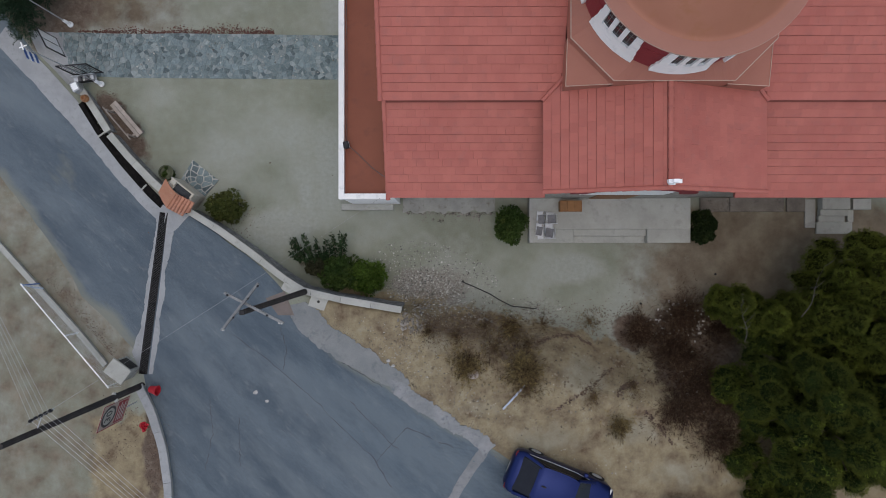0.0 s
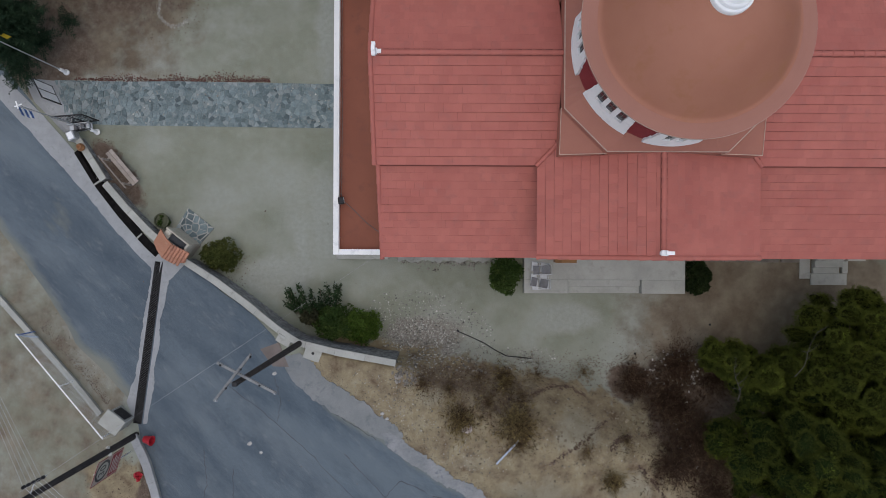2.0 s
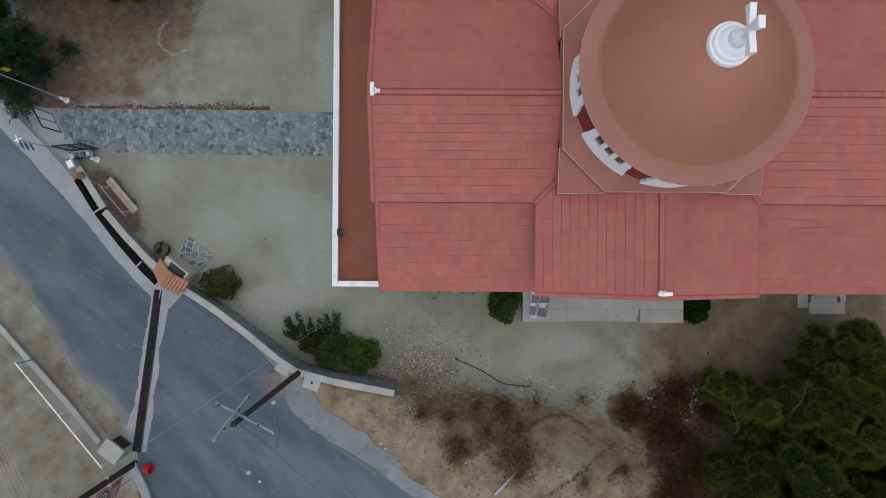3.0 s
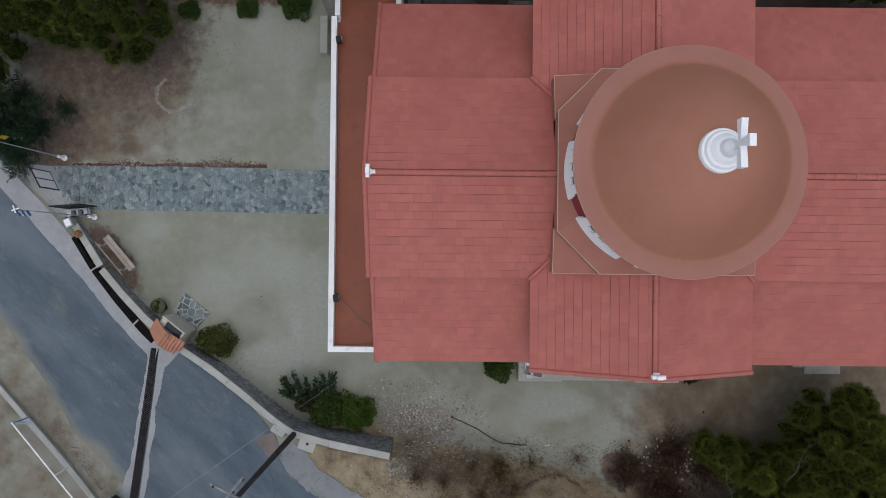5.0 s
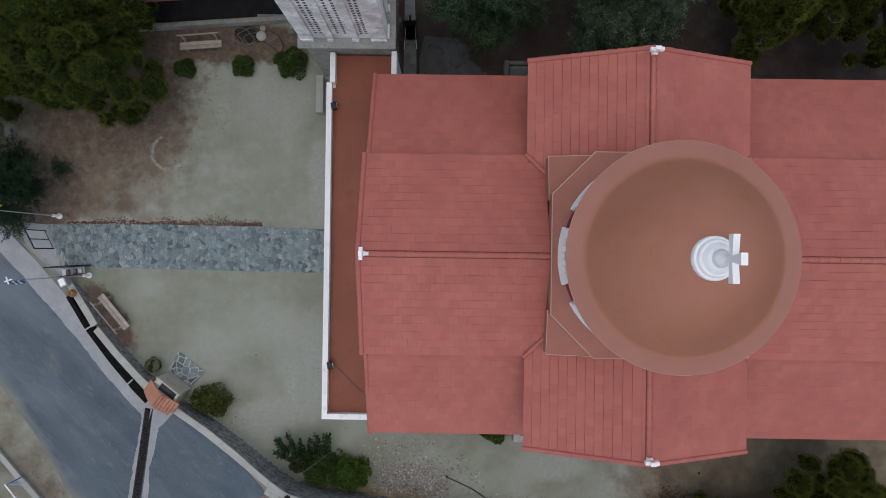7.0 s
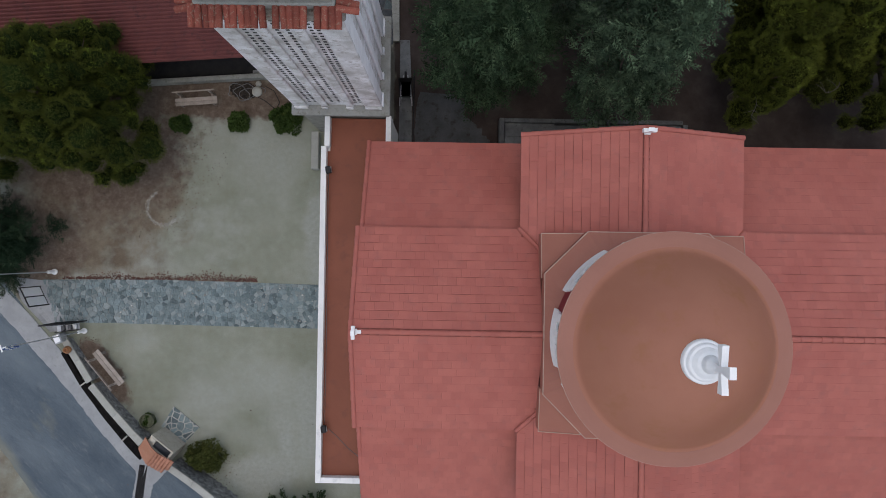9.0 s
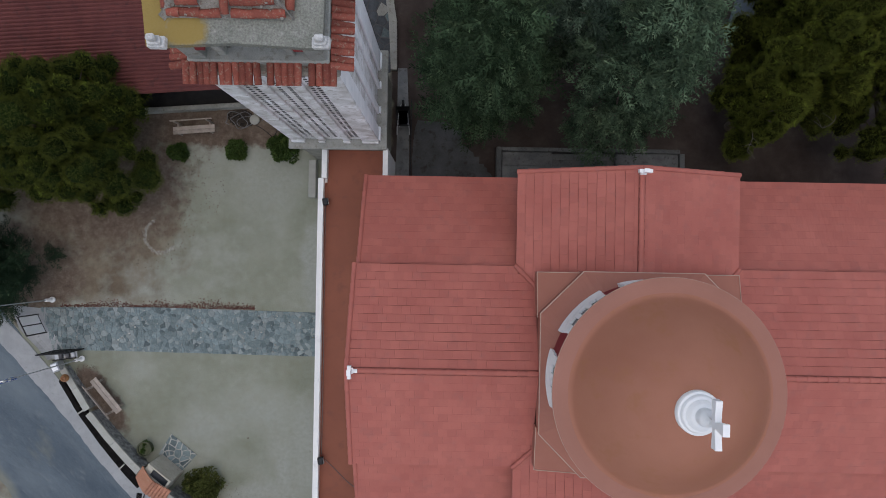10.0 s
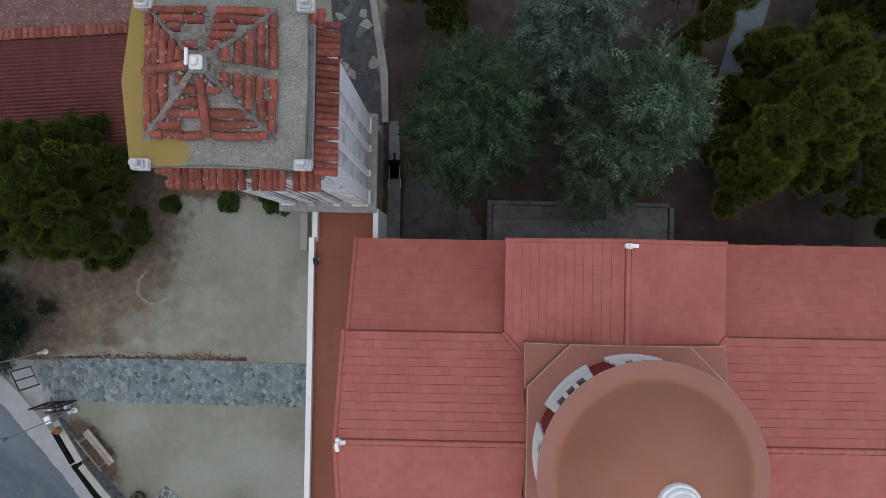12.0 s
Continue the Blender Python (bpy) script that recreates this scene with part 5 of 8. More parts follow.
def corrugated(name, x0, x1, y0, z0, y1, z1, pitch, depth, mat, label, across):
    """A ribbed sheet of roof; across: the ribs run along x, otherwise up the slope."""
    v, f = [], []
    if across:
        n = int((y1 - y0) / pitch) * 4
        rows = [(y0 + (y1 - y0) * i / n, z0 + (z1 - z0) * i / n + depth * (0, 0.7, 1, 0.5)[i % 4]) for i in range(n + 1)]
        for y, z in rows:
            v += [(x0, y, z), (x1, y, z)]
        f = [(2 * i, 2 * i + 1, 2 * i + 3, 2 * i + 2) for i in range(n)]
    return sheet(name, v, f, mat, hall, label)


corrugated("hall_roof_front", -9.2, 7.25, -0.1, 2.95, 4.35, 4.62, 0.135, 0.05, OLD_RED_ROOF, "dull red ribbed roof slope", True)
corrugated("hall_roof_back", -9.2, 7.25, 4.36, 4.62, 9.4, 2.95, 0.3, 0.05, MOSS_ROOF, "lichen-spotted rear roof slope", True)
ridge_mesh = barrel_mesh("ridge_tile", 0.13, 0.44, CLAY_PIECE)
for k in range(68):
    ob = new("ridge_tile", ridge_mesh)
    ob.parent = hall
    ob.matrix_basis = Matrix.Translation((-9.0 + k * 0.24, 4.15, 4.60 + r4.uniform(0, 0.02))) @ Matrix.Rotation(radians(90 + r4.uniform(-4, 4)), 4, "Z") @ Matrix.Rotation(radians(6), 4, "Y")

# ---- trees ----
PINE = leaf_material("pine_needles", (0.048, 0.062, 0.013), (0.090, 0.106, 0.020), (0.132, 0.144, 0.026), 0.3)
# Paler than the needles: new growth, plus light on the tops put in.
LIT_SHOOTS = leaf_material("lit_new_shoots", (0.11, 0.15, 0.02), (0.16, 0.20, 0.03), (0.22, 0.25, 0.05), 0.3)
CYPRESS = leaf_material("cypress_leaves", (0.034, 0.058, 0.034), (0.068, 0.105, 0.062), (0.135, 0.18, 0.112), 0.5)
SHRUB = leaf_material("shrub_leaves", (0.034, 0.066, 0.018), (0.064, 0.105, 0.027), (0.11, 0.15, 0.04))
rng = np.random.RandomState(7)


def unit(v):
    return v / np.maximum(np.linalg.norm(v, axis=-1, keepdims=True), 1e-9)


def tufts(centres, dirs, size, blades, spread, width=0.22):
    """Many small sprays of pointed leaves: one spray at each centre, its leaves fanned about the direction given."""
    n = len(centres)
    c = np.repeat(centres, blades, 0)
    d = unit(np.repeat(dirs, blades, 0) + spread * rng.normal(size=(n * blades, 3)))
    s = np.repeat(np.broadcast_to(size, n), blades) * rng.uniform(0.6, 1.2, n * blades)
    side = unit(np.cross(d, rng.normal(size=d.shape)))
    w = side * (s * width)[:, None]
    tip, mid = c + d * s[:, None], c + d * (s * 0.5)[:, None]
    v = np.stack([c, mid + w, tip, mid - w], 1).reshape(-1, 3)
    f = np.arange(len(v)).reshape(-1, 4)
    return v, f


def lobes_of(cx, cy, radius, z0, z1, count, shape=1.0, lean=(0, 0), apart=0.0):
    """Middles and sizes of the rounded lobes of a crown: an uneven dome of them, kept apart from each other."""
    out = []
    for trial in range(count * 60):
        if len(out) >= count:
            break
        a, u = rng.uniform(0, 2 * math.pi), rng.uniform(0, 1)
        h = rng.uniform(0, 1)
        reach = math.sqrt(max(0.0, 1 - h ** (1.6 * shape))) * (0.85 + 0.15 * math.sin(3 * a + cx) + 0.1 * math.sin(5 * a + cy))
        r = radius * reach * (0.12 + 0.88 * u ** 0.5)
        k = rng.uniform(0.5, 1.25)
        c = (cx + r * math.cos(a) + lean[0] * h, cy + r * math.sin(a) + lean[1] * h, z0 + (z1 - z0) * h, k)
        if apart and any((c[0] - o[0]) ** 2 + (c[1] - o[1]) ** 2 + 0.5 * (c[2] - o[2]) ** 2 < (apart * 0.5 * (k + o[3])) ** 2 for o in out):
            continue
        out.append(c)
    out = np.array(out)
    if apart:
        # keep the one mass of lobes that hang together
        near = np.hypot(out[:, None, 0] - out[None, :, 0], out[:, None, 1] - out[None, :, 1]) < 1.12 * apart * 0.5 * (out[:, None, 3] + out[None, :, 3])
        mass = np.argmin(np.hypot(out[:, 0] - cx, out[:, 1] - cy)) == np.arange(len(out))
        for _ in range(40):
            mass = mass | near[:, mass].any(1)
        out = out[mass]
    return out


def crown_of_tufts(lobes, lobe_r, per, size, blades, spread, width, flat=0.8):
    cs, ds = [], []
    for x, y, z, k in lobes:
        d = unit(rng.normal(size=(per, 3)) + [0, 0, 0.35])
        r = lobe_r * k * rng.uniform(0.72, 1.06, per)[:, None]
        cs.append(np.array([x, y, z]) + d * r * [1, 1, flat])
        ds.append(unit(d + [0, 0, 0.5]))
    return tufts(np.concatenate(cs), np.concatenate(ds), size, blades, spread, width)


def trunk_and_limbs(lobes, base, top, r):
    bm = B()
    b, t = Vector(base), Vector(top)
    pts = [b.lerp(t, k) + Vector((0.12 * math.sin(5 * k + base[0]), 0.1 * math.sin(7 * k + base[1]), 0)) for k in np.linspace(0, 1, 7)]
    tube(bm, pts, r, 8, 0.3)
    for x, y, z, k in lobes[::max(1, len(lobes) // 26)]:
        f = min(0.92, max(0.25, (z - b.z) / (t.z - b.z) * 0.8))
        s = pts[int(f * 6)]
        e = Vector((x, y, z))
        mid = s.lerp(e, 0.5) + Vector((0, 0, -0.15))
        tube(bm, [s, mid, e], r * 0.32, 5, 0.25)
    return bm


def tree(name, label, lobes, base, top, r, leaves, mat, group="trees"):
    t = thing(name, label, "tree", base, group=group)
    inv = Matrix.Translation(base).inverted()
    bm = trunk_and_limbs(lobes, base, top, r)
    bmesh.ops.transform(bm, matrix=inv, verts=bm.verts)
    part("trunk", bm, BARK, t)
    v, f = leaves
    sheet("crown", v - np.array(base), f, mat, t)
    return t


def fronds(centres, dirs, size, leaflets=6):
    """Feathery sprays: a drooping spine with paired twigs that fork once, one spray at each centre along its direction."""
    n = len(centres)
    d = unit(dirs)
    side = unit(np.cross(d, np.array([0, 0, 1.0]) + 0.45 * rng.normal(size=(n, 3))))
    s = size * rng.uniform(0.6, 1.3, n)
    rows, f = [], []
    for k in range(leaflets):
        g = (k + 0.3) / leaflets
        p = centres + d * (s * g)[:, None] - np.array([0, 0, 1.0]) * (0.14 * s * g * g)[:, None]
        rows.append(p)
        o = 11 * k
        w = 0.42 * (1 - 0.75 * g) + 0.07
        for sg in (-1, 1):
            reach = s * w * rng.uniform(0.6, 1.2, n)
            out = unit(d * 0.85 + side * sg + 0.22 * rng.normal(size=(n, 3)))
            mid = p + out * (reach * 0.5)[:, None]
            wd = unit(np.cross(out, rng.normal(size=(n, 3)) * 0.5 + [0, 0, 1.0])) * (s * 0.026)[:, None]
            fork = [mid + unit(out + 0.75 * q * side + 0.35 * d + 0.2 * rng.normal(size=(n, 3))) * (reach * 0.45)[:, None] for q in (-1, 1)]
            rows += [mid + wd, p + out * reach[:, None], mid - wd, *fork]
            i = o + (1 if sg < 0 else 6)
            f += [(o, i, i + 1, i + 2), (i, i + 3, i + 2), (i, i + 4, i + 2)]
        if k < leaflets - 1:
            f += [(o, o + 11, o + 3)]
    v = np.stack(rows, 1)
    base = (11 * leaflets * np.arange(n))[:, None, None]
    quads = (np.array([q for q in f if len(q) == 4])[None] + base).reshape(-1, 4)
    tris = (np.array([q for q in f if len(q) == 3])[None] + base).reshape(-1, 3)
    return v.reshape(-1, 3), quads.tolist() + tris.tolist()


def ball(level):
    """Points and triangles of a round shape, for the plush lobes of the pines."""
    bm = B()
    bmesh.ops.create_icosphere(bm, subdivisions=level, radius=1.0)
    bm.verts.ensure_lookup_table()
    v = np.array([w.co[:] for w in bm.verts])
    f = np.array([[w.index for w in q.verts] for q in bm.faces])
    bm.free()
    return v, f


BALL_V, BALL_F = ball(3)


def needles(centres, dirs, size, blades, spread, width):
    """Small sprigs: a few blades that widen outwards from one foot, fanned about the direction given."""
    n = len(centres)
    d = unit(np.repeat(dirs, blades, 0) + spread * rng.normal(size=(n * blades, 3)))
    s = np.repeat(size * rng.uniform(0.6, 1.25, n), blades) * rng.uniform(0.7, 1.1, n * blades)
    w = unit(np.cross(d, rng.normal(size=d.shape))) * (s * width)[:, None]
    tip = np.repeat(centres, blades, 0) + d * s[:, None]
    ends = np.stack([tip + w, tip - w], 1).reshape(n, 2 * blades, 3)
    v = np.concatenate([centres[:, None], ends], 1)
    m = 2 * blades + 1
    f = np.array([(0, 2 * b + 1, 2 * b + 2) for b in range(blades)])[None] + (m * np.arange(n))[:, None, None]
    return v.reshape(-1, 3), f.reshape(-1, 3)


def pine(label, cx, cy, radius, z0, z1, count=30, lobe_r=0.6, tall=1.5, name="pine_tree", mat=None, thick=1350):
    """A pine: rounded upright lobes of short soft needles, the shade in their gaps painted by a darkened inner mass;
    new shoots on the tops of some, paler with light put into their colour.
    """
    g = land1(cx, cy)
    lobes = lobes_of(cx, cy, radius - lobe_r * 0.6, z0, z1, count, 1.0, apart=lobe_r * 1.22)
    vs, fs, cs, ds, n = [], [], [], [], 0
    tip_at, tip_to = [], []
    for x, y, z, k in lobes:
        r = lobe_r * k
        at, size = np.array([x, y, z]), np.array([r, r, r * tall]) * rng.uniform(0.8, 1.2, 3)
        tips = unit(rng.normal(size=(int(14 + 14 * k), 3)) + [0, 0, 0.45])
        grow = rng.uniform(0.5, 1.1, len(tips))

        def skin(d):
            near = d @ tips.T
            return 0.60 + 0.40 * (np.clip((near - 0.86) / 0.14, 0, 1) ** 1.1 * grow).max(1)

        p = at + BALL_V * (0.88 * skin(BALL_V))[:, None] * size
        keep = BALL_F[(BALL_V[BALL_F].mean(1)[:, 2] > -0.4)]
        vs.append(p)
        fs.append(keep + n)
        n += len(p)
        d = unit(rng.normal(size=(int(thick * k * k), 3)) + [0, 0, 0.55])
        cs.append(at + d * (skin(d) * rng.uniform(0.84, 0.98, len(d)))[:, None] * size)
        ds.append(unit(d + [0, 0, 0.45]))
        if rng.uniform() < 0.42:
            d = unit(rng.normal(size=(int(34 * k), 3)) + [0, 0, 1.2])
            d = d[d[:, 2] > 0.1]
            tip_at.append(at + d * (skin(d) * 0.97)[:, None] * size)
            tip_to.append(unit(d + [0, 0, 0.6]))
    v1, f1 = needles(np.concatenate(cs), np.concatenate(ds), 0.145, 3, 0.36, 0.046)
    base = (cx, cy, g - 0.1)
    t = tree(name, label, lobes, base, (cx, cy, z1 - 2.0), 0.2, (v1, f1), mat or PINE)
    inner = sheet("inner_crown", np.concatenate(vs) - np.array(base), np.concatenate(fs), SHADED_LOBES[(mat or PINE).name], t, "inner mass of needles coloured dark for the shade within", smooth=True)
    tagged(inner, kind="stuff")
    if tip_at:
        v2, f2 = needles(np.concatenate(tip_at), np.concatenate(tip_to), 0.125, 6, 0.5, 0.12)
        tagged(sheet("shoot_foliage", v2 - np.array(base), f2, LIT_SHOOTS, t, "yellow-green new shoots with light on the tops painted in"), kind="stuff")
    return t


def cypress(label, cx, cy, radius, z0, z1, count, size, mat, per=26, shape=0.7):
    g = land1(cx, cy)
    lobes = lobes_of(cx, cy, radius, z0, z1, count, shape)
    cs, ds = [], []
    for x, y, z, k in lobes:
        away = np.array([x - cx, y - cy, 0.0])
        a = rng.uniform(0, 2 * math.pi, per)
        d = np.stack([np.cos(a), np.sin(a), rng.uniform(-0.25, 0.75, per)], 1) + away / (np.linalg.norm(away) + 0.4) * 1.0
        cs.append(np.array([x, y, z]) + 0.30 * k * rng.normal(size=(per, 3)))
        ds.append(d)
    leaves = fronds(np.concatenate(cs), np.concatenate(ds), size)
    return tree("cypress_tree", label, lobes, (cx, cy, g - 0.1), (cx, cy, z1 - 0.4), 0.2, leaves, mat)


def shrub(label, cx, cy, rx, ry, h, count=40, mat=None, per=60, size=0.12):
    g = land1(cx, cy)
    t = thing("shrub", label, "shrub", (cx, cy, g), group="shrubs")
    lobes = []
    for _ in range(count):
        a, r, u = rng.uniform(0, 6.28), rng.uniform(0, 1) ** 0.6, rng.uniform(0.1, 0.85)
        lobes.append((math.cos(a) * r * rx * 0.75, math.sin(a) * r * ry * 0.75, h * u * (1 - 0.5 * r * r), rng.uniform(0.7, 1.2)))
    v, f = crown_of_tufts(np.array(lobes), min(rx, ry) * 0.33, per, size, 4, 0.6, 0.22)
    sheet("leaves", v, f, mat or SHRUB, t)
    bm = B()
    for x, y, z, k in lobes[::5]:
        rod(bm, (x * 0.15, y * 0.15, -0.05), (x, y, z), 0.018, 0.006, 5)
    part("stems", bm, BARK, t)
    return t


BRIGHT = leaf_material("bright_shrub_leaves", (0.05, 0.095, 0.015), (0.085, 0.14, 0.025), (0.13, 0.18, 0.04))
DARK_CYPRESS = leaf_material("dark_cypress_leaves", (0.010, 0.022, 0.012), (0.022, 0.042, 0.022), (0.045, 0.07, 0.038))
SILVER = leaf_material("silver_cypress_leaves", (0.042, 0.068, 0.046), (0.085, 0.122, 0.086), (0.155, 0.195, 0.145), 0.5)
GREEN_CYPRESS = leaf_material("green_cypress_leaves", (0.021, 0.040, 0.020), (0.042, 0.070, 0.036), (0.085, 0.122, 0.066), 0.5)
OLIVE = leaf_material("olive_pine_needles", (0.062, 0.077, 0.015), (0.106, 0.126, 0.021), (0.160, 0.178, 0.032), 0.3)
# The needle greens darkened: the shade inside the crowns is in these colours.
SHADED_LOBES = {"pine_needles": material("shaded_pine_mass", (0.008, 0.014, 0.004), (0.016, 0.027, 0.007), 1.1, c=(0.022, 0.034, 0.008), grain=0.75, rough=0.95, bump=1.0, bump_scale=22.0, vary=0.25, island=True, spec=0.05),
         "olive_pine_needles": material("shaded_olive_mass", (0.010, 0.013, 0.003), (0.022, 0.025, 0.005), 1.1, c=(0.03, 0.032, 0.006), grain=0.75, rough=0.95, bump=1.0, bump_scale=22.0, vary=0.25, island=True, spec=0.05)}
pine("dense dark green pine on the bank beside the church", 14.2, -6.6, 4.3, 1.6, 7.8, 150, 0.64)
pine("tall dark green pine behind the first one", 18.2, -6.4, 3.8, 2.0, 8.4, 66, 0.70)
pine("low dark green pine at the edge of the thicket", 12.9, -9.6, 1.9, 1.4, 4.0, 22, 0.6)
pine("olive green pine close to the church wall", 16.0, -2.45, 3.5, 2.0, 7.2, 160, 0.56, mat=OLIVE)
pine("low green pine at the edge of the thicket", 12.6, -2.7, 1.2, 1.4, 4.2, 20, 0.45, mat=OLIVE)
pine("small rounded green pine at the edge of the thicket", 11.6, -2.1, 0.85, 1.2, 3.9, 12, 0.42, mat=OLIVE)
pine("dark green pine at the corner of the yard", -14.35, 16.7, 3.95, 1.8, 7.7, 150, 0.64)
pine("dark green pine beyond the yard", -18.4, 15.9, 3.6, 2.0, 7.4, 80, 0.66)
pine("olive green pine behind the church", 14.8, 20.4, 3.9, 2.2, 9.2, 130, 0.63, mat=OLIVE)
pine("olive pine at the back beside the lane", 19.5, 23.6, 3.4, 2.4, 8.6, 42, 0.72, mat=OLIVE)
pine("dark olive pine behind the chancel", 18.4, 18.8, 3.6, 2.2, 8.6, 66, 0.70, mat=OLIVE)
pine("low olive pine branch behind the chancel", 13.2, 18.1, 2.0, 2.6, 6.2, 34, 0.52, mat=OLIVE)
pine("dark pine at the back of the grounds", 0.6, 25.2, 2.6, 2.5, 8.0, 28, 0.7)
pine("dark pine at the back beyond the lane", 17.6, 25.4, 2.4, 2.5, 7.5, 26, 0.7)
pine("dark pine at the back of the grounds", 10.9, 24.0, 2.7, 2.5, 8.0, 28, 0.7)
cypress("green feathery cypress behind the church", 2.1, 19.6, 2.9, 2.0, 10.6, 128, 0.72, GREEN_CYPRESS, 20)
cypress("blue-green feathery cypress behind the church", 7.75, 19.35, 2.85, 2.0, 11.2, 138, 0.70, CYPRESS, 20)
cypress("pale silvery feathery cypress behind the church", 5.2, 21.9, 1.75, 3.0, 13.4, 84, 0.78, SILVER, 20)
cypress("dark blue-green cypress by the gate", -17.8, 11.2, 1.85, 0.8, 4.2, 52, 0.5, DARK_CYPRESS, 32)

shrub("clipped dark green shrub beside the side steps", 2.86, 1.05, 0.72, 0.98, 1.2, 56)
shrub("dark green shrub beside the side steps", 11.2, 1.0, 0.6, 0.92, 1.05, 48, leaf_material("dark_shrub_leaves", (0.016, 0.028, 0.01), (0.032, 0.048, 0.016), (0.055, 0.07, 0.025)))
shrub("small green shrub in the yard", -11.1, 16.45, 0.44, 0.42, 0.6, 24)
shrub("small green shrub in the yard", -8.5, 16.65, 0.52, 0.48, 0.7, 28)
shrub("round green shrub beside the tower", -6.35, 16.75, 0.72, 0.68, 0.95, 40)
shrub("round olive green shrub beside the shrine", -9.62, 1.85, 0.85, 0.78, 1.1, 42, leaf_material("olive_shrub_leaves", (0.055, 0.07, 0.02), (0.10, 0.115, 0.032), (0.17, 0.165, 0.055)))
shrub("green plant in a tub", -12.24, 3.36, 0.26, 0.26, 0.62, 12, size=0.1)
shrub("bright green shrub behind the yard wall", -3.5, -1.2, 0.95, 0.8, 1.4, 56, BRIGHT)
shrub("green shrub behind the yard wall", -4.6, -1.0, 1.0, 0.8, 1.5, 56)
shrub("dark dry shrub behind the yard wall", -5.5, -0.75, 0.7, 0.5, 1.4, 26, leaf_material("dull_leaves", (0.03, 0.035, 0.018), (0.055, 0.055, 0.03), (0.09, 0.085, 0.05)))
# tall spikes of leaves along the wall
spikes = thing("spurge_clump", "clump of upright dark green leafy spikes behind the wall", "plant", (-5.15, -0.55, 0))
cs, ds = [], []
bm = B()
for k in range(34):
    x, y = (-1.15, -0.6, -0.1, 0.55)[k % 4] + rng.normal() * 0.1, rng.uniform(-0.2, 0.2) - 0.12 * k / 26
    h = rng.uniform(0.8, 1.4)
    lx, ly = rng.uniform(-0.35, 0.25), rng.uniform(0.3, 1.15) + (0.35 if k % 4 == 3 else 0.0)
    rod(bm, (x, y, 0.1), (x + lx, y + ly, h), 0.014, 0.006, 5)
    for f in np.linspace(0.35, 1, 34):
        cs.append((x + lx * f, y + ly * f, 0.1 + (h - 0.1) * f))
        a = rng.uniform(0, 6.28)
        ds.append((math.cos(a), math.sin(a), 0.5))
part("spike_stem", bm, BARK, spikes)
v, f = tufts(np.array(cs), np.array(ds), 0.16, 3, 0.35, 0.13)
sheet("spike_foliage", v, f, leaf_material("spurge_leaves", (0.014, 0.030, 0.012), (0.03, 0.055, 0.022), (0.05, 0.08, 0.035)), spikes)
# dry bushes on the bank
DRY = leaf_material("dry_leaves", (0.11, 0.08, 0.04), (0.18, 0.135, 0.06), (0.26, 0.21, 0.09))
BROWN = leaf_material("dead_twigs", (0.085, 0.055, 0.034), (0.15, 0.10, 0.064), (0.22, 0.16, 0.105))


def dry_bush(label, cx, cy, r, h, n, mats, size=0.2, width=0.045):
    """Twigs that stand out of the ground, thick in the middle and thinning outwards; one mesh for each colour."""
    g = land1(cx, cy)
    t = thing("dry_bush", label, "bush", (cx, cy, g), group="dry bushes")
    for mat, share, nm in mats:
        m = int(n * share)
        a, q = rng.uniform(0, 6.28, m), r * np.minimum(1.5, np.abs(rng.normal(size=m)) * 0.52)
        q = q * (1 + 0.25 * np.sin(3 * a + cx) + 0.15 * np.sin(7 * a + cy))
        x, y = q * np.cos(a), q * np.sin(a)
        z = land(cx + x, cy + y) - g + h * rng.uniform(-0.05, 0.9, m) * np.exp(-(q / r) ** 2 * 1.8)
        c = np.stack([x, y, z], 1)
        v, f = tufts(c, unit(np.stack([x, y, 0.35 + 0 * x], 1) + 0.3 * rng.normal(size=(m, 3))), size, 3, 0.8, width)
        tagged(sheet(nm, v, f, mat, t), kind="stuff")


STRAW = leaf_material("straw", (0.16, 0.115, 0.05), (0.25, 0.19, 0.085), (0.34, 0.27, 0.14))
DEEP = leaf_material("dark_dead_twigs", (0.036, 0.021, 0.013), (0.066, 0.04, 0.026), (0.11, 0.074, 0.05))
tan = ((DEEP, 0.2, "dark_brush"), (DRY, 0.45, "dry_foliage"), (STRAW, 0.35, "straw"))
brown = ((DEEP, 0.06, "dark_brush"), (BROWN, 0.6, "brown_brush"), (DRY, 0.34, "dry_foliage"))
dark = ((DEEP, 0.76, "dark_brush"), (BROWN, 0.24, "brown_brush"))
dry_bush("large yellow-brown dry bush on the bank", 3.12, -4.75, 0.85, 0.8, 2600, tan)
dry_bush("yellow-brown dry bush on the bank", 0.85, -4.7, 0.7, 0.45, 1300, tan)
dry_bush("grassy dry bush on the bank", 2.7, -3.35, 0.6, 0.4, 700, ((DEEP, 0.25, "dark_brush"), (DRY, 0.55, "dry_foliage"), (STRAW, 0.2, "straw")))
dry_bush("small dry bush above the road", 6.95, -7.1, 0.5, 0.35, 700, tan)
dry_bush("dark brown dead bush at the foot of the bank", 8.5, -3.6, 0.8, 0.6, 2300, dark)
for x, y, r, n in ((2.0, -4.0, 1.2, 900), (0.4, -3.5, 1.2, 720), (3.2, -5.5, 0.7, 700), (4.2, -3.2, 0.9, 320), (6.3, -3.2, 1.0, 300), (-0.7, -3.3, 0.8, 500), (1.6, -3.2, 0.9, 400), (3.4, -3.9, 0.9, 350), (7.6, -5.6, 0.8, 350), (5.9, -5.9, 0.7, 300)):
    dry_bush("low brown weeds and twigs on the bank", x, y, r, 0.2, n, brown, 0.15)
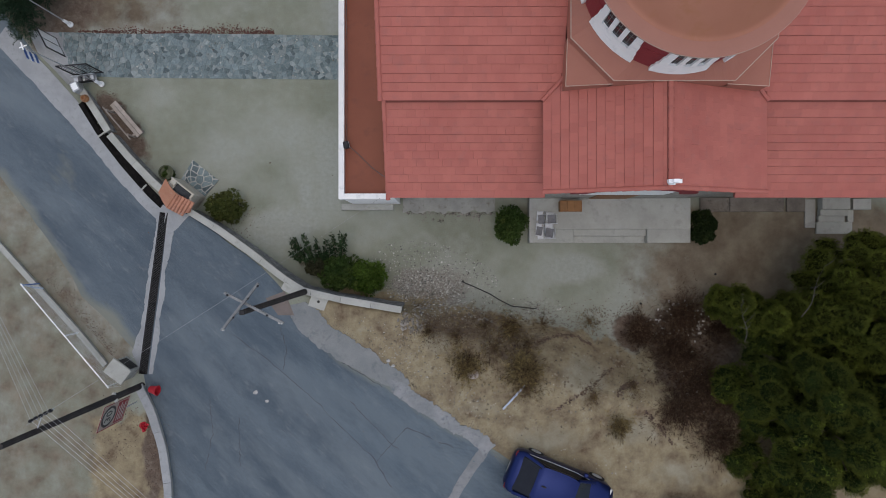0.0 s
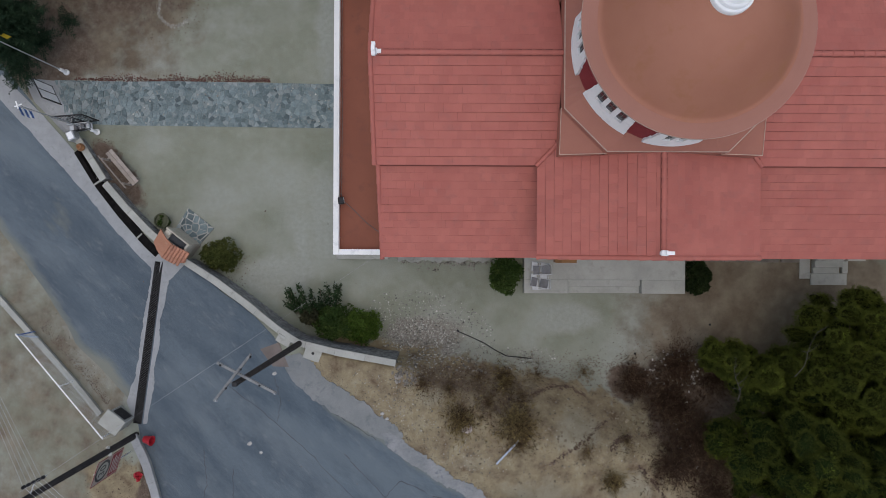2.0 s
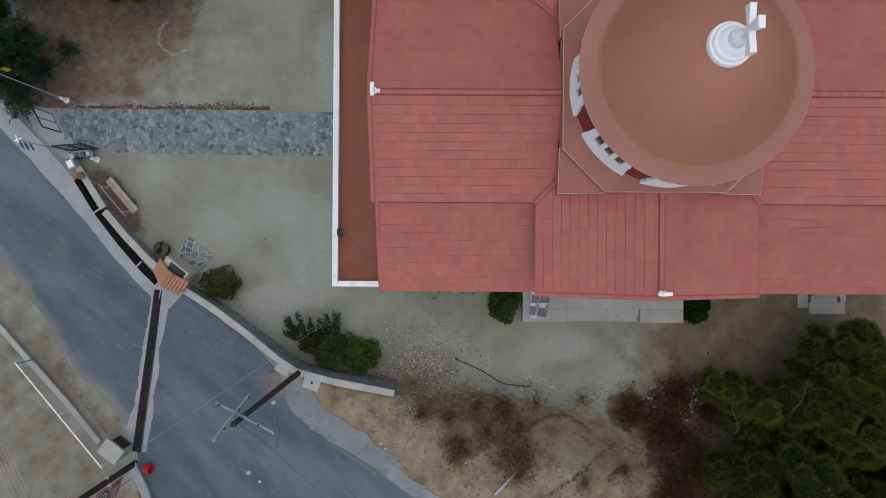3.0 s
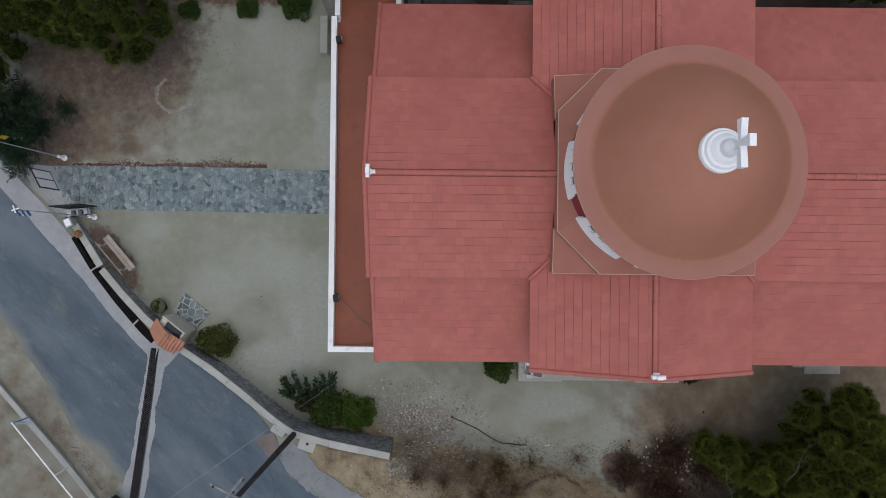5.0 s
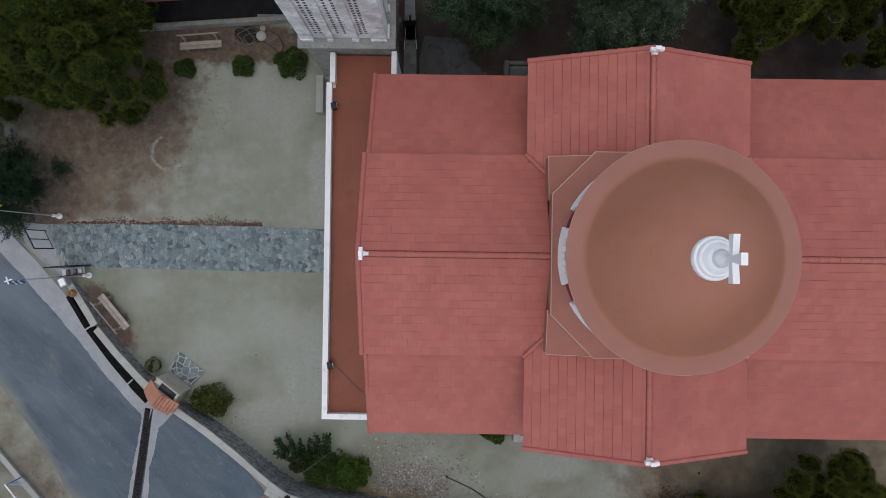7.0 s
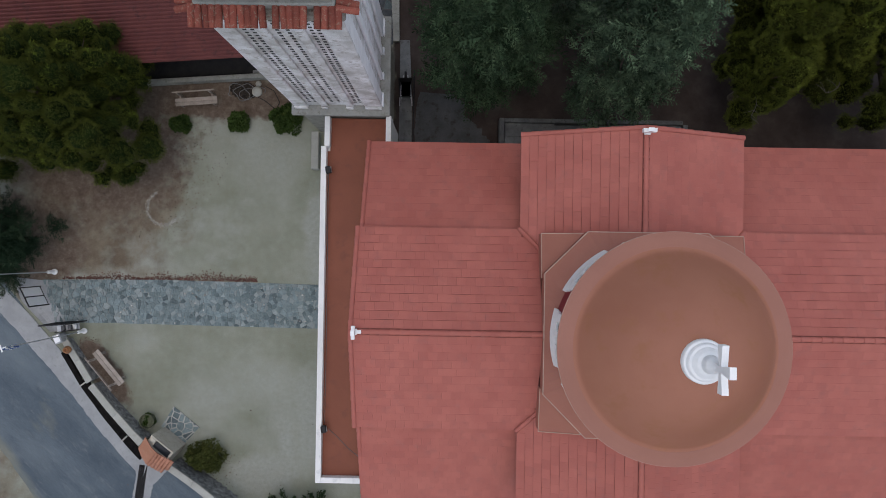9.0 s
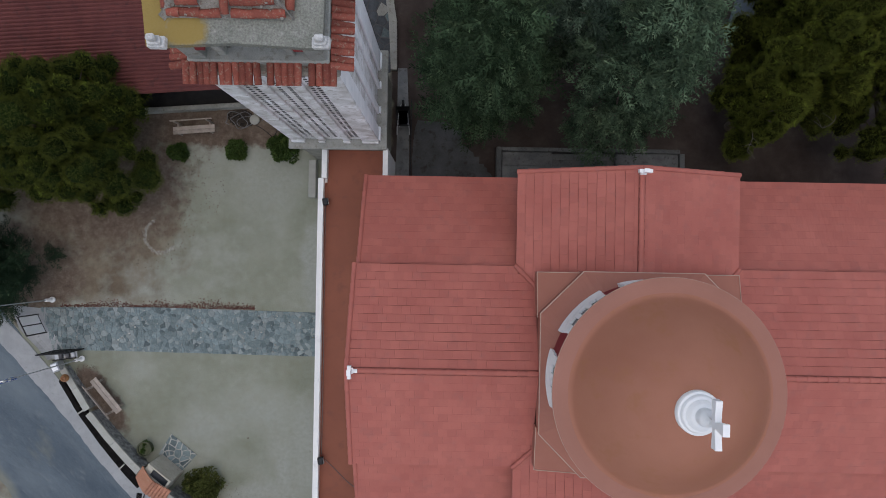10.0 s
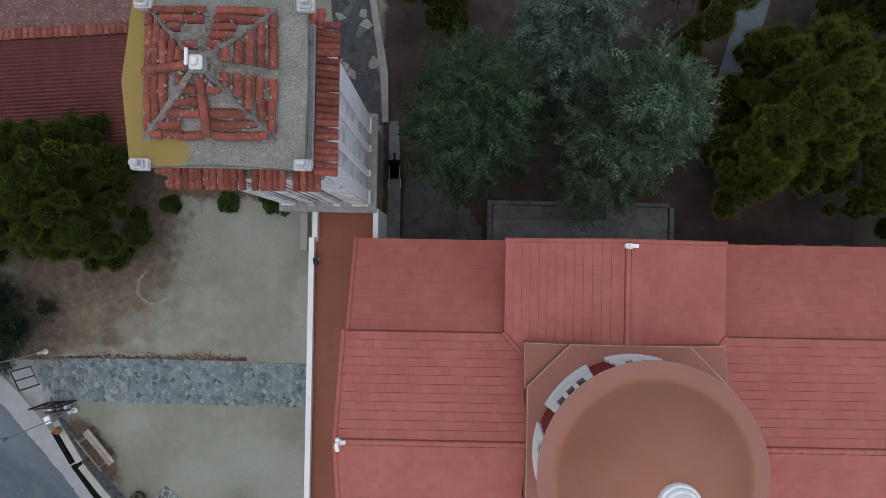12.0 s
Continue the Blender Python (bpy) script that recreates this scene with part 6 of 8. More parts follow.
for x, y, r, n in ((10.4, -2.9, 1.1, 2600), (9.9, -4.5, 1.4, 4600), (10.6, -5.8, 1.5, 5200), (9.4, -6.4, 1.1, 2400), (11.0, -7.6, 1.2, 2000), (12.0, -3.4, 1.3, 1600)):
    dry_bush("low thicket of dark brown dead twigs", x, y, r, 0.5, n, dark)
# two bare dead branches standing out of the pines
for a, b in (((11.3, -3.6, 4.5), (10.4, -1.6, 6.6)), ((13.2, -2.6, 5.0), (12.8, -0.6, 7.4)), ((12.6, 17.2, 4.0), (11.9, 16.0, 5.6)), ((15.6, 17.6, 4.5), (14.2, 16.9, 6.2))):
    t = thing("bare_branch", "bare grey dead branch among the pine foliage", "branch", a, group="bare branches")
    bm = B()
    a3, b3 = Vector(a), Vector(b)
    pts = [a3.lerp(b3, k) + Vector((0.1 * math.sin(6 * k), 0.1 * math.cos(5 * k), 0)) - a3 for k in np.linspace(0, 1, 7)]
    tube(bm, pts, 0.016, 6, 0.2)
    for i in range(2, 7):
        for s in (-1, 1):
            if rng.uniform() < 0.4:
                continue
            along = (b3 - a3).normalized()
            side = along.cross(Vector((0, 0, 1))).normalized() * s
            e = pts[i] + (along * rng.uniform(0.2, 0.9) + side * rng.uniform(0.05, 0.7) + Vector((0, 0, rng.uniform(-0.2, 0.3)))) * rng.uniform(0.25, 0.9)
            tube(bm, [pts[i], pts[i].lerp(e, 0.5) + Vector((0, 0, 0.05)), e], 0.010, 4, 0.3)
    part("dead_wood", bm, material("bleached_wood", (0.085, 0.075, 0.07), (0.12, 0.105, 0.10), 4.0), t)

# ---- walls between road and yard ----


def wall_run(name, label, line, width, lift, low, length, mat, cap_mat, category="wall", cap=0.09, gap=0.012):
    """A wall along a line: one body, and coping stones that lie on it one by one."""
    p = soften(resample(line, 120), 5)
    s = np.r_[0, np.cumsum(np.hypot(*np.diff(p, axis=0).T))]
    w = thing(name, label, category, (p[0][0], p[0][1], 0), kind="structure")
    shift = Matrix.Translation((-p[0][0], -p[0][1], 0))

    def at(d):
        q = np.array([np.interp(d, s, p[:, 0]), np.interp(d, s, p[:, 1])])
        e = np.array([np.interp(d + 0.05, s, p[:, 0]), np.interp(d + 0.05, s, p[:, 1])]) - np.array([np.interp(d - 0.05, s, p[:, 0]), np.interp(d - 0.05, s, p[:, 1])])
        e = e / np.hypot(*e)
        return q, np.array([-e[1], e[0]])

    def run(bm, a, b, half, z0, z1):
        n = max(2, int((b - a) / 0.3) + 1)
        rows = []
        for d in np.linspace(a, b, n):
            q, nrm = at(d)
            l, r = q + nrm * half, q - nrm * half
            top = float(upper(q[0], q[1])) + z1
            foot = (float(upper(q[0], q[1])) + z0) if z0 > -5 else -0.2
            rows.append([bm.verts.new((*l, foot)), bm.verts.new((*r, foot)), bm.verts.new((*r, top)), bm.verts.new((*l, top))])
        for f, g in zip(rows, rows[1:]):
            for i in range(4):
                bm.faces.new((f[i], f[(i + 1) % 4], g[(i + 1) % 4], g[i]))
        bm.faces.new(rows[0][::-1])
        bm.faces.new(rows[-1])
        bmesh.ops.transform(bm, matrix=shift, verts=bm.verts)

    bm = B()
    run(bm, 0.02, s[-1] - 0.02, width / 2 - 0.03, -9, lift - cap)
    part("wall_body", bm, mat, w)
    n = max(1, round(s[-1] / length))
    rr = random.Random(len(line))
    for k in range(n):
        bm = B()
        a, b = s[-1] * k / n, s[-1] * (k + 1) / n - gap
        run(bm, a, b, width / 2 + rr.uniform(-0.012, 0.012), lift - cap + 0.003, lift + rr.uniform(-0.015, 0.015))
        part("coping_stone", bm, cap_mat, w)
    return w


wall_run("yard_wall", "low rubble wall with pale concrete coping beside the road", [(-10.95, 1.62), (-9.6, 0.82), (-8.1, -0.2), (-6.75, -1.2), (-5.9, -1.72), (-4.33, -2.06), (-1.79, -2.46)], 0.29, 0.28, -9, 1.35, RUBBLE_WALL, CONCRETE)
wall_run("yard_kerb", "low pale wall along the open drain", [(-15.79, 6.9), (-15.01, 5.7), (-14.63, 5.1)], 0.30, 0.2, -9, 1.1, RUBBLE_WALL, CONCRETE)
wall_run("yard_kerb", "low pale wall along the open drain", [(-14.55, 4.96), (-13.63, 3.91), (-12.63, 2.91), (-12.2, 2.56)], 0.31, 0.26, -9, 1.6, RUBBLE_WALL, CONCRETE)
wall_run("road_kerb", "pale concrete kerb wall at the road corner", [(-12.95, -5.75), (-12.35, -6.8), (-11.8, -8.3), (-11.5, -9.9), (-11.45, -12.5), (-11.5, -16)], 0.34, 0.30, -9, 2.2, OLD_CONCRETE, PALE_CONCRETE)
wall_run("fence_plinth", "narrow concrete plinth under the fence rail", [(-24.0, 5.6), (-19.7, 0.55), (-17.72, -1.6), (-16.71, -2.63), (-15.62, -3.74), (-14.5, -4.95)], 0.24, 0.22, -9, 1.6, OLD_CONCRETE, CONCRETE)

# ---- the open drain, the grate across the road, the concrete beside them ----
strip("apron", [(-19.7, 9.0), (-18.0, 7.3), (-16.45, 5.6), (-15.2, 4.15), (-13.95, 2.75), (-12.75, 1.55), (-12.15, 1.05)],
      [(-19.2, 9.7), (-17.4, 7.95), (-16.05, 6.45), (-14.95, 4.9), (-13.6, 3.35), (-12.6, 2.2), (-11.95, 1.75)], 300, 8, 0.035, PALE_CONCRETE, "pale concrete strip along the open drain", "pavement", (0.035, 0.0))
strip("apron", [(-12.48, 1.5), (-12.52, 0.6), (-12.72, -0.5), (-12.80, -1.3), (-12.93, -2.3), (-13.06, -3.3), (-13.4, -4.4)], [(-12.2, 1.6), (-12.42, -0.5), (-12.65, -2.3), (-12.8, -3.4), (-13.02, -5.2)], 260, 4, 0.036, PALE_CONCRETE, "pale concrete edge of the road drain", "pavement", (0.035, 0.0))
strip("apron", [(-11.98, 1.75), (-12.1, 0.0), (-12.28, -2.0), (-12.5, -4.0), (-12.62, -5.3)], [(-11.0, 1.5), (-11.7, 0.75), (-11.82, 0.0), (-12.02, -1.0), (-12.0, -2.0), (-12.2, -3.0), (-12.22, -3.8), (-12.45, -5.3)], 260, 4, 0.034, PALE_CONCRETE, "pale concrete edge of the road drain", "pavement", (0.0, 0.035))
strip("gate_paving", [(-18.3, 9.6), (-17.75, 8.5), (-17.0, 7.75), (-16.5, 7.2)], [(-16.75, 9.45), (-16.5, 8.6), (-16.1, 7.9), (-15.75, 7.35)], 80, 6, 0.028, PALE_CONCRETE, "grey concrete in front of the path and gate", "pavement")
# A flat strip; its black stands for the shade of the sunken channel.
strip("sunken_channel", [(-16.0, 6.3), (-15.1, 4.87), (-14.05, 3.55), (-12.9, 2.3), (-12.32, 1.78)], [(-15.72, 6.58), (-14.84, 5.1), (-13.8, 3.8), (-12.66, 2.55), (-12.1, 2.02)], 40, 3, 0.045, DRAIN_SHADE, "flat black strip that paints the shade of the open drain beside the road", "drain")
for x, y, rz in ((-14.98, 4.98, 35), (-13.05, 2.68, 44)):
    bm = B()
    box(bm, -0.03, 0.03, -0.16, 0.16, 0, 0.06, Matrix.Rotation(radians(rz + 90), 4, "Z"))
    ob = tagged(part("channel_bar", bm, CONCRETE), "narrow concrete bar across the open drain", "bar", "channel bars")
    ob.location = (x, y, float(upper(x, y)) + 0.04)

ga, gb = Vector((-12.14, 1.58)), Vector((-12.87, -5.3))
grate = thing("drain_grate", "black iron grating of the drain across the road", "drain grate", (ga.x, ga.y, 0))
gd = (gb - ga).normalized()
gn = Vector((-gd.y, gd.x))
GL = (gb - ga).length


def g3(d, s, z):
    q = ga + gd * d
    return Vector((q.x + gn.x * s - ga.x, q.y + gn.y * s - ga.y, float(upper(q.x, q.y)) + z))


for s0, s1 in ((-0.175, -0.145), (0.145, 0.175)):
    bm = B()
    ring = [g3(d, s, z) for d in np.linspace(0, GL, 12) for s, z in ((s0, 0.03), (s1, 0.03), (s1, 0.066), (s0, 0.066))]
    v = [bm.verts.new(q) for q in ring]
    for i in range(11):
        for j in range(4):
            bm.faces.new((v[4 * i + j], v[4 * i + (j + 1) % 4], v[4 * i + 4 + (j + 1) % 4], v[4 * i + 4 + j]))
    part("side_bar", bm, BLACK_IRON, grate)
# black bed close under the bars, with the drain's shade as its colour
bm = B()
for i in range(11):
    d0, d1 = GL * i / 11, GL * (i + 1) / 11
    v = [bm.verts.new(g3(d, s, 0.041)) for d, s in ((d0, -0.146), (d0, 0.146), (d1, 0.146), (d1, -0.146))]
    bm.faces.new(v)
part("drain_bed", bm, DRAIN_SHADE, grate)
GRATE_BAR = material("worn_iron", (0.07, 0.07, 0.075), (0.12, 0.12, 0.125), 6.0, c=(0.05, 0.045, 0.045), rough=0.7, metal=0.2)
bm = B()
for d in np.arange(0.06, GL - 0.17, 0.07):
    v = [bm.verts.new(g3(d + k, s, 0.064)) for k, s in ((0, -0.145), (0.014, -0.145), (0.154, 0.145), (0.14, 0.145))]
    bm.faces.new(v)
tagged(part("bar_lattice", bm, GRATE_BAR, grate, "slanting rusty bars"), kind="stuff")

# manhole slab, kerb block, road patch
for nm, x, y, rz, w, d, h, mat, lab in (("manhole_slab", -5.28, -2.17, -19, 0.72, 0.60, 0.12, CONCRETE, "square concrete manhole slab beside the wall"),
                                        ("kechipblock", -6.50, -1.63, -29, 0.62, 0.34, 0.34, CONCRETE, "pale concrete block against the wall")):
    t = thing(nm, lab, "slab", (x, y, float(upper(x, y)) - 0.06), rz)
    bm = B()
    box(bm, -w / 2, w / 2, -d / 2, d / 2, 0, h, bevel=0.02)
    part("slab", bm, mat, t)
    if nm == "manhole_slab":
        bm = B()
        lathe(bm, [(0.06, h + 0.001), (0.06, h + 0.006)], 12)
        part("hole", bm, BLACK_IRON, t)
PATCH = material("brown_patch", (0.14, 0.115, 0.10), (0.18, 0.15, 0.135), 1.5, grain=0.25, rough=0.95)
LIGHT_PATCH = material("pale_road_patch", (0.17, 0.18, 0.183), (0.24, 0.245, 0.245), 1.2, c=(0.125, 0.14, 0.15), grain=0.3, rough=0.95)
strip("road_patch", [(-7.55, -2.05), (-7.0, -2.75)], [(-6.75, -1.75), (-6.3, -2.75)], 60, 5, 0.032, PATCH, "square brown patch in the asphalt", "road patch")
strip("road_margin", [(-6.6, -2.35), (-5.95, -3.55), (-4.6, -4.45), (-3.0, -5.25), (-1.8, -5.75)], [(-5.75, -2.1), (-4.6, -3.2), (-3.4, -4.0), (-2.3, -4.7), (-1.4, -5.35)], 200, 6, 0.03, material("dusty_concrete", (0.175, 0.19, 0.192), (0.235, 0.245, 0.24), 0.8, c=(0.15, 0.163, 0.168), grain=0.3, rough=0.95), "dusty concrete margin of the road", "road margin", (0.06, 0.10))
strip("road_patch", [(-2.45, -5.35), (-1.9, -6.0), (-0.4, -7.0), (1.2, -7.9), (1.5, -8.3)], [(-2.1, -5.25), (-1.3, -5.8), (0.1, -6.6), (1.6, -7.45), (2.0, -7.9)], 220, 5, 0.034, LIGHT_PATCH, "pale broken concrete at the road's edge", "road patch", (0.07, 0.10))
strip("road_patch", [(1.35, -8.0), (0.3, -9.6), (-0.6, -11.2)], [(1.75, -8.15), (0.75, -9.6), (-0.1, -11.2)], 120, 4, 0.033, LIGHT_PATCH, "pale concrete joint across the road", "road patch", (0.03, 0.04))

# hairline cracks of the asphalt
CRACK = material("crack_filler", (0.062, 0.068, 0.076), (0.085, 0.092, 0.10), 3.0, grain=0.2)
rc = random.Random(12)
for line in ([(-8.9, -3.6), (-7.4, -4.6), (-5.6, -6.0), (-4.3, -7.2), (-3.0, -8.4), (-2.2, -9.6)], [(-6.9, -3.2), (-6.6, -4.2), (-6.75, -5.0)], [(-3.9, -6.2), (-2.4, -7.7), (-1.9, -8.1)], [(-2.8, -8.6), (-1.6, -7.2), (0.3, -8.0)],
             [(-9.9, -6.3), (-9.7, -7.6), (-10.0, -9.2)], [(-6.1, -3.3), (-4.4, -4.55), (-2.6, -5.6)], [(-8.6, -7.0), (-8.5, -9.0)]):
    p = resample(line, 30)
    p[1:-1] += np.array([[rc.uniform(-0.04, 0.04), rc.uniform(-0.04, 0.04)] for _ in range(28)])
    v, f = [], []
    for i, q in enumerate(p):
        e = p[min(i + 1, 29)] - p[max(i - 1, 0)]
        nrm = np.array([-e[1], e[0]]) / np.hypot(*e) * rc.uniform(0.004, 0.020)
        for sgn in (1, -1):
            x, y = q + nrm * sgn
            v.append((x, y, float(land1(x, y)) + 0.0245))
    f = [(2 * i, 2 * i + 1, 2 * i + 3, 2 * i + 2) for i in range(29)]
    tagged(sheet("road_crack", v, f, CRACK), "dark sealed crack in the asphalt", "crack", "road cracks", kind="structure")

# ---- the stone path ----


def clip(poly, a, b, c):
    """The part of a convex polygon where a*x + b*y <= c."""
    out = []
    for p, q in zip(poly, poly[1:] + poly[:1]):
        dp, dq = a * p[0] + b * p[1] - c, a * q[0] + b * q[1] - c
        if dp <= 0:
            out.append(p)
        if dp * dq < 0:
            t = dp / (dp - dq)
            out.append((p[0] + (q[0] - p[0]) * t, p[1] + (q[1] - p[1]) * t))
    return out


def crazy_paving(outline, step, seed, gap):
    """Irregular flat stones that fill an outline: cells round scattered seeds, drawn in a little."""
    rs = random.Random(seed)
    xs, ys = [p[0] for p in outline], [p[1] for p in outline]
    pts = []
    y = min(ys) - step
    while y < max(ys) + step:
        x = min(xs) - step
        while x < max(xs) + step:
            pts.append((x + rs.uniform(-0.85, 0.85) * step, y + rs.uniform(-0.85, 0.85) * step))
            x += step
        y += step
    # drop some seeds, so that large stones stand among small ones
    pts = [p for p in pts if rs.random() > 0.36]
    stones = []
    for i, (px, py) in enumerate(pts):
        poly = [(px - 3 * step, py - 3 * step), (px + 3 * step, py - 3 * step), (px + 3 * step, py + 3 * step), (px - 3 * step, py + 3 * step)]
        for j, (qx, qy) in enumerate(pts):
            if i == j or abs(qx - px) > 4 * step or abs(qy - py) > 4 * step:
                continue
            dx, dy = qx - px, qy - py
            d = math.hypot(dx, dy)
            poly = clip(poly, dx / d, dy / d, (px * dx + py * dy) / d + d / 2 - gap * rs.uniform(0.5, 1.6))
            if len(poly) < 3:
                break
        for (ax, ay), (bx, by) in zip(outline, outline[1:] + outline[:1]):
            if len(poly) < 3:
                break
            nx, ny2 = by - ay, -(bx - ax)
            n = math.hypot(nx, ny2)
            poly = clip(poly, nx / n, ny2 / n, (ax * nx + ay * ny2) / n)
        if len(poly) >= 3:
            area = 0.5 * sum(p[0] * q[1] - q[0] * p[1] for p, q in zip(poly, poly[1:] + poly[:1]))
            if area > 0.0025:
                stones.append(poly)
    return stones


STONE_TONES = {"grey_flagstone": ((0.128, 0.172, 0.178), (0.188, 0.238, 0.24), 7.0, (0.26, 0.305, 0.30), 0.2),
               "pale_flagstone": ((0.195, 0.235, 0.232), (0.25, 0.29, 0.283), 6.0, (0.34, 0.37, 0.36), 0.18),
               "dark_flagstone": ((0.075, 0.105, 0.113), (0.115, 0.152, 0.158), 6.0, (0.17, 0.20, 0.20), 0.2)}
SLATE = [material(key, a, b, scale, c=c, grain=0.35, rough=0.8, vary=vary) for key, (a, b, scale, c, vary) in STONE_TONES.items()]
WET_SLATE = material("wet_flagstone", (0.035, 0.042, 0.05), (0.065, 0.075, 0.085), 4.0, grain=0.3, rough=0.6, vary=0.25)
ISLAND_SLATE = {key: material(key + "_field", a, b, scale, c=c, grain=0.35, rough=0.8, vary=vary, island=True) for key, (a, b, scale, c, vary) in STONE_TONES.items()}
JOINT = material("path_joint", (0.15, 0.175, 0.175), (0.23, 0.255, 0.25), 3.0, grain=0.35, rough=0.95)


def stone_patch(name, label, outline, step, seed, gap, lift, mats, weights, bed, joined=None):
    t = thing(name, label, "paving", (0, 0, 0), kind="structure")
    bm = B()
    ring = [(ax + (bx - ax) * k / 24, ay + (by - ay) * k / 24) for (ax, ay), (bx, by) in zip(outline, outline[1:] + outline[:1]) for k in range(24)]
    lo = [bm.verts.new((x, y, -0.1)) for x, y in ring]
    hi = [bm.verts.new((x, y, 0)) for x, y in ring]
    bm.faces.new(hi)
    for i in range(len(ring)):
        j = (i + 1) % len(ring)
        bm.faces.new((lo[i], lo[j], hi[j], hi[i]))
    xs = [p[0] for p in outline]
    for cut in np.arange(min(xs) + 0.3, max(xs), 0.4):
        bmesh.ops.bisect_plane(bm, geom=bm.verts[:] + bm.edges[:] + bm.faces[:], plane_co=(cut, 0, 0), plane_no=(1, 0, 0))
    bmesh.ops.triangulate(bm, faces=[f for f in bm.faces if len(f.verts) > 4])
    for w in bm.verts:
        w.co.z += land1(w.co.x, w.co.y) + lift - 0.014
    part("paving_bed", bm, bed, t)
    rs = random.Random(seed + 1)
    field = {}
    for poly in crazy_paving(outline, step, seed, gap):
        c = np.mean(poly, 0)
        g = land1(*c) + lift + rs.uniform(-0.004, 0.006)
        bm = B()
        lo = [bm.verts.new((x, y, g - 0.03)) for x, y in poly]
        mid = [bm.verts.new((x, y, g - 0.006)) for x, y in poly]
        top = [bm.verts.new((c[0] + (x - c[0]) * 0.93, c[1] + (y - c[1]) * 0.93, g)) for x, y in poly]
        n = len(poly)
        bm.faces.new(top)
        for i in range(n):
            j = (i + 1) % n
            bm.faces.new((lo[i], lo[j], mid[j], mid[i]))
            bm.faces.new((mid[i], mid[j], top[j], top[i]))
        mat = rs.choices(mats, weights)[0]
        if joined and joined(c):
            vs, fs = field.setdefault(mat.name, (mat, [], []))[1:]
            bm.verts.index_update()
            o = len(vs)
            vs += [tuple(w.co) for w in bm.verts]
            fs += [tuple(o + w.index for w in q.verts) for q in bm.faces]
            bm.free()
        else:
            part("stone", bm, mat, t)
    for mat, vs, fs in field.values():
        tagged(sheet("stone_field", vs, fs, ISLAND_SLATE[mat.name], t), "small irregular flagstones", kind="stuff")
    return t


stone_patch("stone_path", "path of irregular grey-green flagstones from gate to porch", [(-16.4, 7.62), (-4.2, 7.5), (-4.2, 9.45), (-11.8, 9.56), (-16.95, 9.5)], 0.15, 5, 0.0045, 0.03, SLATE, (62, 22, 16), JOINT, lambda c: c[0] < -9.6)
stone_patch("shrine_paving", "small patch of dark flagstones with pale joints by the shrine", [(-11.75, 3.05), (-10.75, 2.25), (-10.05, 3.05), (-11.2, 3.95)], 0.22, 9, 0.02, 0.05, SLATE, (45, 5, 50), CONCRETE)
stone_patch("tower_paving", "dark wet-looking flagstones behind the tower", [(-3.6, 20.2), (-1.75, 20.2), (-1.65, 22.5), (-2.35, 26.5), (-4.2, 26.5)], 0.32, 15, 0.02, 0.04, [WET_SLATE, SLATE[2], OLD_CONCRETE], (66, 18, 16), material("dark_joint", (0.06, 0.06, 0.062), (0.09, 0.09, 0.09), 3.0))
bm = B()
prism(bm, [(-1.72, 20.3), (-1.45, 20.3), (-1.5, 22.5), (-2.2, 26.5), (-2.5, 26.5), (-1.85, 22.5)], -0.05, 0.22)
tagged(part("paving_kerb", bm, OLD_CONCRETE), "weathered kerb along the paving", "kerb", kind="structure")
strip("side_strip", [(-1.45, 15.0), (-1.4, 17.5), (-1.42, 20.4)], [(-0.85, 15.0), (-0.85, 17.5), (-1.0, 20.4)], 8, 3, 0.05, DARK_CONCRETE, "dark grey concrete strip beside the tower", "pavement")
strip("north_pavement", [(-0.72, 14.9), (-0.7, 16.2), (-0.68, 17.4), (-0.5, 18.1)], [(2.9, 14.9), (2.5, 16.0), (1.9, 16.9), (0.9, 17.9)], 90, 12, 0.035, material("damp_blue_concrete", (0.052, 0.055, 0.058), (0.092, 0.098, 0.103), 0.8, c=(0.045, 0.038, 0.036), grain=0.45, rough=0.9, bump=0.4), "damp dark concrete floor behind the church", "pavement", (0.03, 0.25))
bm = B()
tube(bm, [(-0.78, y, 0.11) for y in (15.0, 16.4, 17.8, 19.0)], 0.03, 6)
tagged(part("drain_pipe", bm, BLACK_IRON), "black pipe lying along the concrete strip", "pipe")

# ---- the wayside shrine ----
shrine = thing("wayside_shrine", "small masonry wayside shrine with an orange tile roof", "shrine", (-11.4, 2.3, 0.55), -38)
shrine.scale = (1.22, 1.3, 1.1)
CREAM = material("cream_plaster", (0.40, 0.375, 0.31), (0.48, 0.45, 0.38), 2.5, c=(0.33, 0.31, 0.26), grain=0.2)
SMOOTH_CLAY = material("smooth_terracotta", (0.36, 0.165, 0.10), (0.43, 0.205, 0.13), 2.0, c=(0.40, 0.22, 0.15), grain=0.2)
bm = B()
box(bm, -0.5, 0.5, -0.32, 0.38, -0.5, 0.72, bevel=0.02)
part("shrine_body", bm, CREAM, shrine, "cream plastered body")
# a shallow hollow top; a dark sheet paints the shade of the niche
bm = B()
for x0, x1, y0, y1 in ((-0.5, 0.5, 0.33, 0.38), (-0.42, -0.24, 0.2, 0.328), (0.42, 0.5, 0.18, 0.328)):
    box(bm, x0, x1, y0, y1, 0.722, 0.86, bevel=0.012)
part("niche_wall", bm, CREAM, shrine)
bm = B()
box(bm, -0.238, 0.418, 0.06, 0.326, 0.724, 0.735)
part("niche", bm, GLASS, shrine, "dark sheet that paints the shade in the niche")


def shrine_slope(x, y):
    return 0.97 - 0.10 * max(0.0, -0.2 - x) + 0.42 * min(y - 0.1, 0.12) - 0.10 * abs(x)


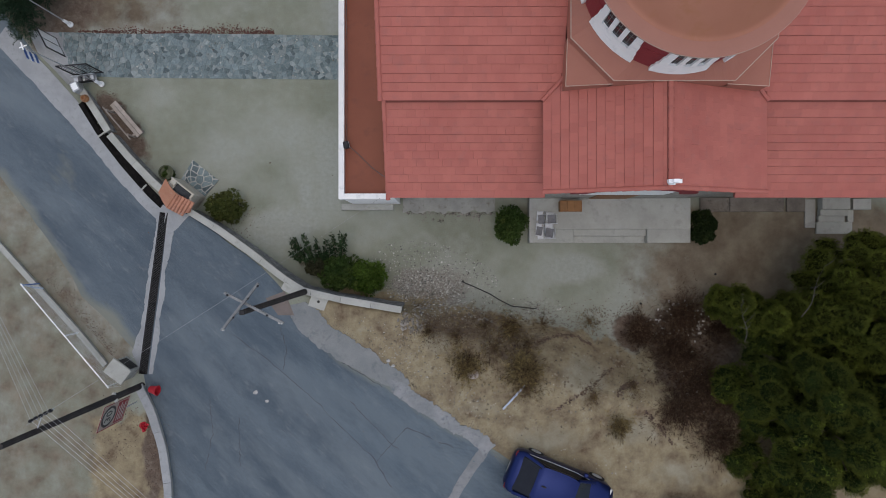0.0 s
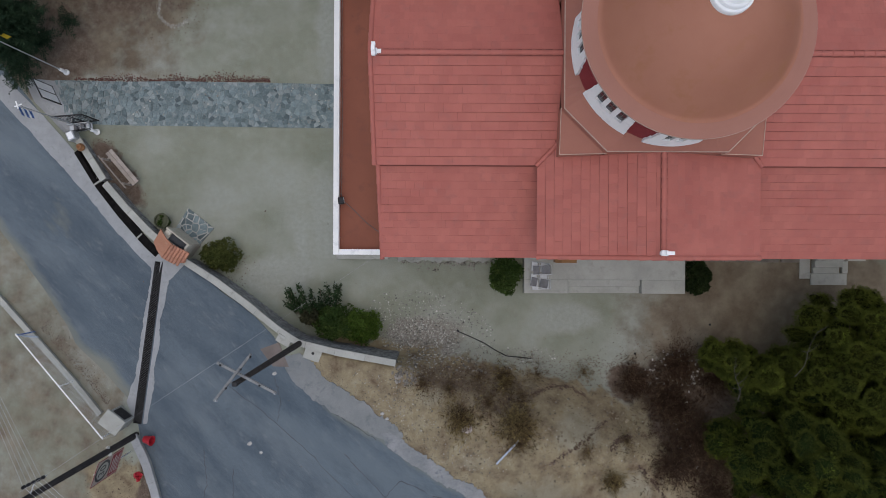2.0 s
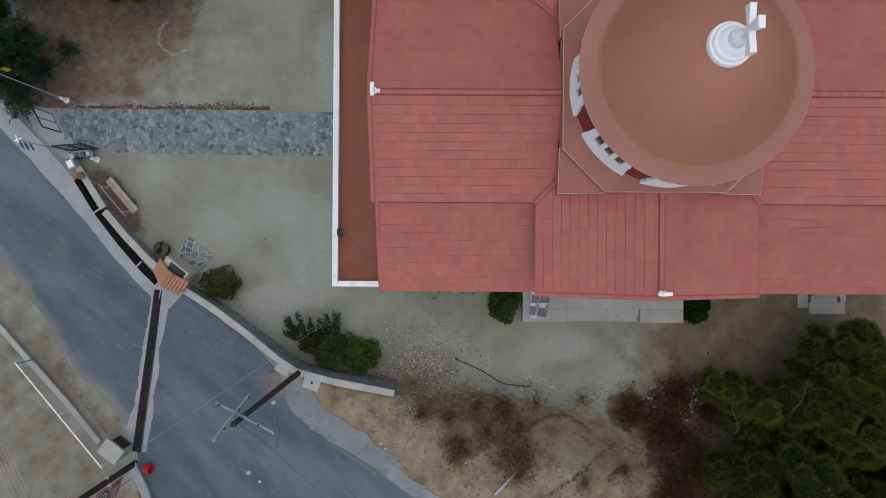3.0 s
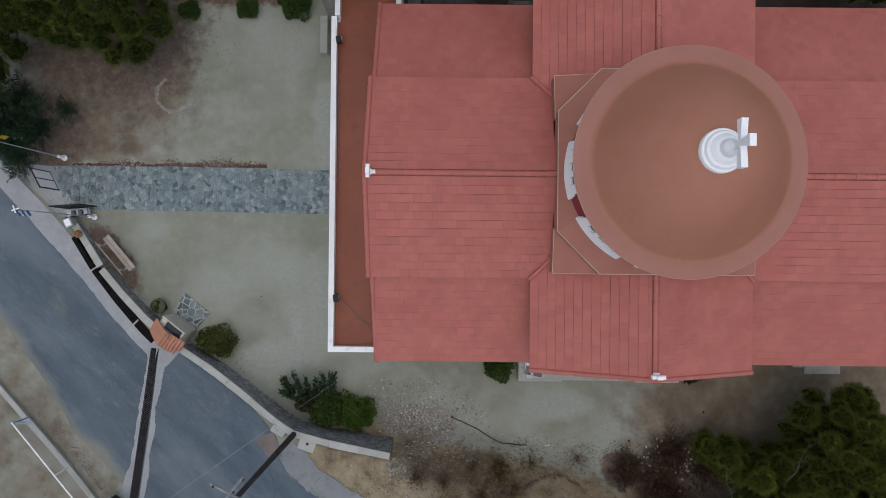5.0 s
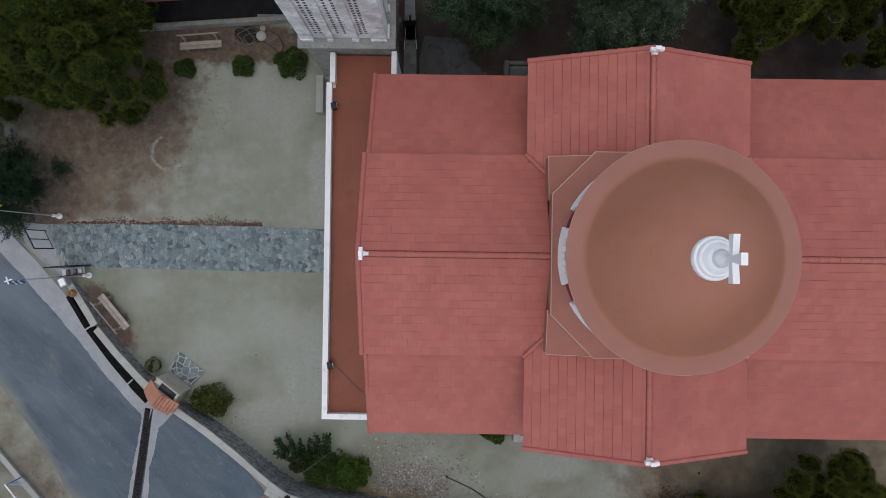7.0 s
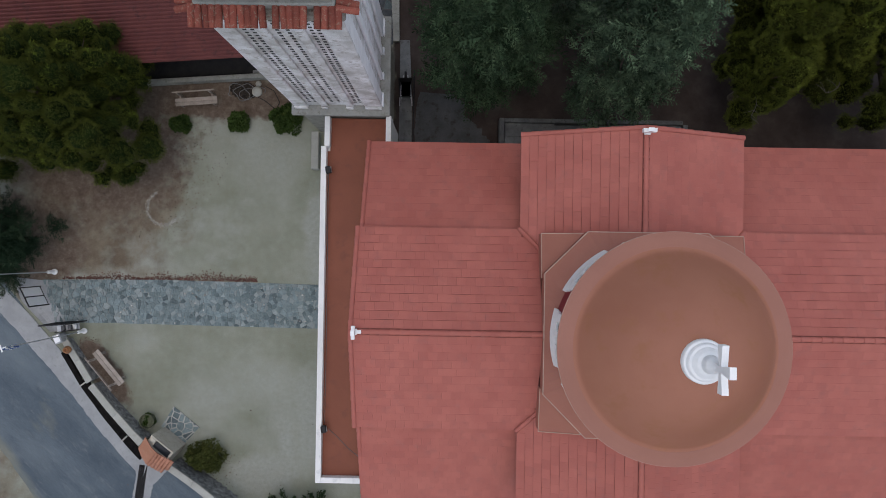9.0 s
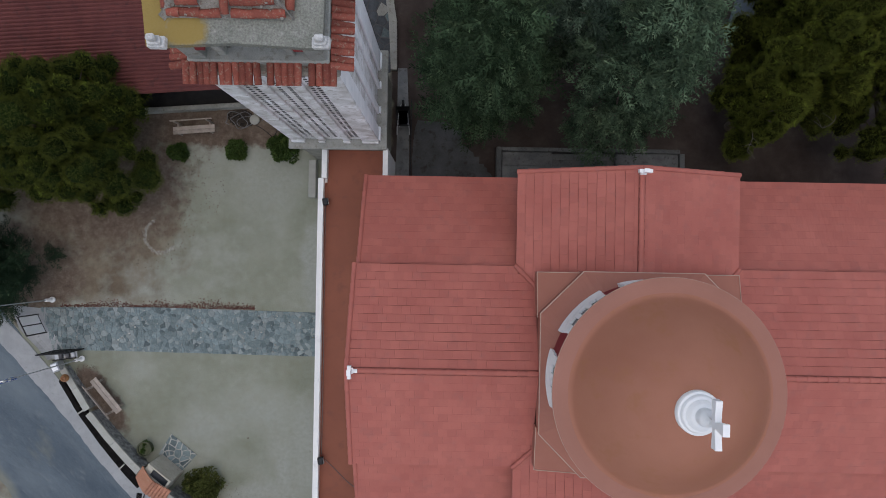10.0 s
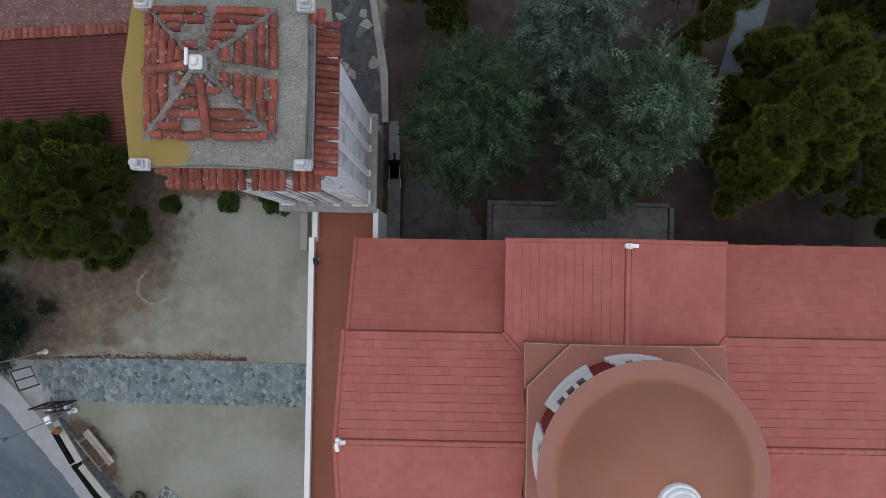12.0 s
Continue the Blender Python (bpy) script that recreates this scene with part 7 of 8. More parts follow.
ring = [(-0.60, 0.22), (-0.58, -0.31), (-0.34, -0.44), (-0.02, -0.55), (0.02, 0.06), (-0.2, 0.085), (-0.4, 0.14)]
bm = B()
prism(bm, ring, lambda x, y: shrine_slope(x, y) - 0.05, shrine_slope)
part("roof_plane", bm, SMOOTH_CLAY, shrine, "smooth terracotta half of the roof")
ring = [(0.024, 0.06), (-0.016, -0.55), (0.30, -0.50), (0.74, -0.20), (0.66, 0.17), (0.40, 0.09)]
bm = B()
prism(bm, ring, lambda x, y: shrine_slope(x, y) - 0.06, lambda x, y: shrine_slope(x, y) - 0.02)
part("roof_bed", bm, SHRINE_CLAY, shrine)
smesh = barrel_mesh("shrine_tile", 0.062, 0.235, SHRINE_CLAY)
rs2 = random.Random(3)
for i in range(6):
    for j in range(3):
        x = 0.08 + i * 0.115
        y = 0.09 - 0.19 * j + 0.02 * i
        if y - 0.2 < -0.56 + 0.42 * max(0.0, x - 0.25):
            continue
        ob = new("shrine_tile", smesh)
        ob.parent = shrine
        ob.matrix_basis = Matrix.Translation((x, y, shrine_slope(x, y) - 0.01 + rs2.uniform(-0.006, 0.006))) @ Matrix.Rotation(radians(-90 + rs2.uniform(-4, 4)), 4, "Z") @ Matrix.Rotation(radians(22), 4, "Y")
tub = thing("planter", "dark round tub planter with a green plant", "planter", (-12.24, 3.36, land1(-12.24, 3.36)))
bm = B()
lathe(bm, [(0.24, 0), (0.30, 0.38), (0.33, 0.40), (0.33, 0.44), (0.28, 0.44), (0.27, 0.36), (0.0001, 0.36)], 24)
part("tub", bm, material("dark_clay_tub", (0.05, 0.055, 0.035), (0.09, 0.10, 0.06), 4.0), tub, smooth=False)

# ---- benches ----


def bench(at, rz, label):
    b = thing("bench", label, "bench", at, rz, "yard benches")
    for k, y in enumerate((-0.13, 0.04)):
        bm = B()
        box(bm, -0.92, 0.92, y - 0.08, y + 0.08, 0.42, 0.465, bevel=0.008)
        part("seat_plank", bm, WOOD, b)
    bm = B()
    box(bm, -0.92, 0.92, 0.30, 0.345, 0.74, 0.84, bevel=0.008)
    part("back_plank", bm, WOOD, b)
    for x in (-0.7, 0.7):
        bm = B()
        box(bm, x - 0.04, x + 0.04, -0.2, -0.12, 0, 0.418)
        box(bm, x - 0.04, x + 0.04, 0.24, 0.30, 0, 0.84, Matrix.Translation((0, 0.0, 0)))
        box(bm, x - 0.035, x + 0.035, -0.118, 0.238, 0.34, 0.415)
        part("bench_leg", bm, WOOD, b)
    return b


bench((-13.98, 5.66, land1(-14.0, 5.6)), 130.5, "weathered wooden bench with a back rail on the yard")
bench((-10.32, 17.5, 0.0), 5, "weathered wooden bench with a back rail by the long hall")

# ---- gate, flagpoles and small things at the gate ----


def gate_leaf(a, b, height, z, sheeted=False):
    a, b = Vector((*a, z)), Vector((*b, z))
    d = b - a
    g = thing("gate_leaf", "open black wrought-iron gate leaf", "gate", a, math.degrees(math.atan2(d.y, d.x)), "gate leaves")
    w = d.length
    for nm, p, q, r in (("hinge_stile", (0, 0, 0), (0, 0, height), 0.03), ("lock_stile", (w, 0, 0), (w, 0, height), 0.03), ("top_rail", (0, 0, height), (w, 0, height), 0.03), ("bottom_rail", (0, 0, 0.08), (w, 0, 0.08), 0.03), ("middle_stile", (w / 2, 0, 0.08), (w / 2, 0, height), 0.025)):
        bm = B()
        rod(bm, p, q, r, n=6)
        part(nm, bm, BLACK_IRON, g)
    if sheeted:
        for x0, x1 in ((0.03, w / 2 - 0.03), (w / 2 + 0.03, w - 0.03)):
            bm = B()
            box(bm, x0, x1, 0.012, 0.02, 0.12, height - 0.04)
            part("backing_sheet", bm, WHITE_PAINT, g, "pale sheet behind the bars")
    for k in range(1, 10):
        bm = B()
        rod(bm, (w * k / 10, 0, 0.1), (w * k / 10, 0, height), 0.011, n=4)
        part("gate_bar", bm, BLACK_IRON, g)
    for x in (w * 0.25, w * 0.75):
        bm = B()
        rows = []
        for t in np.linspace(0, 2 * math.pi, 16, endpoint=False):
            c = Vector((x + 0.11 * math.cos(t), 0, height * 0.5 + 0.11 * math.sin(t)))
            rows.append([bm.verts.new(c + Vector(o)) for o in ((-0.02, -0.025, 0), (0.02, -0.025, 0), (0, -0.01, 0.045))])
        for i in range(16):
            p, q = rows[i], rows[(i + 1) % 16]
            for j in range(3):
                bm.faces.new((p[j], p[(j + 1) % 3], q[(j + 1) % 3], q[j]))
        part("scroll", bm, BLACK_IRON, g)


gate_leaf((-17.02, 9.2), (-16.62, 8.42), 1.5, 0.45, True)
gate_leaf((-15.0, 7.72), (-16.25, 7.62), 1.5, 0.4)
FLAG_BLUE = BLUE_PAINT


def flagpole(at, height, label, flag_mats, flag_at, rz):
    f = thing("flagpole", label, "flagpole", at, rz, "flagpoles")
    bm = B()
    lathe(bm, [(0.13, 0), (0.13, 0.06), (0.075, 0.10), (0.07, 0.55), (0.05, 0.58)], 14)
    part("pole_foot", bm, WHITE_PAINT, f)
    bm = B()
    rod(bm, (0, 0, 0.5), (0, 0, height), 0.028, 0.016)
    part("pole_shaft", bm, GREY_METAL, f)
    bm = B()
    rod(bm, (-0.14, 0, height - 0.06), (0.14, 0, height - 0.06), 0.025)
    rod(bm, (0, -0.14, height), (0, 0.14, height), 0.025)
    part("pole_head", bm, WHITE_PAINT, f)
    # a limp flag in folds, in stripes
    for k, mat in enumerate(flag_mats):
        bm = B()
        rows = []
        for i in range(9):
            x = 0.05 + i * 0.045
            yy = 0.06 * math.sin(i * 1.7 + k * 0.4)
            z1 = flag_at - 0.10 * i - k * 0.17
            rows.append([bm.verts.new((x, yy, z1)), bm.verts.new((x, yy + 0.01, z1 - 0.17))])
        for p, q in zip(rows, rows[1:]):
            bm.faces.new((p[0], q[0], q[1], p[1]))
        bmesh.ops.solidify(bm, geom=bm.faces[:], thickness=0.006)
        part("flag_stripe", bm, mat, f)


flagpole((-15.14, 7.26, 0.25), 5.85, "white flagpole with a limp blue and white flag", [FLAG_BLUE, WHITE_PAINT, FLAG_BLUE, WHITE_PAINT, FLAG_BLUE], 5.75, 200)
YELLOW = material("yellow_cloth", (0.55, 0.40, 0.03), (0.62, 0.46, 0.05), 3.0)
flagpole((-16.45, 9.85, 0.35), 6.0, "white flagpole with a limp yellow flag", [YELLOW, YELLOW, YELLOW], 5.85, 20)
jar = thing("clay_jar", "orange-brown glazed clay jar on the low wall", "jar", (-15.55, 6.5, 0.72))
bm = B()
lathe(bm, [(0.09, 0), (0.15, 0.07), (0.175, 0.16), (0.15, 0.25), (0.095, 0.30), (0.115, 0.34), (0.08, 0.34), (0.075, 0.24)], 20)
part("jar_body", bm, material("glazed_clay", (0.24, 0.11, 0.05), (0.31, 0.155, 0.07), 5.0, c=(0.17, 0.08, 0.04), rough=0.4), jar, smooth=True)
meter = thing("meter_box", "pale grey meter box by the gate", "box", (-15.92, 6.98, 0.5), 25)
bm = B()
box(bm, -0.17, 0.17, -0.2, 0.2, 0, 0.55, bevel=0.03)
part("box_body", bm, GREY_METAL, meter)
bm = B()
box(bm, -0.12, 0.12, -0.15, 0.15, 0.552, 0.57, bevel=0.005)
part("box_lid", bm, WHITE_PAINT, meter, "white lid")
bin_ = thing("metal_trough", "old grey metal trough beside the gate", "trough", (-15.75, 7.42, 0.42), 8)
bm = B()
box(bm, -0.5, 0.5, -0.16, 0.16, 0, 0.06, bevel=0.02)
part("trough_floor", bm, GREY_METAL, bin_)
for y in (-0.16, 0.13):
    bm = B()
    box(bm, -0.5, 0.5, y, y + 0.03, 0.061, 0.3, bevel=0.008)
    part("trough_side", bm, BLACK_IRON if y < 0 else GREY_METAL, bin_)
for x in (-0.25, 0.05, 0.3):
    bm = B()
    box(bm, x, x + 0.16, -0.12, 0.12, 0.07, 0.22, bevel=0.03)
    part("loose_part", bm, GREY_METAL if x > 0.2 else CABLE, bin_)

# ---- poles and wires ----


def wire(name, a, b, sag, r=0.008, mat=PALE_CABLE, label="thin bare overhead wire of the power line"):
    a, b = Vector(a), Vector(b)
    pts = [a.lerp(b, t) - Vector((0, 0, 4 * sag * t * (1 - t))) for t in np.linspace(0, 1, 25)]
    bm = B()
    tube(bm, pts, r, 4)
    return tagged(part(name, bm, mat), label, "wire", "overhead wires")


GREY_ARM = material("grey_arm_wood", (0.17, 0.175, 0.175), (0.27, 0.275, 0.27), 5.0, c=(0.12, 0.12, 0.115), grain=0.35)
p1 = thing("utility_pole", "dark tarred wooden utility pole with crossed arms", "utility pole", (-5.82, -1.75, 2.1), group="utility poles")
bm = B()
rod(bm, (0, 0, -0.3), (-0.28, -0.14, 8.0), 0.125, 0.08, 12)
part("pole_shaft", bm, POLE_WOOD, p1)
for a, b, z in (((0.12, 0.72), (-1.0, -0.72), 7.75), ((-0.98, 0.42), (0.85, -0.52), 7.55)):
    bm = B()
    d = (Vector(b) - Vector(a)).normalized()
    box(bm, 0, (Vector(b) - Vector(a)).length, -0.04, 0.04, -0.04, 0.04, Matrix.Translation((a[0], a[1], z)) @ Matrix.Rotation(math.atan2(d.y, d.x), 4, "Z"), 0.008)
    arm = part("cross_arm", bm, GREY_ARM, p1, "weathered grey cross arm")
    for t in (0.04, 0.3, 0.7, 0.96):
        q = Vector(a).lerp(Vector(b), t)
        bm = B()
        lathe(bm, [(0.015, z + 0.041), (0.035, z + 0.07), (0.035, z + 0.11), (0.02, z + 0.15)], 8, (q.x + 0.05, q.y - 0.03))
        part("insulator", bm, BLACK_IRON if t < 0.9 else GREY_METAL, arm)
    for t in (0.36, 0.64):
        q = Vector(a).lerp(Vector(b), t)
        bm = B()
        rod(bm, (q.x, q.y, z - 0.04), (-0.26, -0.13, z - 0.5), 0.016, n=5)
        part("arm_brace", bm, GREY_ARM, arm)
bm = B()
box(bm, -0.37, -0.20, -0.22, -0.07, 7.95, 8.08, bevel=0.02)
part("pole_cap", bm, BLACK_IRON, p1)

p2 = thing("utility_pole", "dark tarred wooden utility pole with a rack of insulators", "utility pole", (-12.9, -5.78, 1.3), group="utility poles")
bm = B()
rod(bm, (0, 0, -0.3), (-0.25, -0.05, 9.2), 0.135, 0.09, 12)
part("pole_shaft", bm, POLE_WOOD, p2)
bm = B()
rod(bm, (-0.32, 0.31, 7.58), (0.44, 0.70, 7.58), 0.025, n=6)
rod(bm, (-0.2, 0.0, 7.4), (0.06, 0.5, 7.56), 0.02, n=6)
rack = part("rack", bm, GREY_METAL, p2, "grey steel insulator rack")
for k in range(5):
    bm = B()
    lathe(bm, [(0.03, 7.61), (0.06, 7.63), (0.06, 7.69), (0.04, 7.71), (0.055, 7.73), (0.03, 7.77)], 10, (-0.24 + 0.155 * k, 0.35 + 0.08 * k))
    part("insulator", bm, BLACK_IRON, rack)
bm = B()
box(bm, -0.10, 0.02, -0.20, 0.20, 2.32, 2.44, Matrix.Rotation(radians(20), 4, "Z"), 0.02)
part("pole_bracket", bm, CONCRETE, p2, "pale bracket clamped to the pole")
for k in range(5):
    f = k / 4
    a = Vector((-13.13 + 0.57 * f, -5.41 + 0.29 * f, 9.0))
    wire("overhead_wire", a, a + 6.5 * Vector((2.40 + 0.22 * f, -1.99 - 0.29 * f, 0.1)), 0.12, 0.0048, BRIGHT_WIRE)
    wire("overhead_wire", a, a + 9 * Vector((-0.84 - 0.07 * f, 1.82 - 0.15 * f, -0.03)), 0.12, 0.005, PALE_CABLE)
wire("service_cable", (-13.1, -5.5, 9.3), (-2.4, 1.9, 5.25), 0.35, 0.0035, PALE_CABLE, "grey service cable from the pole to the church")

# the road sign on the pole: a red rim, a number, bars for small writing
sign = thing("road_sign", "upright road sign with a ringed number over a dark red panel", "road sign", (-13.09, -6.49, 1.2), 0)
sm = Matrix.Rotation(radians(72.1), 4, "Z") @ Matrix.Rotation(radians(90), 4, "X")
SW, S0, S1 = 0.52, 1.2, 3.35
bm = B()
box(bm, -SW, SW, S0, S1, -0.012, 0.0, sm)
part("sign_plate", bm, material("sign_face", (0.30, 0.235, 0.20), (0.36, 0.29, 0.25), 4.0, grain=0.15), sign)
bm = B()
for x0, x1, y0, y1 in ((-SW, SW, S1 - 0.05, S1), (-SW, SW, S0, S0 + 0.05), (-SW, -SW + 0.03, S0 + 0.051, S1 - 0.051), (SW - 0.03, SW, S0 + 0.051, S1 - 0.051)):
    box(bm, x0, x1, y0, y1, 0.001, 0.006, sm)
part("sign_border", bm, DARK_RED, sign)
bm = B()
box(bm, -0.44, 0.44, S0 + 0.12, S0 + 0.86, 0.001, 0.005, sm)
part("red_panel", bm, DARK_RED, sign)
bm = B()
for k in range(4):
    box(bm, -0.36, 0.36 - 0.1 * (k % 2), S0 + 0.20 + 0.16 * k, S0 + 0.27 + 0.16 * k, 0.006, 0.008, sm)
part("writing_bars", bm, CONCRETE, sign)
for r0, r1, nm, mt, z in ((0.0, 0.40, "number_disc", CONCRETE, 0.004), (0.335, 0.43, "number_ring", BLACK_IRON, 0.006)):
    bm = B()
    rows = [[bm.verts.new(sm @ Vector((r * math.cos(t), S1 - 0.66 + 1.3 * r * math.sin(t), z))) for r in (max(r0, 0.01), r1)] for t in np.linspace(0, 2 * math.pi, 32, endpoint=False)]
    for i in range(32):
        p, q = rows[i], rows[(i + 1) % 32]
        bm.faces.new((p[0], p[1], q[1], q[0]))
    part(nm, bm, mt, sign)
txt = bpy.data.curves.new("number", "FONT")
txt.body, txt.size, txt.extrude, txt.align_x, txt.align_y = "30", 0.52, 0.003, "CENTER", "CENTER"
txt.materials.append(BLACK_IRON)
num = new("number", txt)
num.parent = sign
num.matrix_basis = sm @ Matrix.Translation((0, S1 - 0.66, 0.010)) @ Matrix.Diagonal((0.95, 1.3, 1, 1))
bm = B()
rod(bm, sm @ Vector((0, -0.2, -0.045)), sm @ Vector((0, S1 - 0.1, -0.045)), 0.03)
part("sign_post", bm, GREY_METAL, sign)

# concrete box, rail, red bucket, red rag
cab = thing("concrete_cabinet", "pale concrete cabinet with a flat lid beside the road", "cabinet", (-13.5, -5.02, 1.1), -37)
bm = B()
box(bm, -0.40, 0.40, -0.28, 0.28, -0.3, 1.12, bevel=0.02)
part("cabinet_body", bm, OLD_CONCRETE, cab)
bm = B()
box(bm, -0.46, 0.46, -0.36, 0.36, 1.121, 1.21, bevel=0.02)
part("cabinet_lid", bm, CONCRETE, cab)
bm = B()
box(bm, -0.3, 0.3, 0.281, 0.295, 0.2, 0.9)
part("cabinet_door", bm, BLACK_IRON, cab)
rail = thing("fence_rail", "white tubular rail on posts over the plinth", "rail", (-17.7, -1.45, 0))
bm = B()
ra, rb = Vector((0, 0, 1.92)), Vector((3.85, -4.25, 2.3))
tube(bm, [ra, rb], 0.03, 8)
part("rail_tube", bm, WHITE_PAINT, rail)
for t in (0.01, 0.5, 0.985):
    q = ra.lerp(rb, t)
    g = float(upper(q.x - 17.7, q.y - 1.45))
    bm = B()
    rod(bm, (q.x, q.y, g), (q.x, q.y, q.z), 0.028)
    part("rail_post", bm, WHITE_PAINT if t > 0.1 else BLUE_PAINT, rail)
bm = B()
for k in range(96):
    q = ra.lerp(rb, (k + 0.5) / 96)
    g = float(upper(q.x - 17.7, q.y - 1.45)) + 0.23
    rod(bm, (q.x + 0.10, q.y - 0.11, g), q, 0.0028, n=3)
for k in range(9):
    f = (k + 0.5) / 9
    ends = []
    for q in (ra, rb):
        g = float(upper(q.x - 17.7, q.y - 1.45)) + 0.23
        ends.append(Vector((q.x + 0.10, q.y - 0.11, g)).lerp(q, f))
    rod(bm, ends[0], ends[1], 0.0028, n=3)
tagged(part("mesh_panel", bm, GREY_METAL, rail, "grey wire mesh under the rail"), kind="stuff")
bm = B()
tube(bm, [(0, 0, 1.9), (0.16, -0.17, 1.3), (0.42, -0.22, 1.0)], 0.035, 6)
part("rail_bracket", bm, material("pale_blue_steel", (0.36, 0.43, 0.52), (0.44, 0.50, 0.58), 4.0), rail, "pale blue steel end bracket")
pot = thing("bucket", "red plastic bucket lying on its side at the road's edge", "bucket", (-12.28, -5.88, float(upper(-12.28, -5.88)) + 0.03))
bm = B()
lathe(bm, [(0.14, 0), (0.20, 0.34), (0.215, 0.34), (0.215, 0.37), (0.185, 0.37), (0.13, 0.03), (0.0001, 0.03)], 20)
bmesh.ops.transform(bm, matrix=Matrix.Translation((-0.16, 0, 0.19)) @ Matrix.Rotation(radians(-8), 4, "Z") @ Matrix.Rotation(radians(76), 4, "Y"), verts=bm.verts)
part("bucket_body", bm, RED_PLASTIC, pot)
rag = thing("red_rag", "crumpled red cloth on the dry slope", "cloth", (-12.75, -7.5, land1(-12.75, -7.5) + 0.03))
bm = B()
rows = [[bm.verts.new((0.18 * math.cos(t) * k * (1 + 0.4 * math.sin(3 * t)), 0.22 * math.sin(t) * k, 0.12 * (1 - k) + 0.05 * math.sin(5 * t + k * 4))) for t in np.linspace(0, 2 * math.pi, 14, endpoint=False)] for k in (0.25, 0.6, 1.0)]
for p, q in zip(rows, rows[1:]):
    for i in range(14):
        bm.faces.new((p[i], q[i], q[(i + 1) % 14], p[(i + 1) % 14]))
bm.faces.new(rows[0])
part("cloth", bm, RED_PLASTIC, rag)

# ---- parked cars ----
CAR_GLASS = material("car_window", (0.006, 0.007, 0.009), (0.01, 0.011, 0.013), 3.0, grain=0.1, rough=0.12, bump=0.0, spec=0.25)
SCREEN_GLASS = material("windscreen_glass", (0.007, 0.008, 0.013), (0.01, 0.012, 0.018), 3.0, grain=0.1, rough=0.15, bump=0.0, spec=0.25)
TAIL_RED = material("tail_light_red", (0.16, 0.008, 0.012), (0.2, 0.012, 0.016), 3.0, grain=0.1, rough=0.3)
CAR_BLUE = material("blue_car_paint", (0.012, 0.021, 0.088), (0.014, 0.025, 0.10), 1.0, grain=0.03, rough=0.32, bump=0.0, vary=0.0, spec=0.3, metal=0.75)
CAR_DARK = material("dark_car_paint", (0.012, 0.014, 0.02), (0.016, 0.018, 0.026), 1.0, grain=0.03, rough=0.25, bump=0.0, vary=0.0, spec=0.6)
TYRE = material("tyre_rubber", (0.015, 0.015, 0.016), (0.025, 0.025, 0.026), 5.0, rough=0.8)


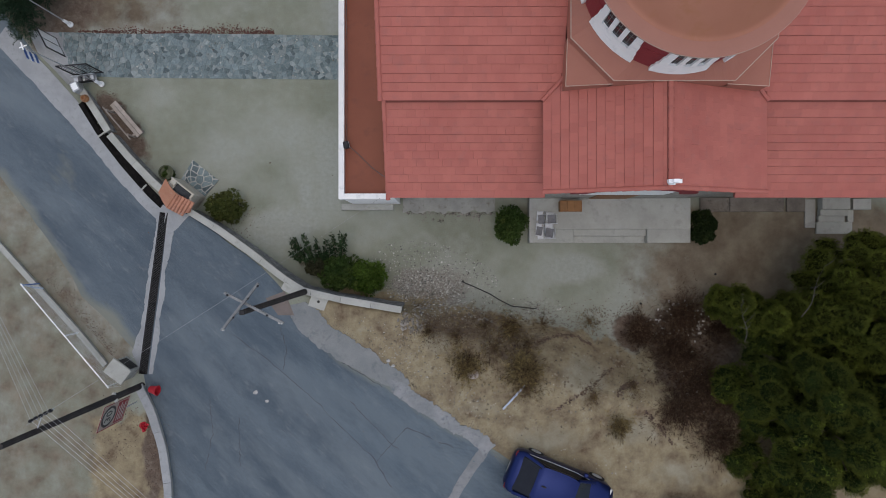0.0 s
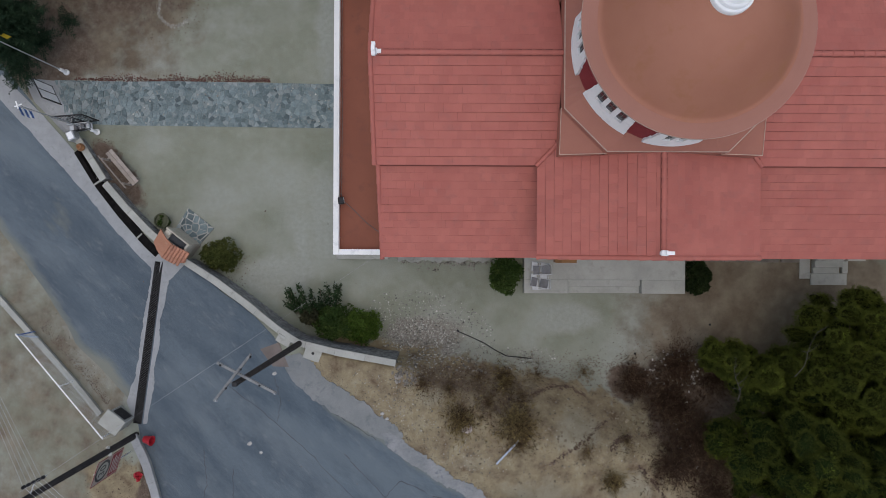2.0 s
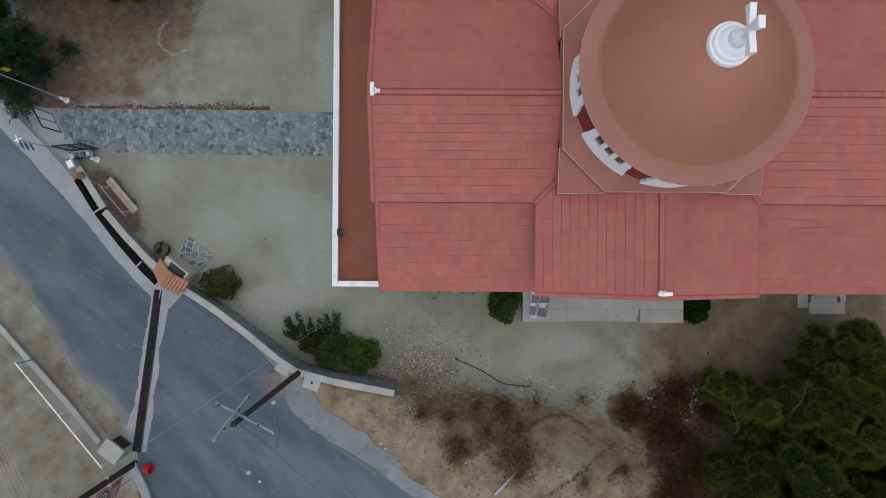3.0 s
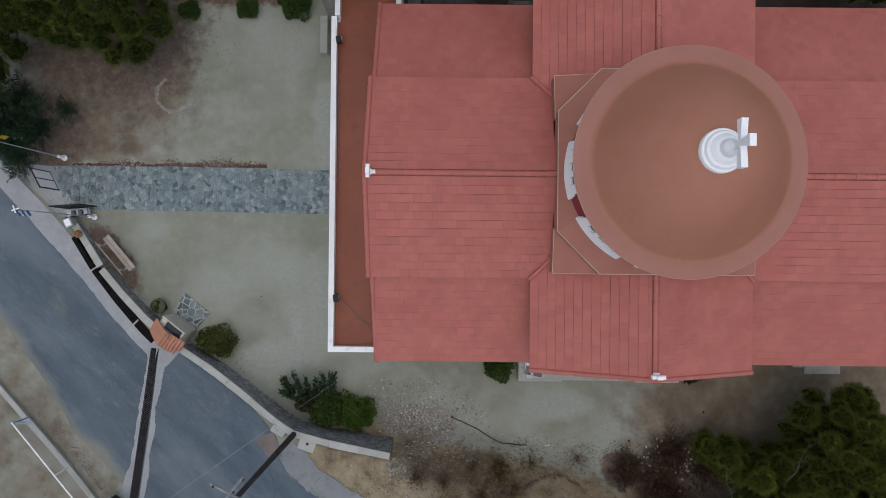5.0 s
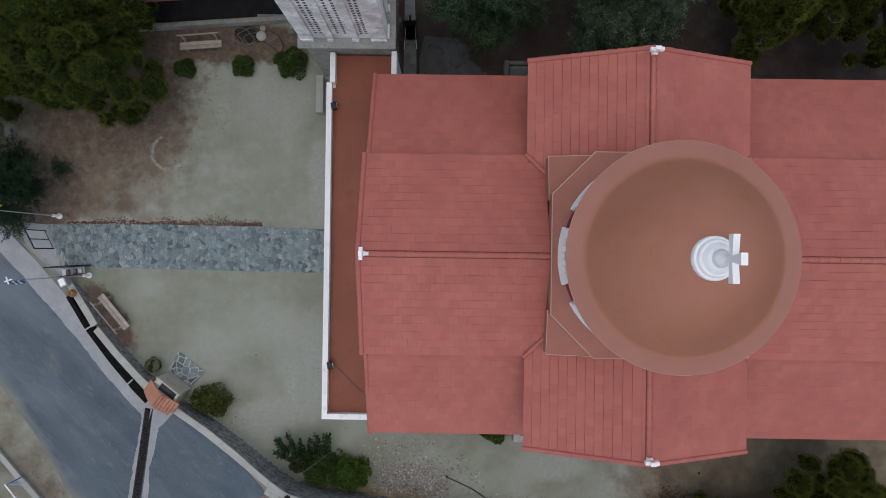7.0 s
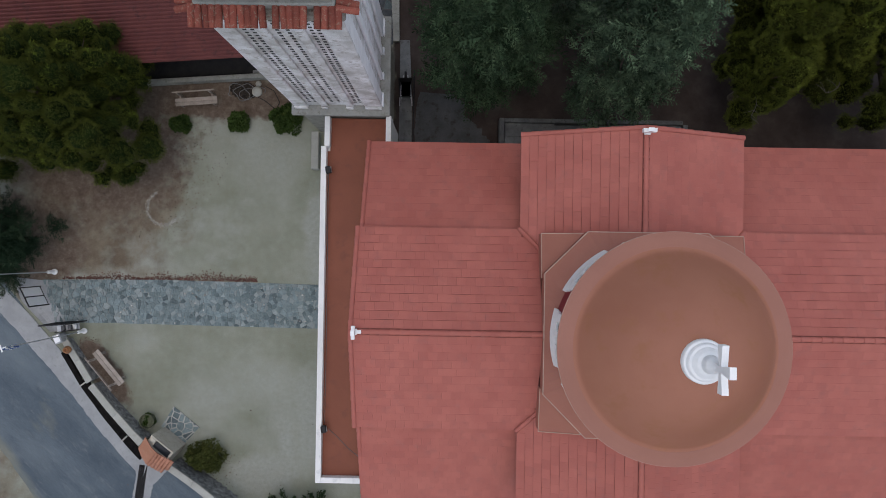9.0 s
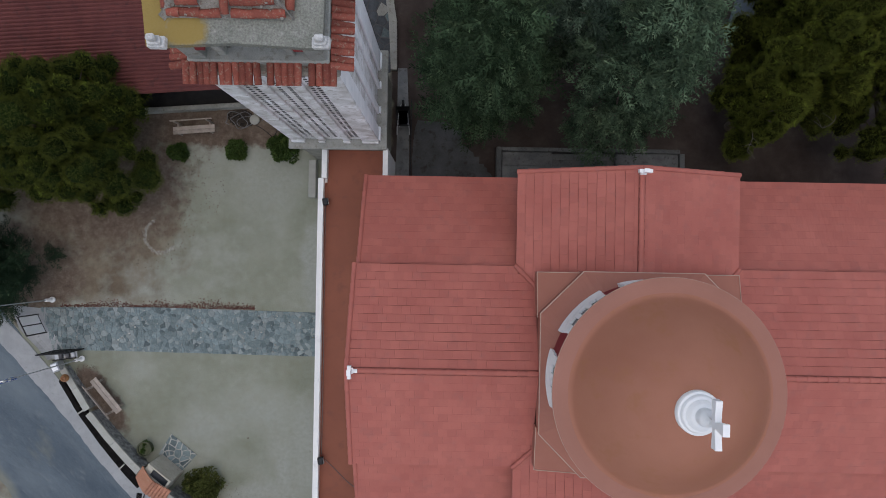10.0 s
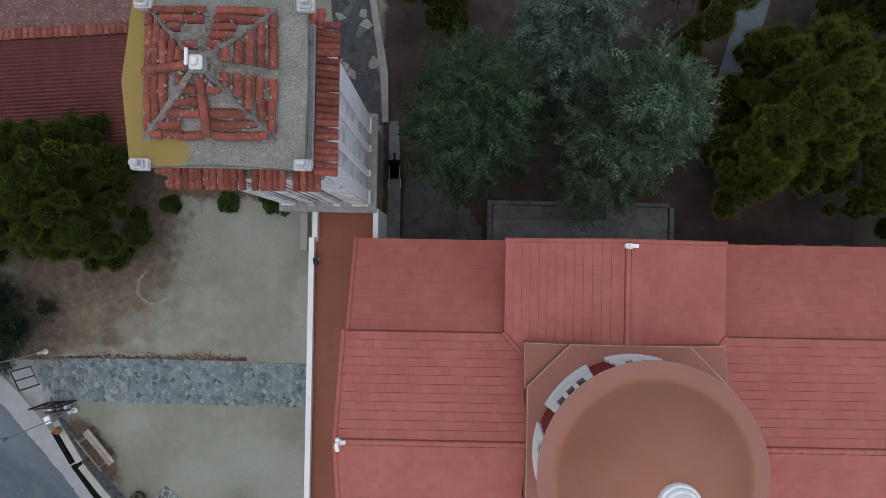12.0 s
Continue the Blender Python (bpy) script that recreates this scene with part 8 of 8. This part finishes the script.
def car(at, rz, paint, label):
    """A hatchback: x forwards, middle of the wheelbase at the origin."""
    c = thing("car", label, "car", at, rz, "parked cars")
    # half widths and heights along the length
    st = [(-2.12, 0.62, 0.34, 0.62), (-2.05, 0.78, 0.26, 0.86), (-1.85, 0.86, 0.22, 0.93), (-1.3, 0.89, 0.20, 0.95), (0.0, 0.89, 0.20, 0.94), (0.75, 0.885, 0.20, 0.95), (1.3, 0.87, 0.20, 0.92), (1.75, 0.82, 0.22, 0.82), (2.02, 0.68, 0.28, 0.70), (2.13, 0.45, 0.36, 0.58)]
    bm = B()
    rows = []
    for x, w, z0, z1 in st:
        ring = [(w * 0.86, z0), (w * 0.98, z0 + 0.12), (w, (z0 + z1) / 2), (w * 0.985, z1 - 0.10), (w * 0.945, z1 - 0.01), (w * 0.5, z1 + 0.035), (0, z1 + 0.045)]
        full = ring + [(-y, z) for y, z in ring[-2::-1]]
        rows.append([bm.verts.new((x, y, z)) for y, z in full])
    n = len(rows[0])
    for p, q in zip(rows, rows[1:]):
        for i in range(n - 1):
            bm.faces.new((p[i], p[i + 1], q[i + 1], q[i]))
        bm.faces.new((p[n - 1], p[0], q[0], q[n - 1]))
    bm.faces.new(rows[0])
    bm.faces.new(rows[-1][::-1])
    bmesh.ops.recalc_face_normals(bm, faces=bm.faces)
    part("car_body", bm, paint, c, smooth=True)
    # glasshouse: lower ring, upper ring
    lo = [(-1.78, 0.66), (-1.58, 0.83), (0.2, 0.85), (1.0, 0.76), (1.2, 0.0)]
    hi = [(-1.06, 0.58), (-0.98, 0.69), (0.0, 0.72), (0.38, 0.66), (0.5, 0.0)]
    bm = B()
    def ring_of(src, z):
        pts = [(x, y, z) for x, y in src] + [(x, -y, z) for x, y in src[-2::-1]]
        return [bm.verts.new(p) for p in pts]
    a, b = ring_of(lo, 0.955), ring_of(hi, 1.385)
    for i in range(len(a)):
        j = (i + 1) % len(a)
        if i in (1, 2, len(a) - 3, len(a) - 4):
            bm.faces.new((a[i], b[i], b[j], a[j]))
    bmesh.ops.recalc_face_normals(bm, faces=bm.faces)
    part("side_window", bm, CAR_GLASS, c, "dark tinted side windows")
    for nm, ends in (("windscreen", (3, 4)), ("rear_window", (0, len(lo) * 2 - 2))):
        bm = B()
        a, b = ring_of(lo, 0.957), ring_of(hi, 1.385)
        for i in ends if nm == "windscreen" else (0, len(a) - 1, len(a) - 2):
            j = (i + 1) % len(a)
            bm.faces.new((a[i], b[i], b[j], a[j]))
        bmesh.ops.delete(bm, geom=[w for w in bm.verts if not w.link_faces], context="VERTS")
        bmesh.ops.recalc_face_normals(bm, faces=bm.faces)
        part(nm, bm, SCREEN_GLASS, c)
    bm = B()
    rows = []
    for x, w, z in ((-1.14, 0.60, 1.33), (-1.04, 0.66, 1.375), (-0.9, 0.70, 1.395), (-0.7, 0.715, 1.405), (-0.4, 0.725, 1.412), (0.0, 0.725, 1.405), (0.32, 0.69, 1.39), (0.5, 0.63, 1.365)):
        rows.append([bm.verts.new((x, w * k, z + 0.075 * (1 - k * k))) for k in np.linspace(-1, 1, 17)])
    for p, q in zip(rows, rows[1:]):
        for i in range(16):
            bm.faces.new((p[i], q[i], q[i + 1], p[i + 1]))
    part("roof", bm, paint, c, smooth=True)
    for s in (-1, 1):
        for nm, p, q in (("windscreen_pillar", (1.14, 0.775 * s, 0.96), (0.44, 0.69 * s, 1.375)), ("rear_pillar", (-1.70, 0.78 * s, 0.96), (-1.02, 0.67 * s, 1.375))):
            bm = B()
            rod(bm, p, q, 0.085, 0.06, n=8)
            part(nm, bm, paint, c)
        bm = B()
        tube(bm, [(-1.65, 0.845 * s, 0.965), (-0.6, 0.865 * s, 0.97), (0.3, 0.86 * s, 0.97), (1.0, 0.78 * s, 0.965)], 0.014)
        part("window_trim", bm, GREY_METAL, c, "chrome window trim")
        bm = B()
        tube(bm, [(-1.5, 0.84 * s, 0.99), (-1.2, 0.79 * s, 1.2), (-0.8, 0.742 * s, 1.345), (0.0, 0.755 * s, 1.375), (0.34, 0.72 * s, 1.33), (0.75, 0.76 * s, 1.13), (1.0, 0.785 * s, 0.98)], 0.011)
        part("window_trim", bm, BLACK_IRON, c)
        bm = B()
        box(bm, 0.62, 0.80, 0.90 * s - 0.09, 0.90 * s + 0.09, 0.93, 1.05, bevel=0.03)
        part("wing_mirror", bm, paint, c)
        bm = B()
        box(bm, -2.085, -1.92, 0.66 * s - 0.12, 0.66 * s + 0.12, 0.70, 0.86, bevel=0.05)
        part("tail_light", bm, TAIL_RED, c, "red tail light")
        bm = B()
        box(bm, 1.78, 1.98, 0.60 * s - 0.13, 0.60 * s + 0.13, 0.62, 0.76, bevel=0.04)
        part("headlight", bm, GREY_METAL, c)
        for x in (-1.28, 1.32):
            bm = B()
            rod(bm, (x, 0.70 * s, 0.32), (x, 0.90 * s, 0.32), 0.32, n=24)
            wheel = part("wheel", bm, TYRE, c)
            bm = B()
            rod(bm, (x, 0.895 * s, 0.32), (x, 0.915 * s, 0.32), 0.22, 0.20, n=20)
            part("rim", bm, GREY_METAL, wheel)
    bm = B()
    box(bm, -0.86, -0.68, -0.03, 0.03, 1.47, 1.52, bevel=0.012)
    part("aerial", bm, BLACK_IRON, c)
    bm = B()
    box(bm, -2.135, -2.11, -0.22, 0.22, 0.44, 0.53)
    part("number_plate", bm, CONCRETE, c)
    return c


car((4.45, -9.36, land1(4.4, -9.4) + 0.0), -22.0, CAR_BLUE, "dark blue hatchback parked at the road's edge")
car((10.6, -11.15, land1(10.6, -11.1)), -12, CAR_DARK, "dark hatchback parked beside the pine")

# ---- stones, litter and loose things on the ground ----
PEBBLE = material("pale_pebbles", (0.185, 0.182, 0.158), (0.36, 0.358, 0.325), 6.0, grain=0.2, vary=0.7, island=True)
BEIGE_PEBBLE = material("beige_pebbles", (0.20, 0.185, 0.15), (0.32, 0.30, 0.255), 6.0, grain=0.2, vary=0.6, island=True)
RUBBLE = material("grey_rubble", (0.13, 0.118, 0.10), (0.25, 0.232, 0.20), 4.0, grain=0.3, vary=0.4, island=True)
NEEDLES = material("red_needles", (0.065, 0.027, 0.02), (0.105, 0.046, 0.034), 4.0, grain=0.3, vary=0.4, island=True)
DEBRIS = material("dark_debris", (0.07, 0.046, 0.033), (0.14, 0.098, 0.072), 4.0, grain=0.3, vary=0.4, island=True)
ico = np.array([(0, 0, 1), (0.894, 0, 0.447), (0.276, 0.851, 0.447), (-0.724, 0.526, 0.447), (-0.724, -0.526, 0.447), (0.276, -0.851, 0.447), (0.724, 0.526, -0.447), (-0.276, 0.851, -0.447), (-0.894, 0, -0.447), (-0.276, -0.851, -0.447), (0.724, -0.526, -0.447), (0, 0, -1)])
ico_f = np.array([(0, 1, 2), (0, 2, 3), (0, 3, 4), (0, 4, 5), (0, 5, 1), (1, 6, 2), (2, 7, 3), (3, 8, 4), (4, 9, 5), (5, 10, 1), (2, 6, 7), (3, 7, 8), (4, 8, 9), (5, 9, 10), (1, 10, 6)])
prng = np.random.RandomState(21)


def scatter(name, label, category, xy, sizes, mat, flat=0.55):
    """Loose stones at the given places, as one mesh."""
    n = len(xy)
    z = land(xy[:, 0], xy[:, 1])
    a = prng.uniform(0, 6.28, n)
    k = sizes[:, None] * prng.uniform(0.7, 1.3, (n, 3)) * [1, 1, flat]
    jit = 1 + 0.22 * prng.normal(size=(n, 12, 1))
    v = ico[None] * jit * k[:, None]
    c, s = np.cos(a)[:, None], np.sin(a)[:, None]
    v = np.stack([v[..., 0] * c - v[..., 1] * s, v[..., 0] * s + v[..., 1] * c, v[..., 2]], -1)
    v = v + np.stack([xy[:, 0], xy[:, 1], z + k[:, 2] * 0.35], -1)[:, None]
    f = ico_f[None] + 12 * np.arange(n)[:, None, None]
    ob = sheet(name, v.reshape(-1, 3), f.reshape(-1, 3), mat)
    return tagged(ob, label, category, kind="stuff")


def blob(n, cx, cy, rx, ry, power=0.5, turn=0.0):
    a, r = prng.uniform(0, 6.28, n), prng.uniform(0, 1, n) ** power
    x, y = rx * r * np.cos(a), ry * r * np.sin(a)
    t = radians(turn)
    return np.stack([cx + x * math.cos(t) - y * math.sin(t), cy + x * math.sin(t) + y * math.cos(t)], 1)


scatter("gravel", "pale loose gravel at the end of the yard wall", "gravel", np.r_[blob(2900, -0.5, -1.35, 3.0, 1.6, 0.65, -14), blob(1500, -1.0, -1.9, 1.7, 0.8, 0.7, -10), blob(700, 3.8, -2.6, 1.5, 0.5, 0.7)], 0.006 + 0.034 * prng.uniform(0, 1, 5100) ** 2.6, PEBBLE)
scatter("gravel", "small stones on the road's edge", "gravel", np.r_[blob(500, -1.9, -4.0, 2.1, 0.8, 0.6, -30), blob(400, 0.8, -5.9, 2.2, 0.6, 0.6, -28), blob(160, 5.5, -8.2, 3.0, 0.7, 0.6, -12), blob(250, 6.0, -5.5, 3.0, 1.5)], 0.006 + 0.026 * prng.uniform(0, 1, 1310) ** 2.5, BEIGE_PEBBLE)
scatter("rubble", "broken stones and rubble below the wall's end", "rubble", np.r_[blob(90, -1.35, -2.9, 0.6, 0.55), blob(60, -0.9, -2.2, 0.7, 0.4), blob(40, 0.5, -2.6, 1.6, 0.3, 0.6, -15), blob(40, 10.3, -3.2, 1.5, 0.8), blob(300, -0.9, -2.6, 1.1, 0.5)], np.r_[prng.uniform(0.03, 0.085, 230), prng.uniform(0.01, 0.03, 300)], RUBBLE)
scatter("wall_rubble", "loose stones along the church wall", "rubble", np.r_[np.stack([prng.uniform(-1.8, 2.3, 420), 1.6 + 0.05 * prng.normal(size=420)], 1), np.stack([prng.uniform(-1.0, 1.5, 160), 1.45 + 0.12 * prng.normal(size=160)], 1), blob(70, -1.6, 1.85, 0.4, 0.25)], 0.007 + 0.05 * prng.uniform(0, 1, 650) ** 3.5, RUBBLE)
scatter("yard_debris", "dark leaf debris under the corner pine", "litter", np.r_[blob(500, -12.3, 13.4, 2.0, 2.2), blob(200, -10.4, 14.8, 1.4, 1.6), blob(150, -9.2, 17.4, 2.2, 0.7), blob(120, 9.0, -1.9, 2.6, 0.8), blob(80, -13.9, 5.2, 1.3, 0.4, 0.6, -48), blob(50, -8.7, 1.4, 0.7, 0.5)], prng.uniform(0.007, 0.024, 1100), DEBRIS, 0.4)
scatter("leaf_heap", "heap of dark leaves and twigs by the hose", "litter", blob(700, -8.35, 18.05, 0.6, 0.38, 0.6, -8), prng.uniform(0.015, 0.05, 700), material("dark_leaves", (0.022, 0.018, 0.014), (0.05, 0.04, 0.032), 4.0, vary=0.4, island=True), 0.5)
scatter("ring_of_pebbles", "arc of pale pebbles left in the yard", "pebbles", np.array([(-11.85 + (0.72 + 0.05 * prng.normal()) * math.cos(t), 12.75 + (0.75 + 0.05 * prng.normal()) * math.sin(t)) for t in prng.uniform(2.0, 5.6, 1000)]), prng.uniform(0.006, 0.018, 1000), PEBBLE, 0.35)
scatter("road_stones", "scattered stones and leaves lying on the asphalt", "stones", np.r_[np.stack([prng.uniform(-15, -3, 60), prng.uniform(-10, 4, 60)], 1)], prng.uniform(0.012, 0.035, 60), DEBRIS)
EARTH_CLOD = material("earth_clods", (0.15, 0.12, 0.08), (0.235, 0.2, 0.14), 2.0, grain=0.3, vary=0.35, island=True)
clods = np.r_[blob(2600, 3.2, -5.0, 6.5, 2.2, 0.5, -12), blob(700, 6.0, -4.6, 2.6, 1.4), blob(500, 0.3, -3.6, 2.4, 1.0)]
scatter("earth_clods", "crumbling clods of brown earth on the bank", "clods", clods, 0.008 + 0.05 * prng.uniform(0, 1, len(clods)) ** 5, EARTH_CLOD, 0.5)
t = prng.uniform(0, 1, 500)
rim = resample([(-19.4, 3.2), (-18.1, 1.6), (-16.9, -0.2), (-15.6, -2.2), (-14.1, -3.5), (-13.0, -4.5)], 200)[(t * 199).astype(int)] + prng.normal(size=(500, 2)) * [0.5, 0.4]
scatter("road_grit", "pale grit and dust along the road's edge", "grit", rim, prng.uniform(0.006, 0.014, 500), BEIGE_PEBBLE, 0.35)
scatter("thicket_stones", "pale stones among the dead twigs", "stones", np.r_[blob(70, 10.4, -3.0, 1.4, 0.8), blob(20, 10.6, -5.2, 1.0, 1.4)], prng.uniform(0.02, 0.07, 90), material("whitish_stones", (0.42, 0.41, 0.39), (0.52, 0.51, 0.48), 5.0, vary=0.2, island=True), 0.5)
scatter("slope_rubble", "stones and dry debris on the slope beside the kerb", "rubble", np.r_[blob(1700, -12.2, -8.0, 0.5, 2.2, 0.7), blob(260, -14.0, -7.6, 1.2, 1.4)], 0.005 + 0.024 * prng.uniform(0, 1, 1960) ** 2, DEBRIS)
# brown debris where the yard meets the bank, grit along the road's broken edge, soil round the bench
n = 2200
u = prng.uniform(0, 1, n)
seam = resample([(-1.6, -2.6), (0.5, -2.8), (2.6, -2.9), (4.6, -2.9), (6.6, -2.8), (8.4, -2.7)], 200)[(u * 199).astype(int)]
seam = seam + np.stack([prng.normal(size=n) * 0.3, np.abs(prng.normal(size=n)) * -0.55 + 0.25 * np.sin(u * 40) + 0.1], 1)
scatter("bank_debris", "brown twigs and crumbs where yard meets bank", "litter", seam, prng.uniform(0.006, 0.026, n), DEBRIS, 0.4)
n = 2600
u = prng.uniform(0, 1, n)
lip = resample([(-6.2, -2.35), (-4.5, -3.3), (-2.3, -4.75), (-0.2, -6.2), (1.8, -7.6), (2.4, -8.0)], 200)[(u * 199).astype(int)] + prng.normal(size=(n, 2)) * 0.22
scatter("edge_grit", "earth and grit spilt over the road's edge", "grit", lip, prng.uniform(0.006, 0.022, n), EARTH_CLOD, 0.4)
scatter("bench_soil", "dark crumbs of soil round the bench", "soil", np.r_[blob(420, -14.2, 5.35, 1.2, 0.35, 0.6, -48), blob(160, -15.0, 6.6, 0.5, 0.4), blob(120, -9.4, 0.9, 1.0, 0.3, 0.6, -32)], prng.uniform(0.006, 0.024, 700), DEBRIS, 0.35)
u = prng.uniform(0, 1, 900)
foot = resample([(-17.45, -1.35), (-16.45, -2.4), (-15.3, -3.55), (-14.3, -4.6)], 200)[(u * 199).astype(int)] + np.abs(prng.normal(size=(900, 1))) * [0.2, 0.19] * (1.4 - u[:, None])
scatter("fence_debris", "reddish brown weeds and debris along the fence plinth", "litter", foot, prng.uniform(0.005, 0.021, 900), DEBRIS, 0.4)
# runnels washed into the bank
for line in ([(4.4, -6.36), (5.2, -5.9), (6.2, -5.35), (6.95, -4.99)], [(3.9, -3.85), (4.8, -3.7), (5.6, -3.75), (6.2, -4.05)], [(6.9, -5.9), (7.2, -5.6), (7.8, -5.5)], [(8.0, -6.5), (8.6, -7.2), (9.2, -7.9)]):
    p = resample(line, 40) + prng.normal(size=(40, 2)) * 0.025
    w = 0.015 + 0.05 * np.abs(np.sin(np.linspace(0, 9, 40))) * prng.uniform(0.4, 1, 40)
    pts = np.concatenate([p + prng.normal(size=(40, 2)) * w[:, None] for _ in range(9)])
    scatter("washed_runnel", "dark crumbly runnel washed into the earth bank", "runnel", pts, prng.uniform(0.012, 0.04, len(pts)), DEBRIS, 0.3)
# red needles along the path's northern edge
n = 2000
x = -16.2 + 8.6 * prng.uniform(0, 1, n) ** 0.8
spread = 0.05 + 0.16 * (0.5 + 0.5 * np.sin(x * 2.1) * np.sin(x * 0.9 + 1)) * smooth(-16.2, -13, x) * smooth(-6.2, -9, x)
xy = np.stack([x, 9.56 + np.abs(prng.normal(size=n)) * spread - 0.02], 1)
scatter("needle_litter", "dark red dead needles along the path's edge", "litter", xy, prng.uniform(0.008, 0.034, n), NEEDLES, 0.25)
chips = np.stack([prng.uniform(-16.2, -4.3, 520), prng.uniform(7.65, 9.42, 520)], 1)
chips = chips[np.sin(chips[:, 0] * 2.3) + np.sin(chips[:, 1] * 5.0 + chips[:, 0]) > -0.3]
z_chip = scatter("path_chips", "pale stone chips and mortar crumbs on the path", "chips", chips, 0.01 + 0.035 * prng.uniform(0, 1, len(chips)) ** 3, PEBBLE, 0.5)
z_chip.location.z = 0.025

stone = thing("pale_boulder", "pale pinkish boulder on the bank", "rock", (1.1, -5.02, land1(1.1, -5.02)))
bm = B()
bmesh.ops.create_icosphere(bm, subdivisions=2, radius=0.22)
for w in bm.verts:
    w.co = Vector((w.co.x * 1.15, w.co.y * 0.85, w.co.z * 0.6)) * (1 + 0.18 * noise.noise(w.co * 6))
part("boulder", bm, material("pale_rock", (0.36, 0.31, 0.28), (0.44, 0.39, 0.36), 4.0, grain=0.25), stone)
for x, y, s in ((-2.35, -4.55, 0.1), (-2.15, -4.75, 0.09), (-7.9, -5.95, 0.13), (-7.4, -6.3, 0.1), (11.2, -3.7, 0.12), (10.6, -2.75, 0.11), (-6.9, -3.05, 0.12)):
    t = thing("white_stone", "small white stone lying on the ground", "rock", (x, y, land1(x, y)), group="white stones")
    bm = B()
    bmesh.ops.create_icosphere(bm, subdivisions=1, radius=s)
    for w in bm.verts:
        w.co = Vector((w.co.x, w.co.y * 0.8, w.co.z * 0.5)) * (1 + 0.3 * noise.noise(w.co * 9 + Vector((x, y, 0))))
    part("stone_body", bm, material("white_stone", (0.34, 0.33, 0.31), (0.46, 0.45, 0.42), 5.0), t)
plank = thing("plank", "pale blue painted plank lying on the bank", "plank", (2.7, -5.85, land1(2.7, -5.85) + 0.05), 48.5)
bm = B()
box(bm, -0.66, 0.66, -0.038, 0.038, 0.0, 0.05, Matrix.Rotation(radians(-6), 4, "Y"), 0.006)
part("board", bm, material("pale_blue_paint", (0.33, 0.38, 0.46), (0.42, 0.47, 0.54), 5.0, c=(0.26, 0.25, 0.24)), plank)
bm = B()
pts = [(0.75, -1.45), (1.3, -1.68), (1.9, -1.95), (2.4, -2.25), (2.9, -2.5), (3.4, -2.55), (4.0, -2.62)]
tube(bm, [(x, y, land1(x, y) + 0.035) for x, y in pts], 0.022, 6)
tagged(part("ground_cable", bm, BLACK_IRON), "black cable lying on the yard", "cable")
for x, y in ((10.55, 0.75), (11.9, -1.1), (0.75, -1.42), (8.6, -2.4)):
    t = thing("dark_stone", "small dark stone on the yard", "rock", (x, y, land1(x, y)), group="dark stones")
    bm = B()
    bmesh.ops.create_icosphere(bm, subdivisions=1, radius=0.06)
    part("stone_body", bm, BLACK_IRON, t)

# things by the long hall
for x, y, s in ((-7.75, 18.0, 0.24), (-7.7, 18.35, 0.14)):
    t = thing("white_stone", "round whitewashed stone by the porch", "rock", (x, y, 0), group="white stones")
    bm = B()
    bmesh.ops.create_icosphere(bm, subdivisions=2, radius=s)
    for w in bm.verts:
        w.co.z = w.co.z * 0.5 + s * 0.3
    part("stone_body", bm, CONCRETE, t, smooth=True)
hose = thing("garden_hose", "black garden hose in tangled loops on the soil", "hose", (-8.1, 17.95, 0))
bm = B()
tube(bm, [((0.42 + 0.12 * math.sin(2.3 * t)) * math.cos(t) - 0.05 * t + 0.25, (0.30 + 0.1 * math.cos(1.7 * t)) * math.sin(t), 0.03 + 0.012 * t) for t in np.linspace(0, 17, 80)], 0.018, 5)
part("hose_tube", bm, CABLE, hose)
bm = B()
tube(bm, [(0.2, -0.1, 0.03), (0.7, -0.35, 0.03), (1.2, -0.75, 0.03), (1.35, -0.4, 0.03), (1.1, 0.1, 0.03), (0.7, 0.3, 0.03)], 0.016, 5)
part("hose_end", bm, BLACK_IRON, hose)
bm = B()
box(bm, -7.9, -5.6, 18.62, 18.9, 0, 0.3, bevel=0.02)
tagged(part("yard_ledge", bm, PALE_CONCRETE), "pale concrete ledge beside the tower", "ledge", kind="structure")

barrow = thing("wheelbarrow", "black wheelbarrow with grey tubular handles against the tower", "wheelbarrow", (-1.12, 18.15, 0.06), 92)
bm = B()
lo, hi = [(-0.3, -0.18), (0.3, -0.22), (0.3, 0.22), (-0.3, 0.18)], [(-0.42, -0.27), (0.44, -0.31), (0.44, 0.31), (-0.42, 0.27)]
a = [bm.verts.new((x, y, 0.3)) for x, y in lo]
b = [bm.verts.new((x, y, 0.55)) for x, y in hi]
bm.faces.new(a[::-1])
for i in range(4):
    bm.faces.new((a[i], a[(i + 1) % 4], b[(i + 1) % 4], b[i]))
bmesh.ops.solidify(bm, geom=bm.faces[:], thickness=0.015)
part("tray", bm, material("black_tub", (0.022, 0.022, 0.024), (0.045, 0.045, 0.048), 3.0, rough=0.6), barrow)
for s in (-1, 1):
    bm = B()
    tube(bm, [(0.62, 0.08 * s, 0.22), (0.2, 0.2 * s, 0.28), (-0.45, 0.26 * s, 0.5), (-0.8, 0.27 * s, 0.55)], 0.02)
    part("handle", bm, GREY_METAL, barrow)
    bm = B()
    rod(bm, (-0.3, 0.2 * s, 0.42), (-0.36, 0.2 * s, 0.0), 0.016)
    part("leg", bm, GREY_METAL, barrow)
bm = B()
rod(bm, (0.62, -0.045, 0.18), (0.62, 0.045, 0.18), 0.18, n=18)
part("wheel", bm, TYRE, barrow)

strip("back_road", [(13.2, 22.6), (13.7, 24.2), (14.2, 27), (14.7, 40)], [(14.2, 22.4), (14.9, 24.0), (15.8, 27), (17, 40)], 20, 4, 0.03, ROAD, "grey asphalt lane behind the church", "road")
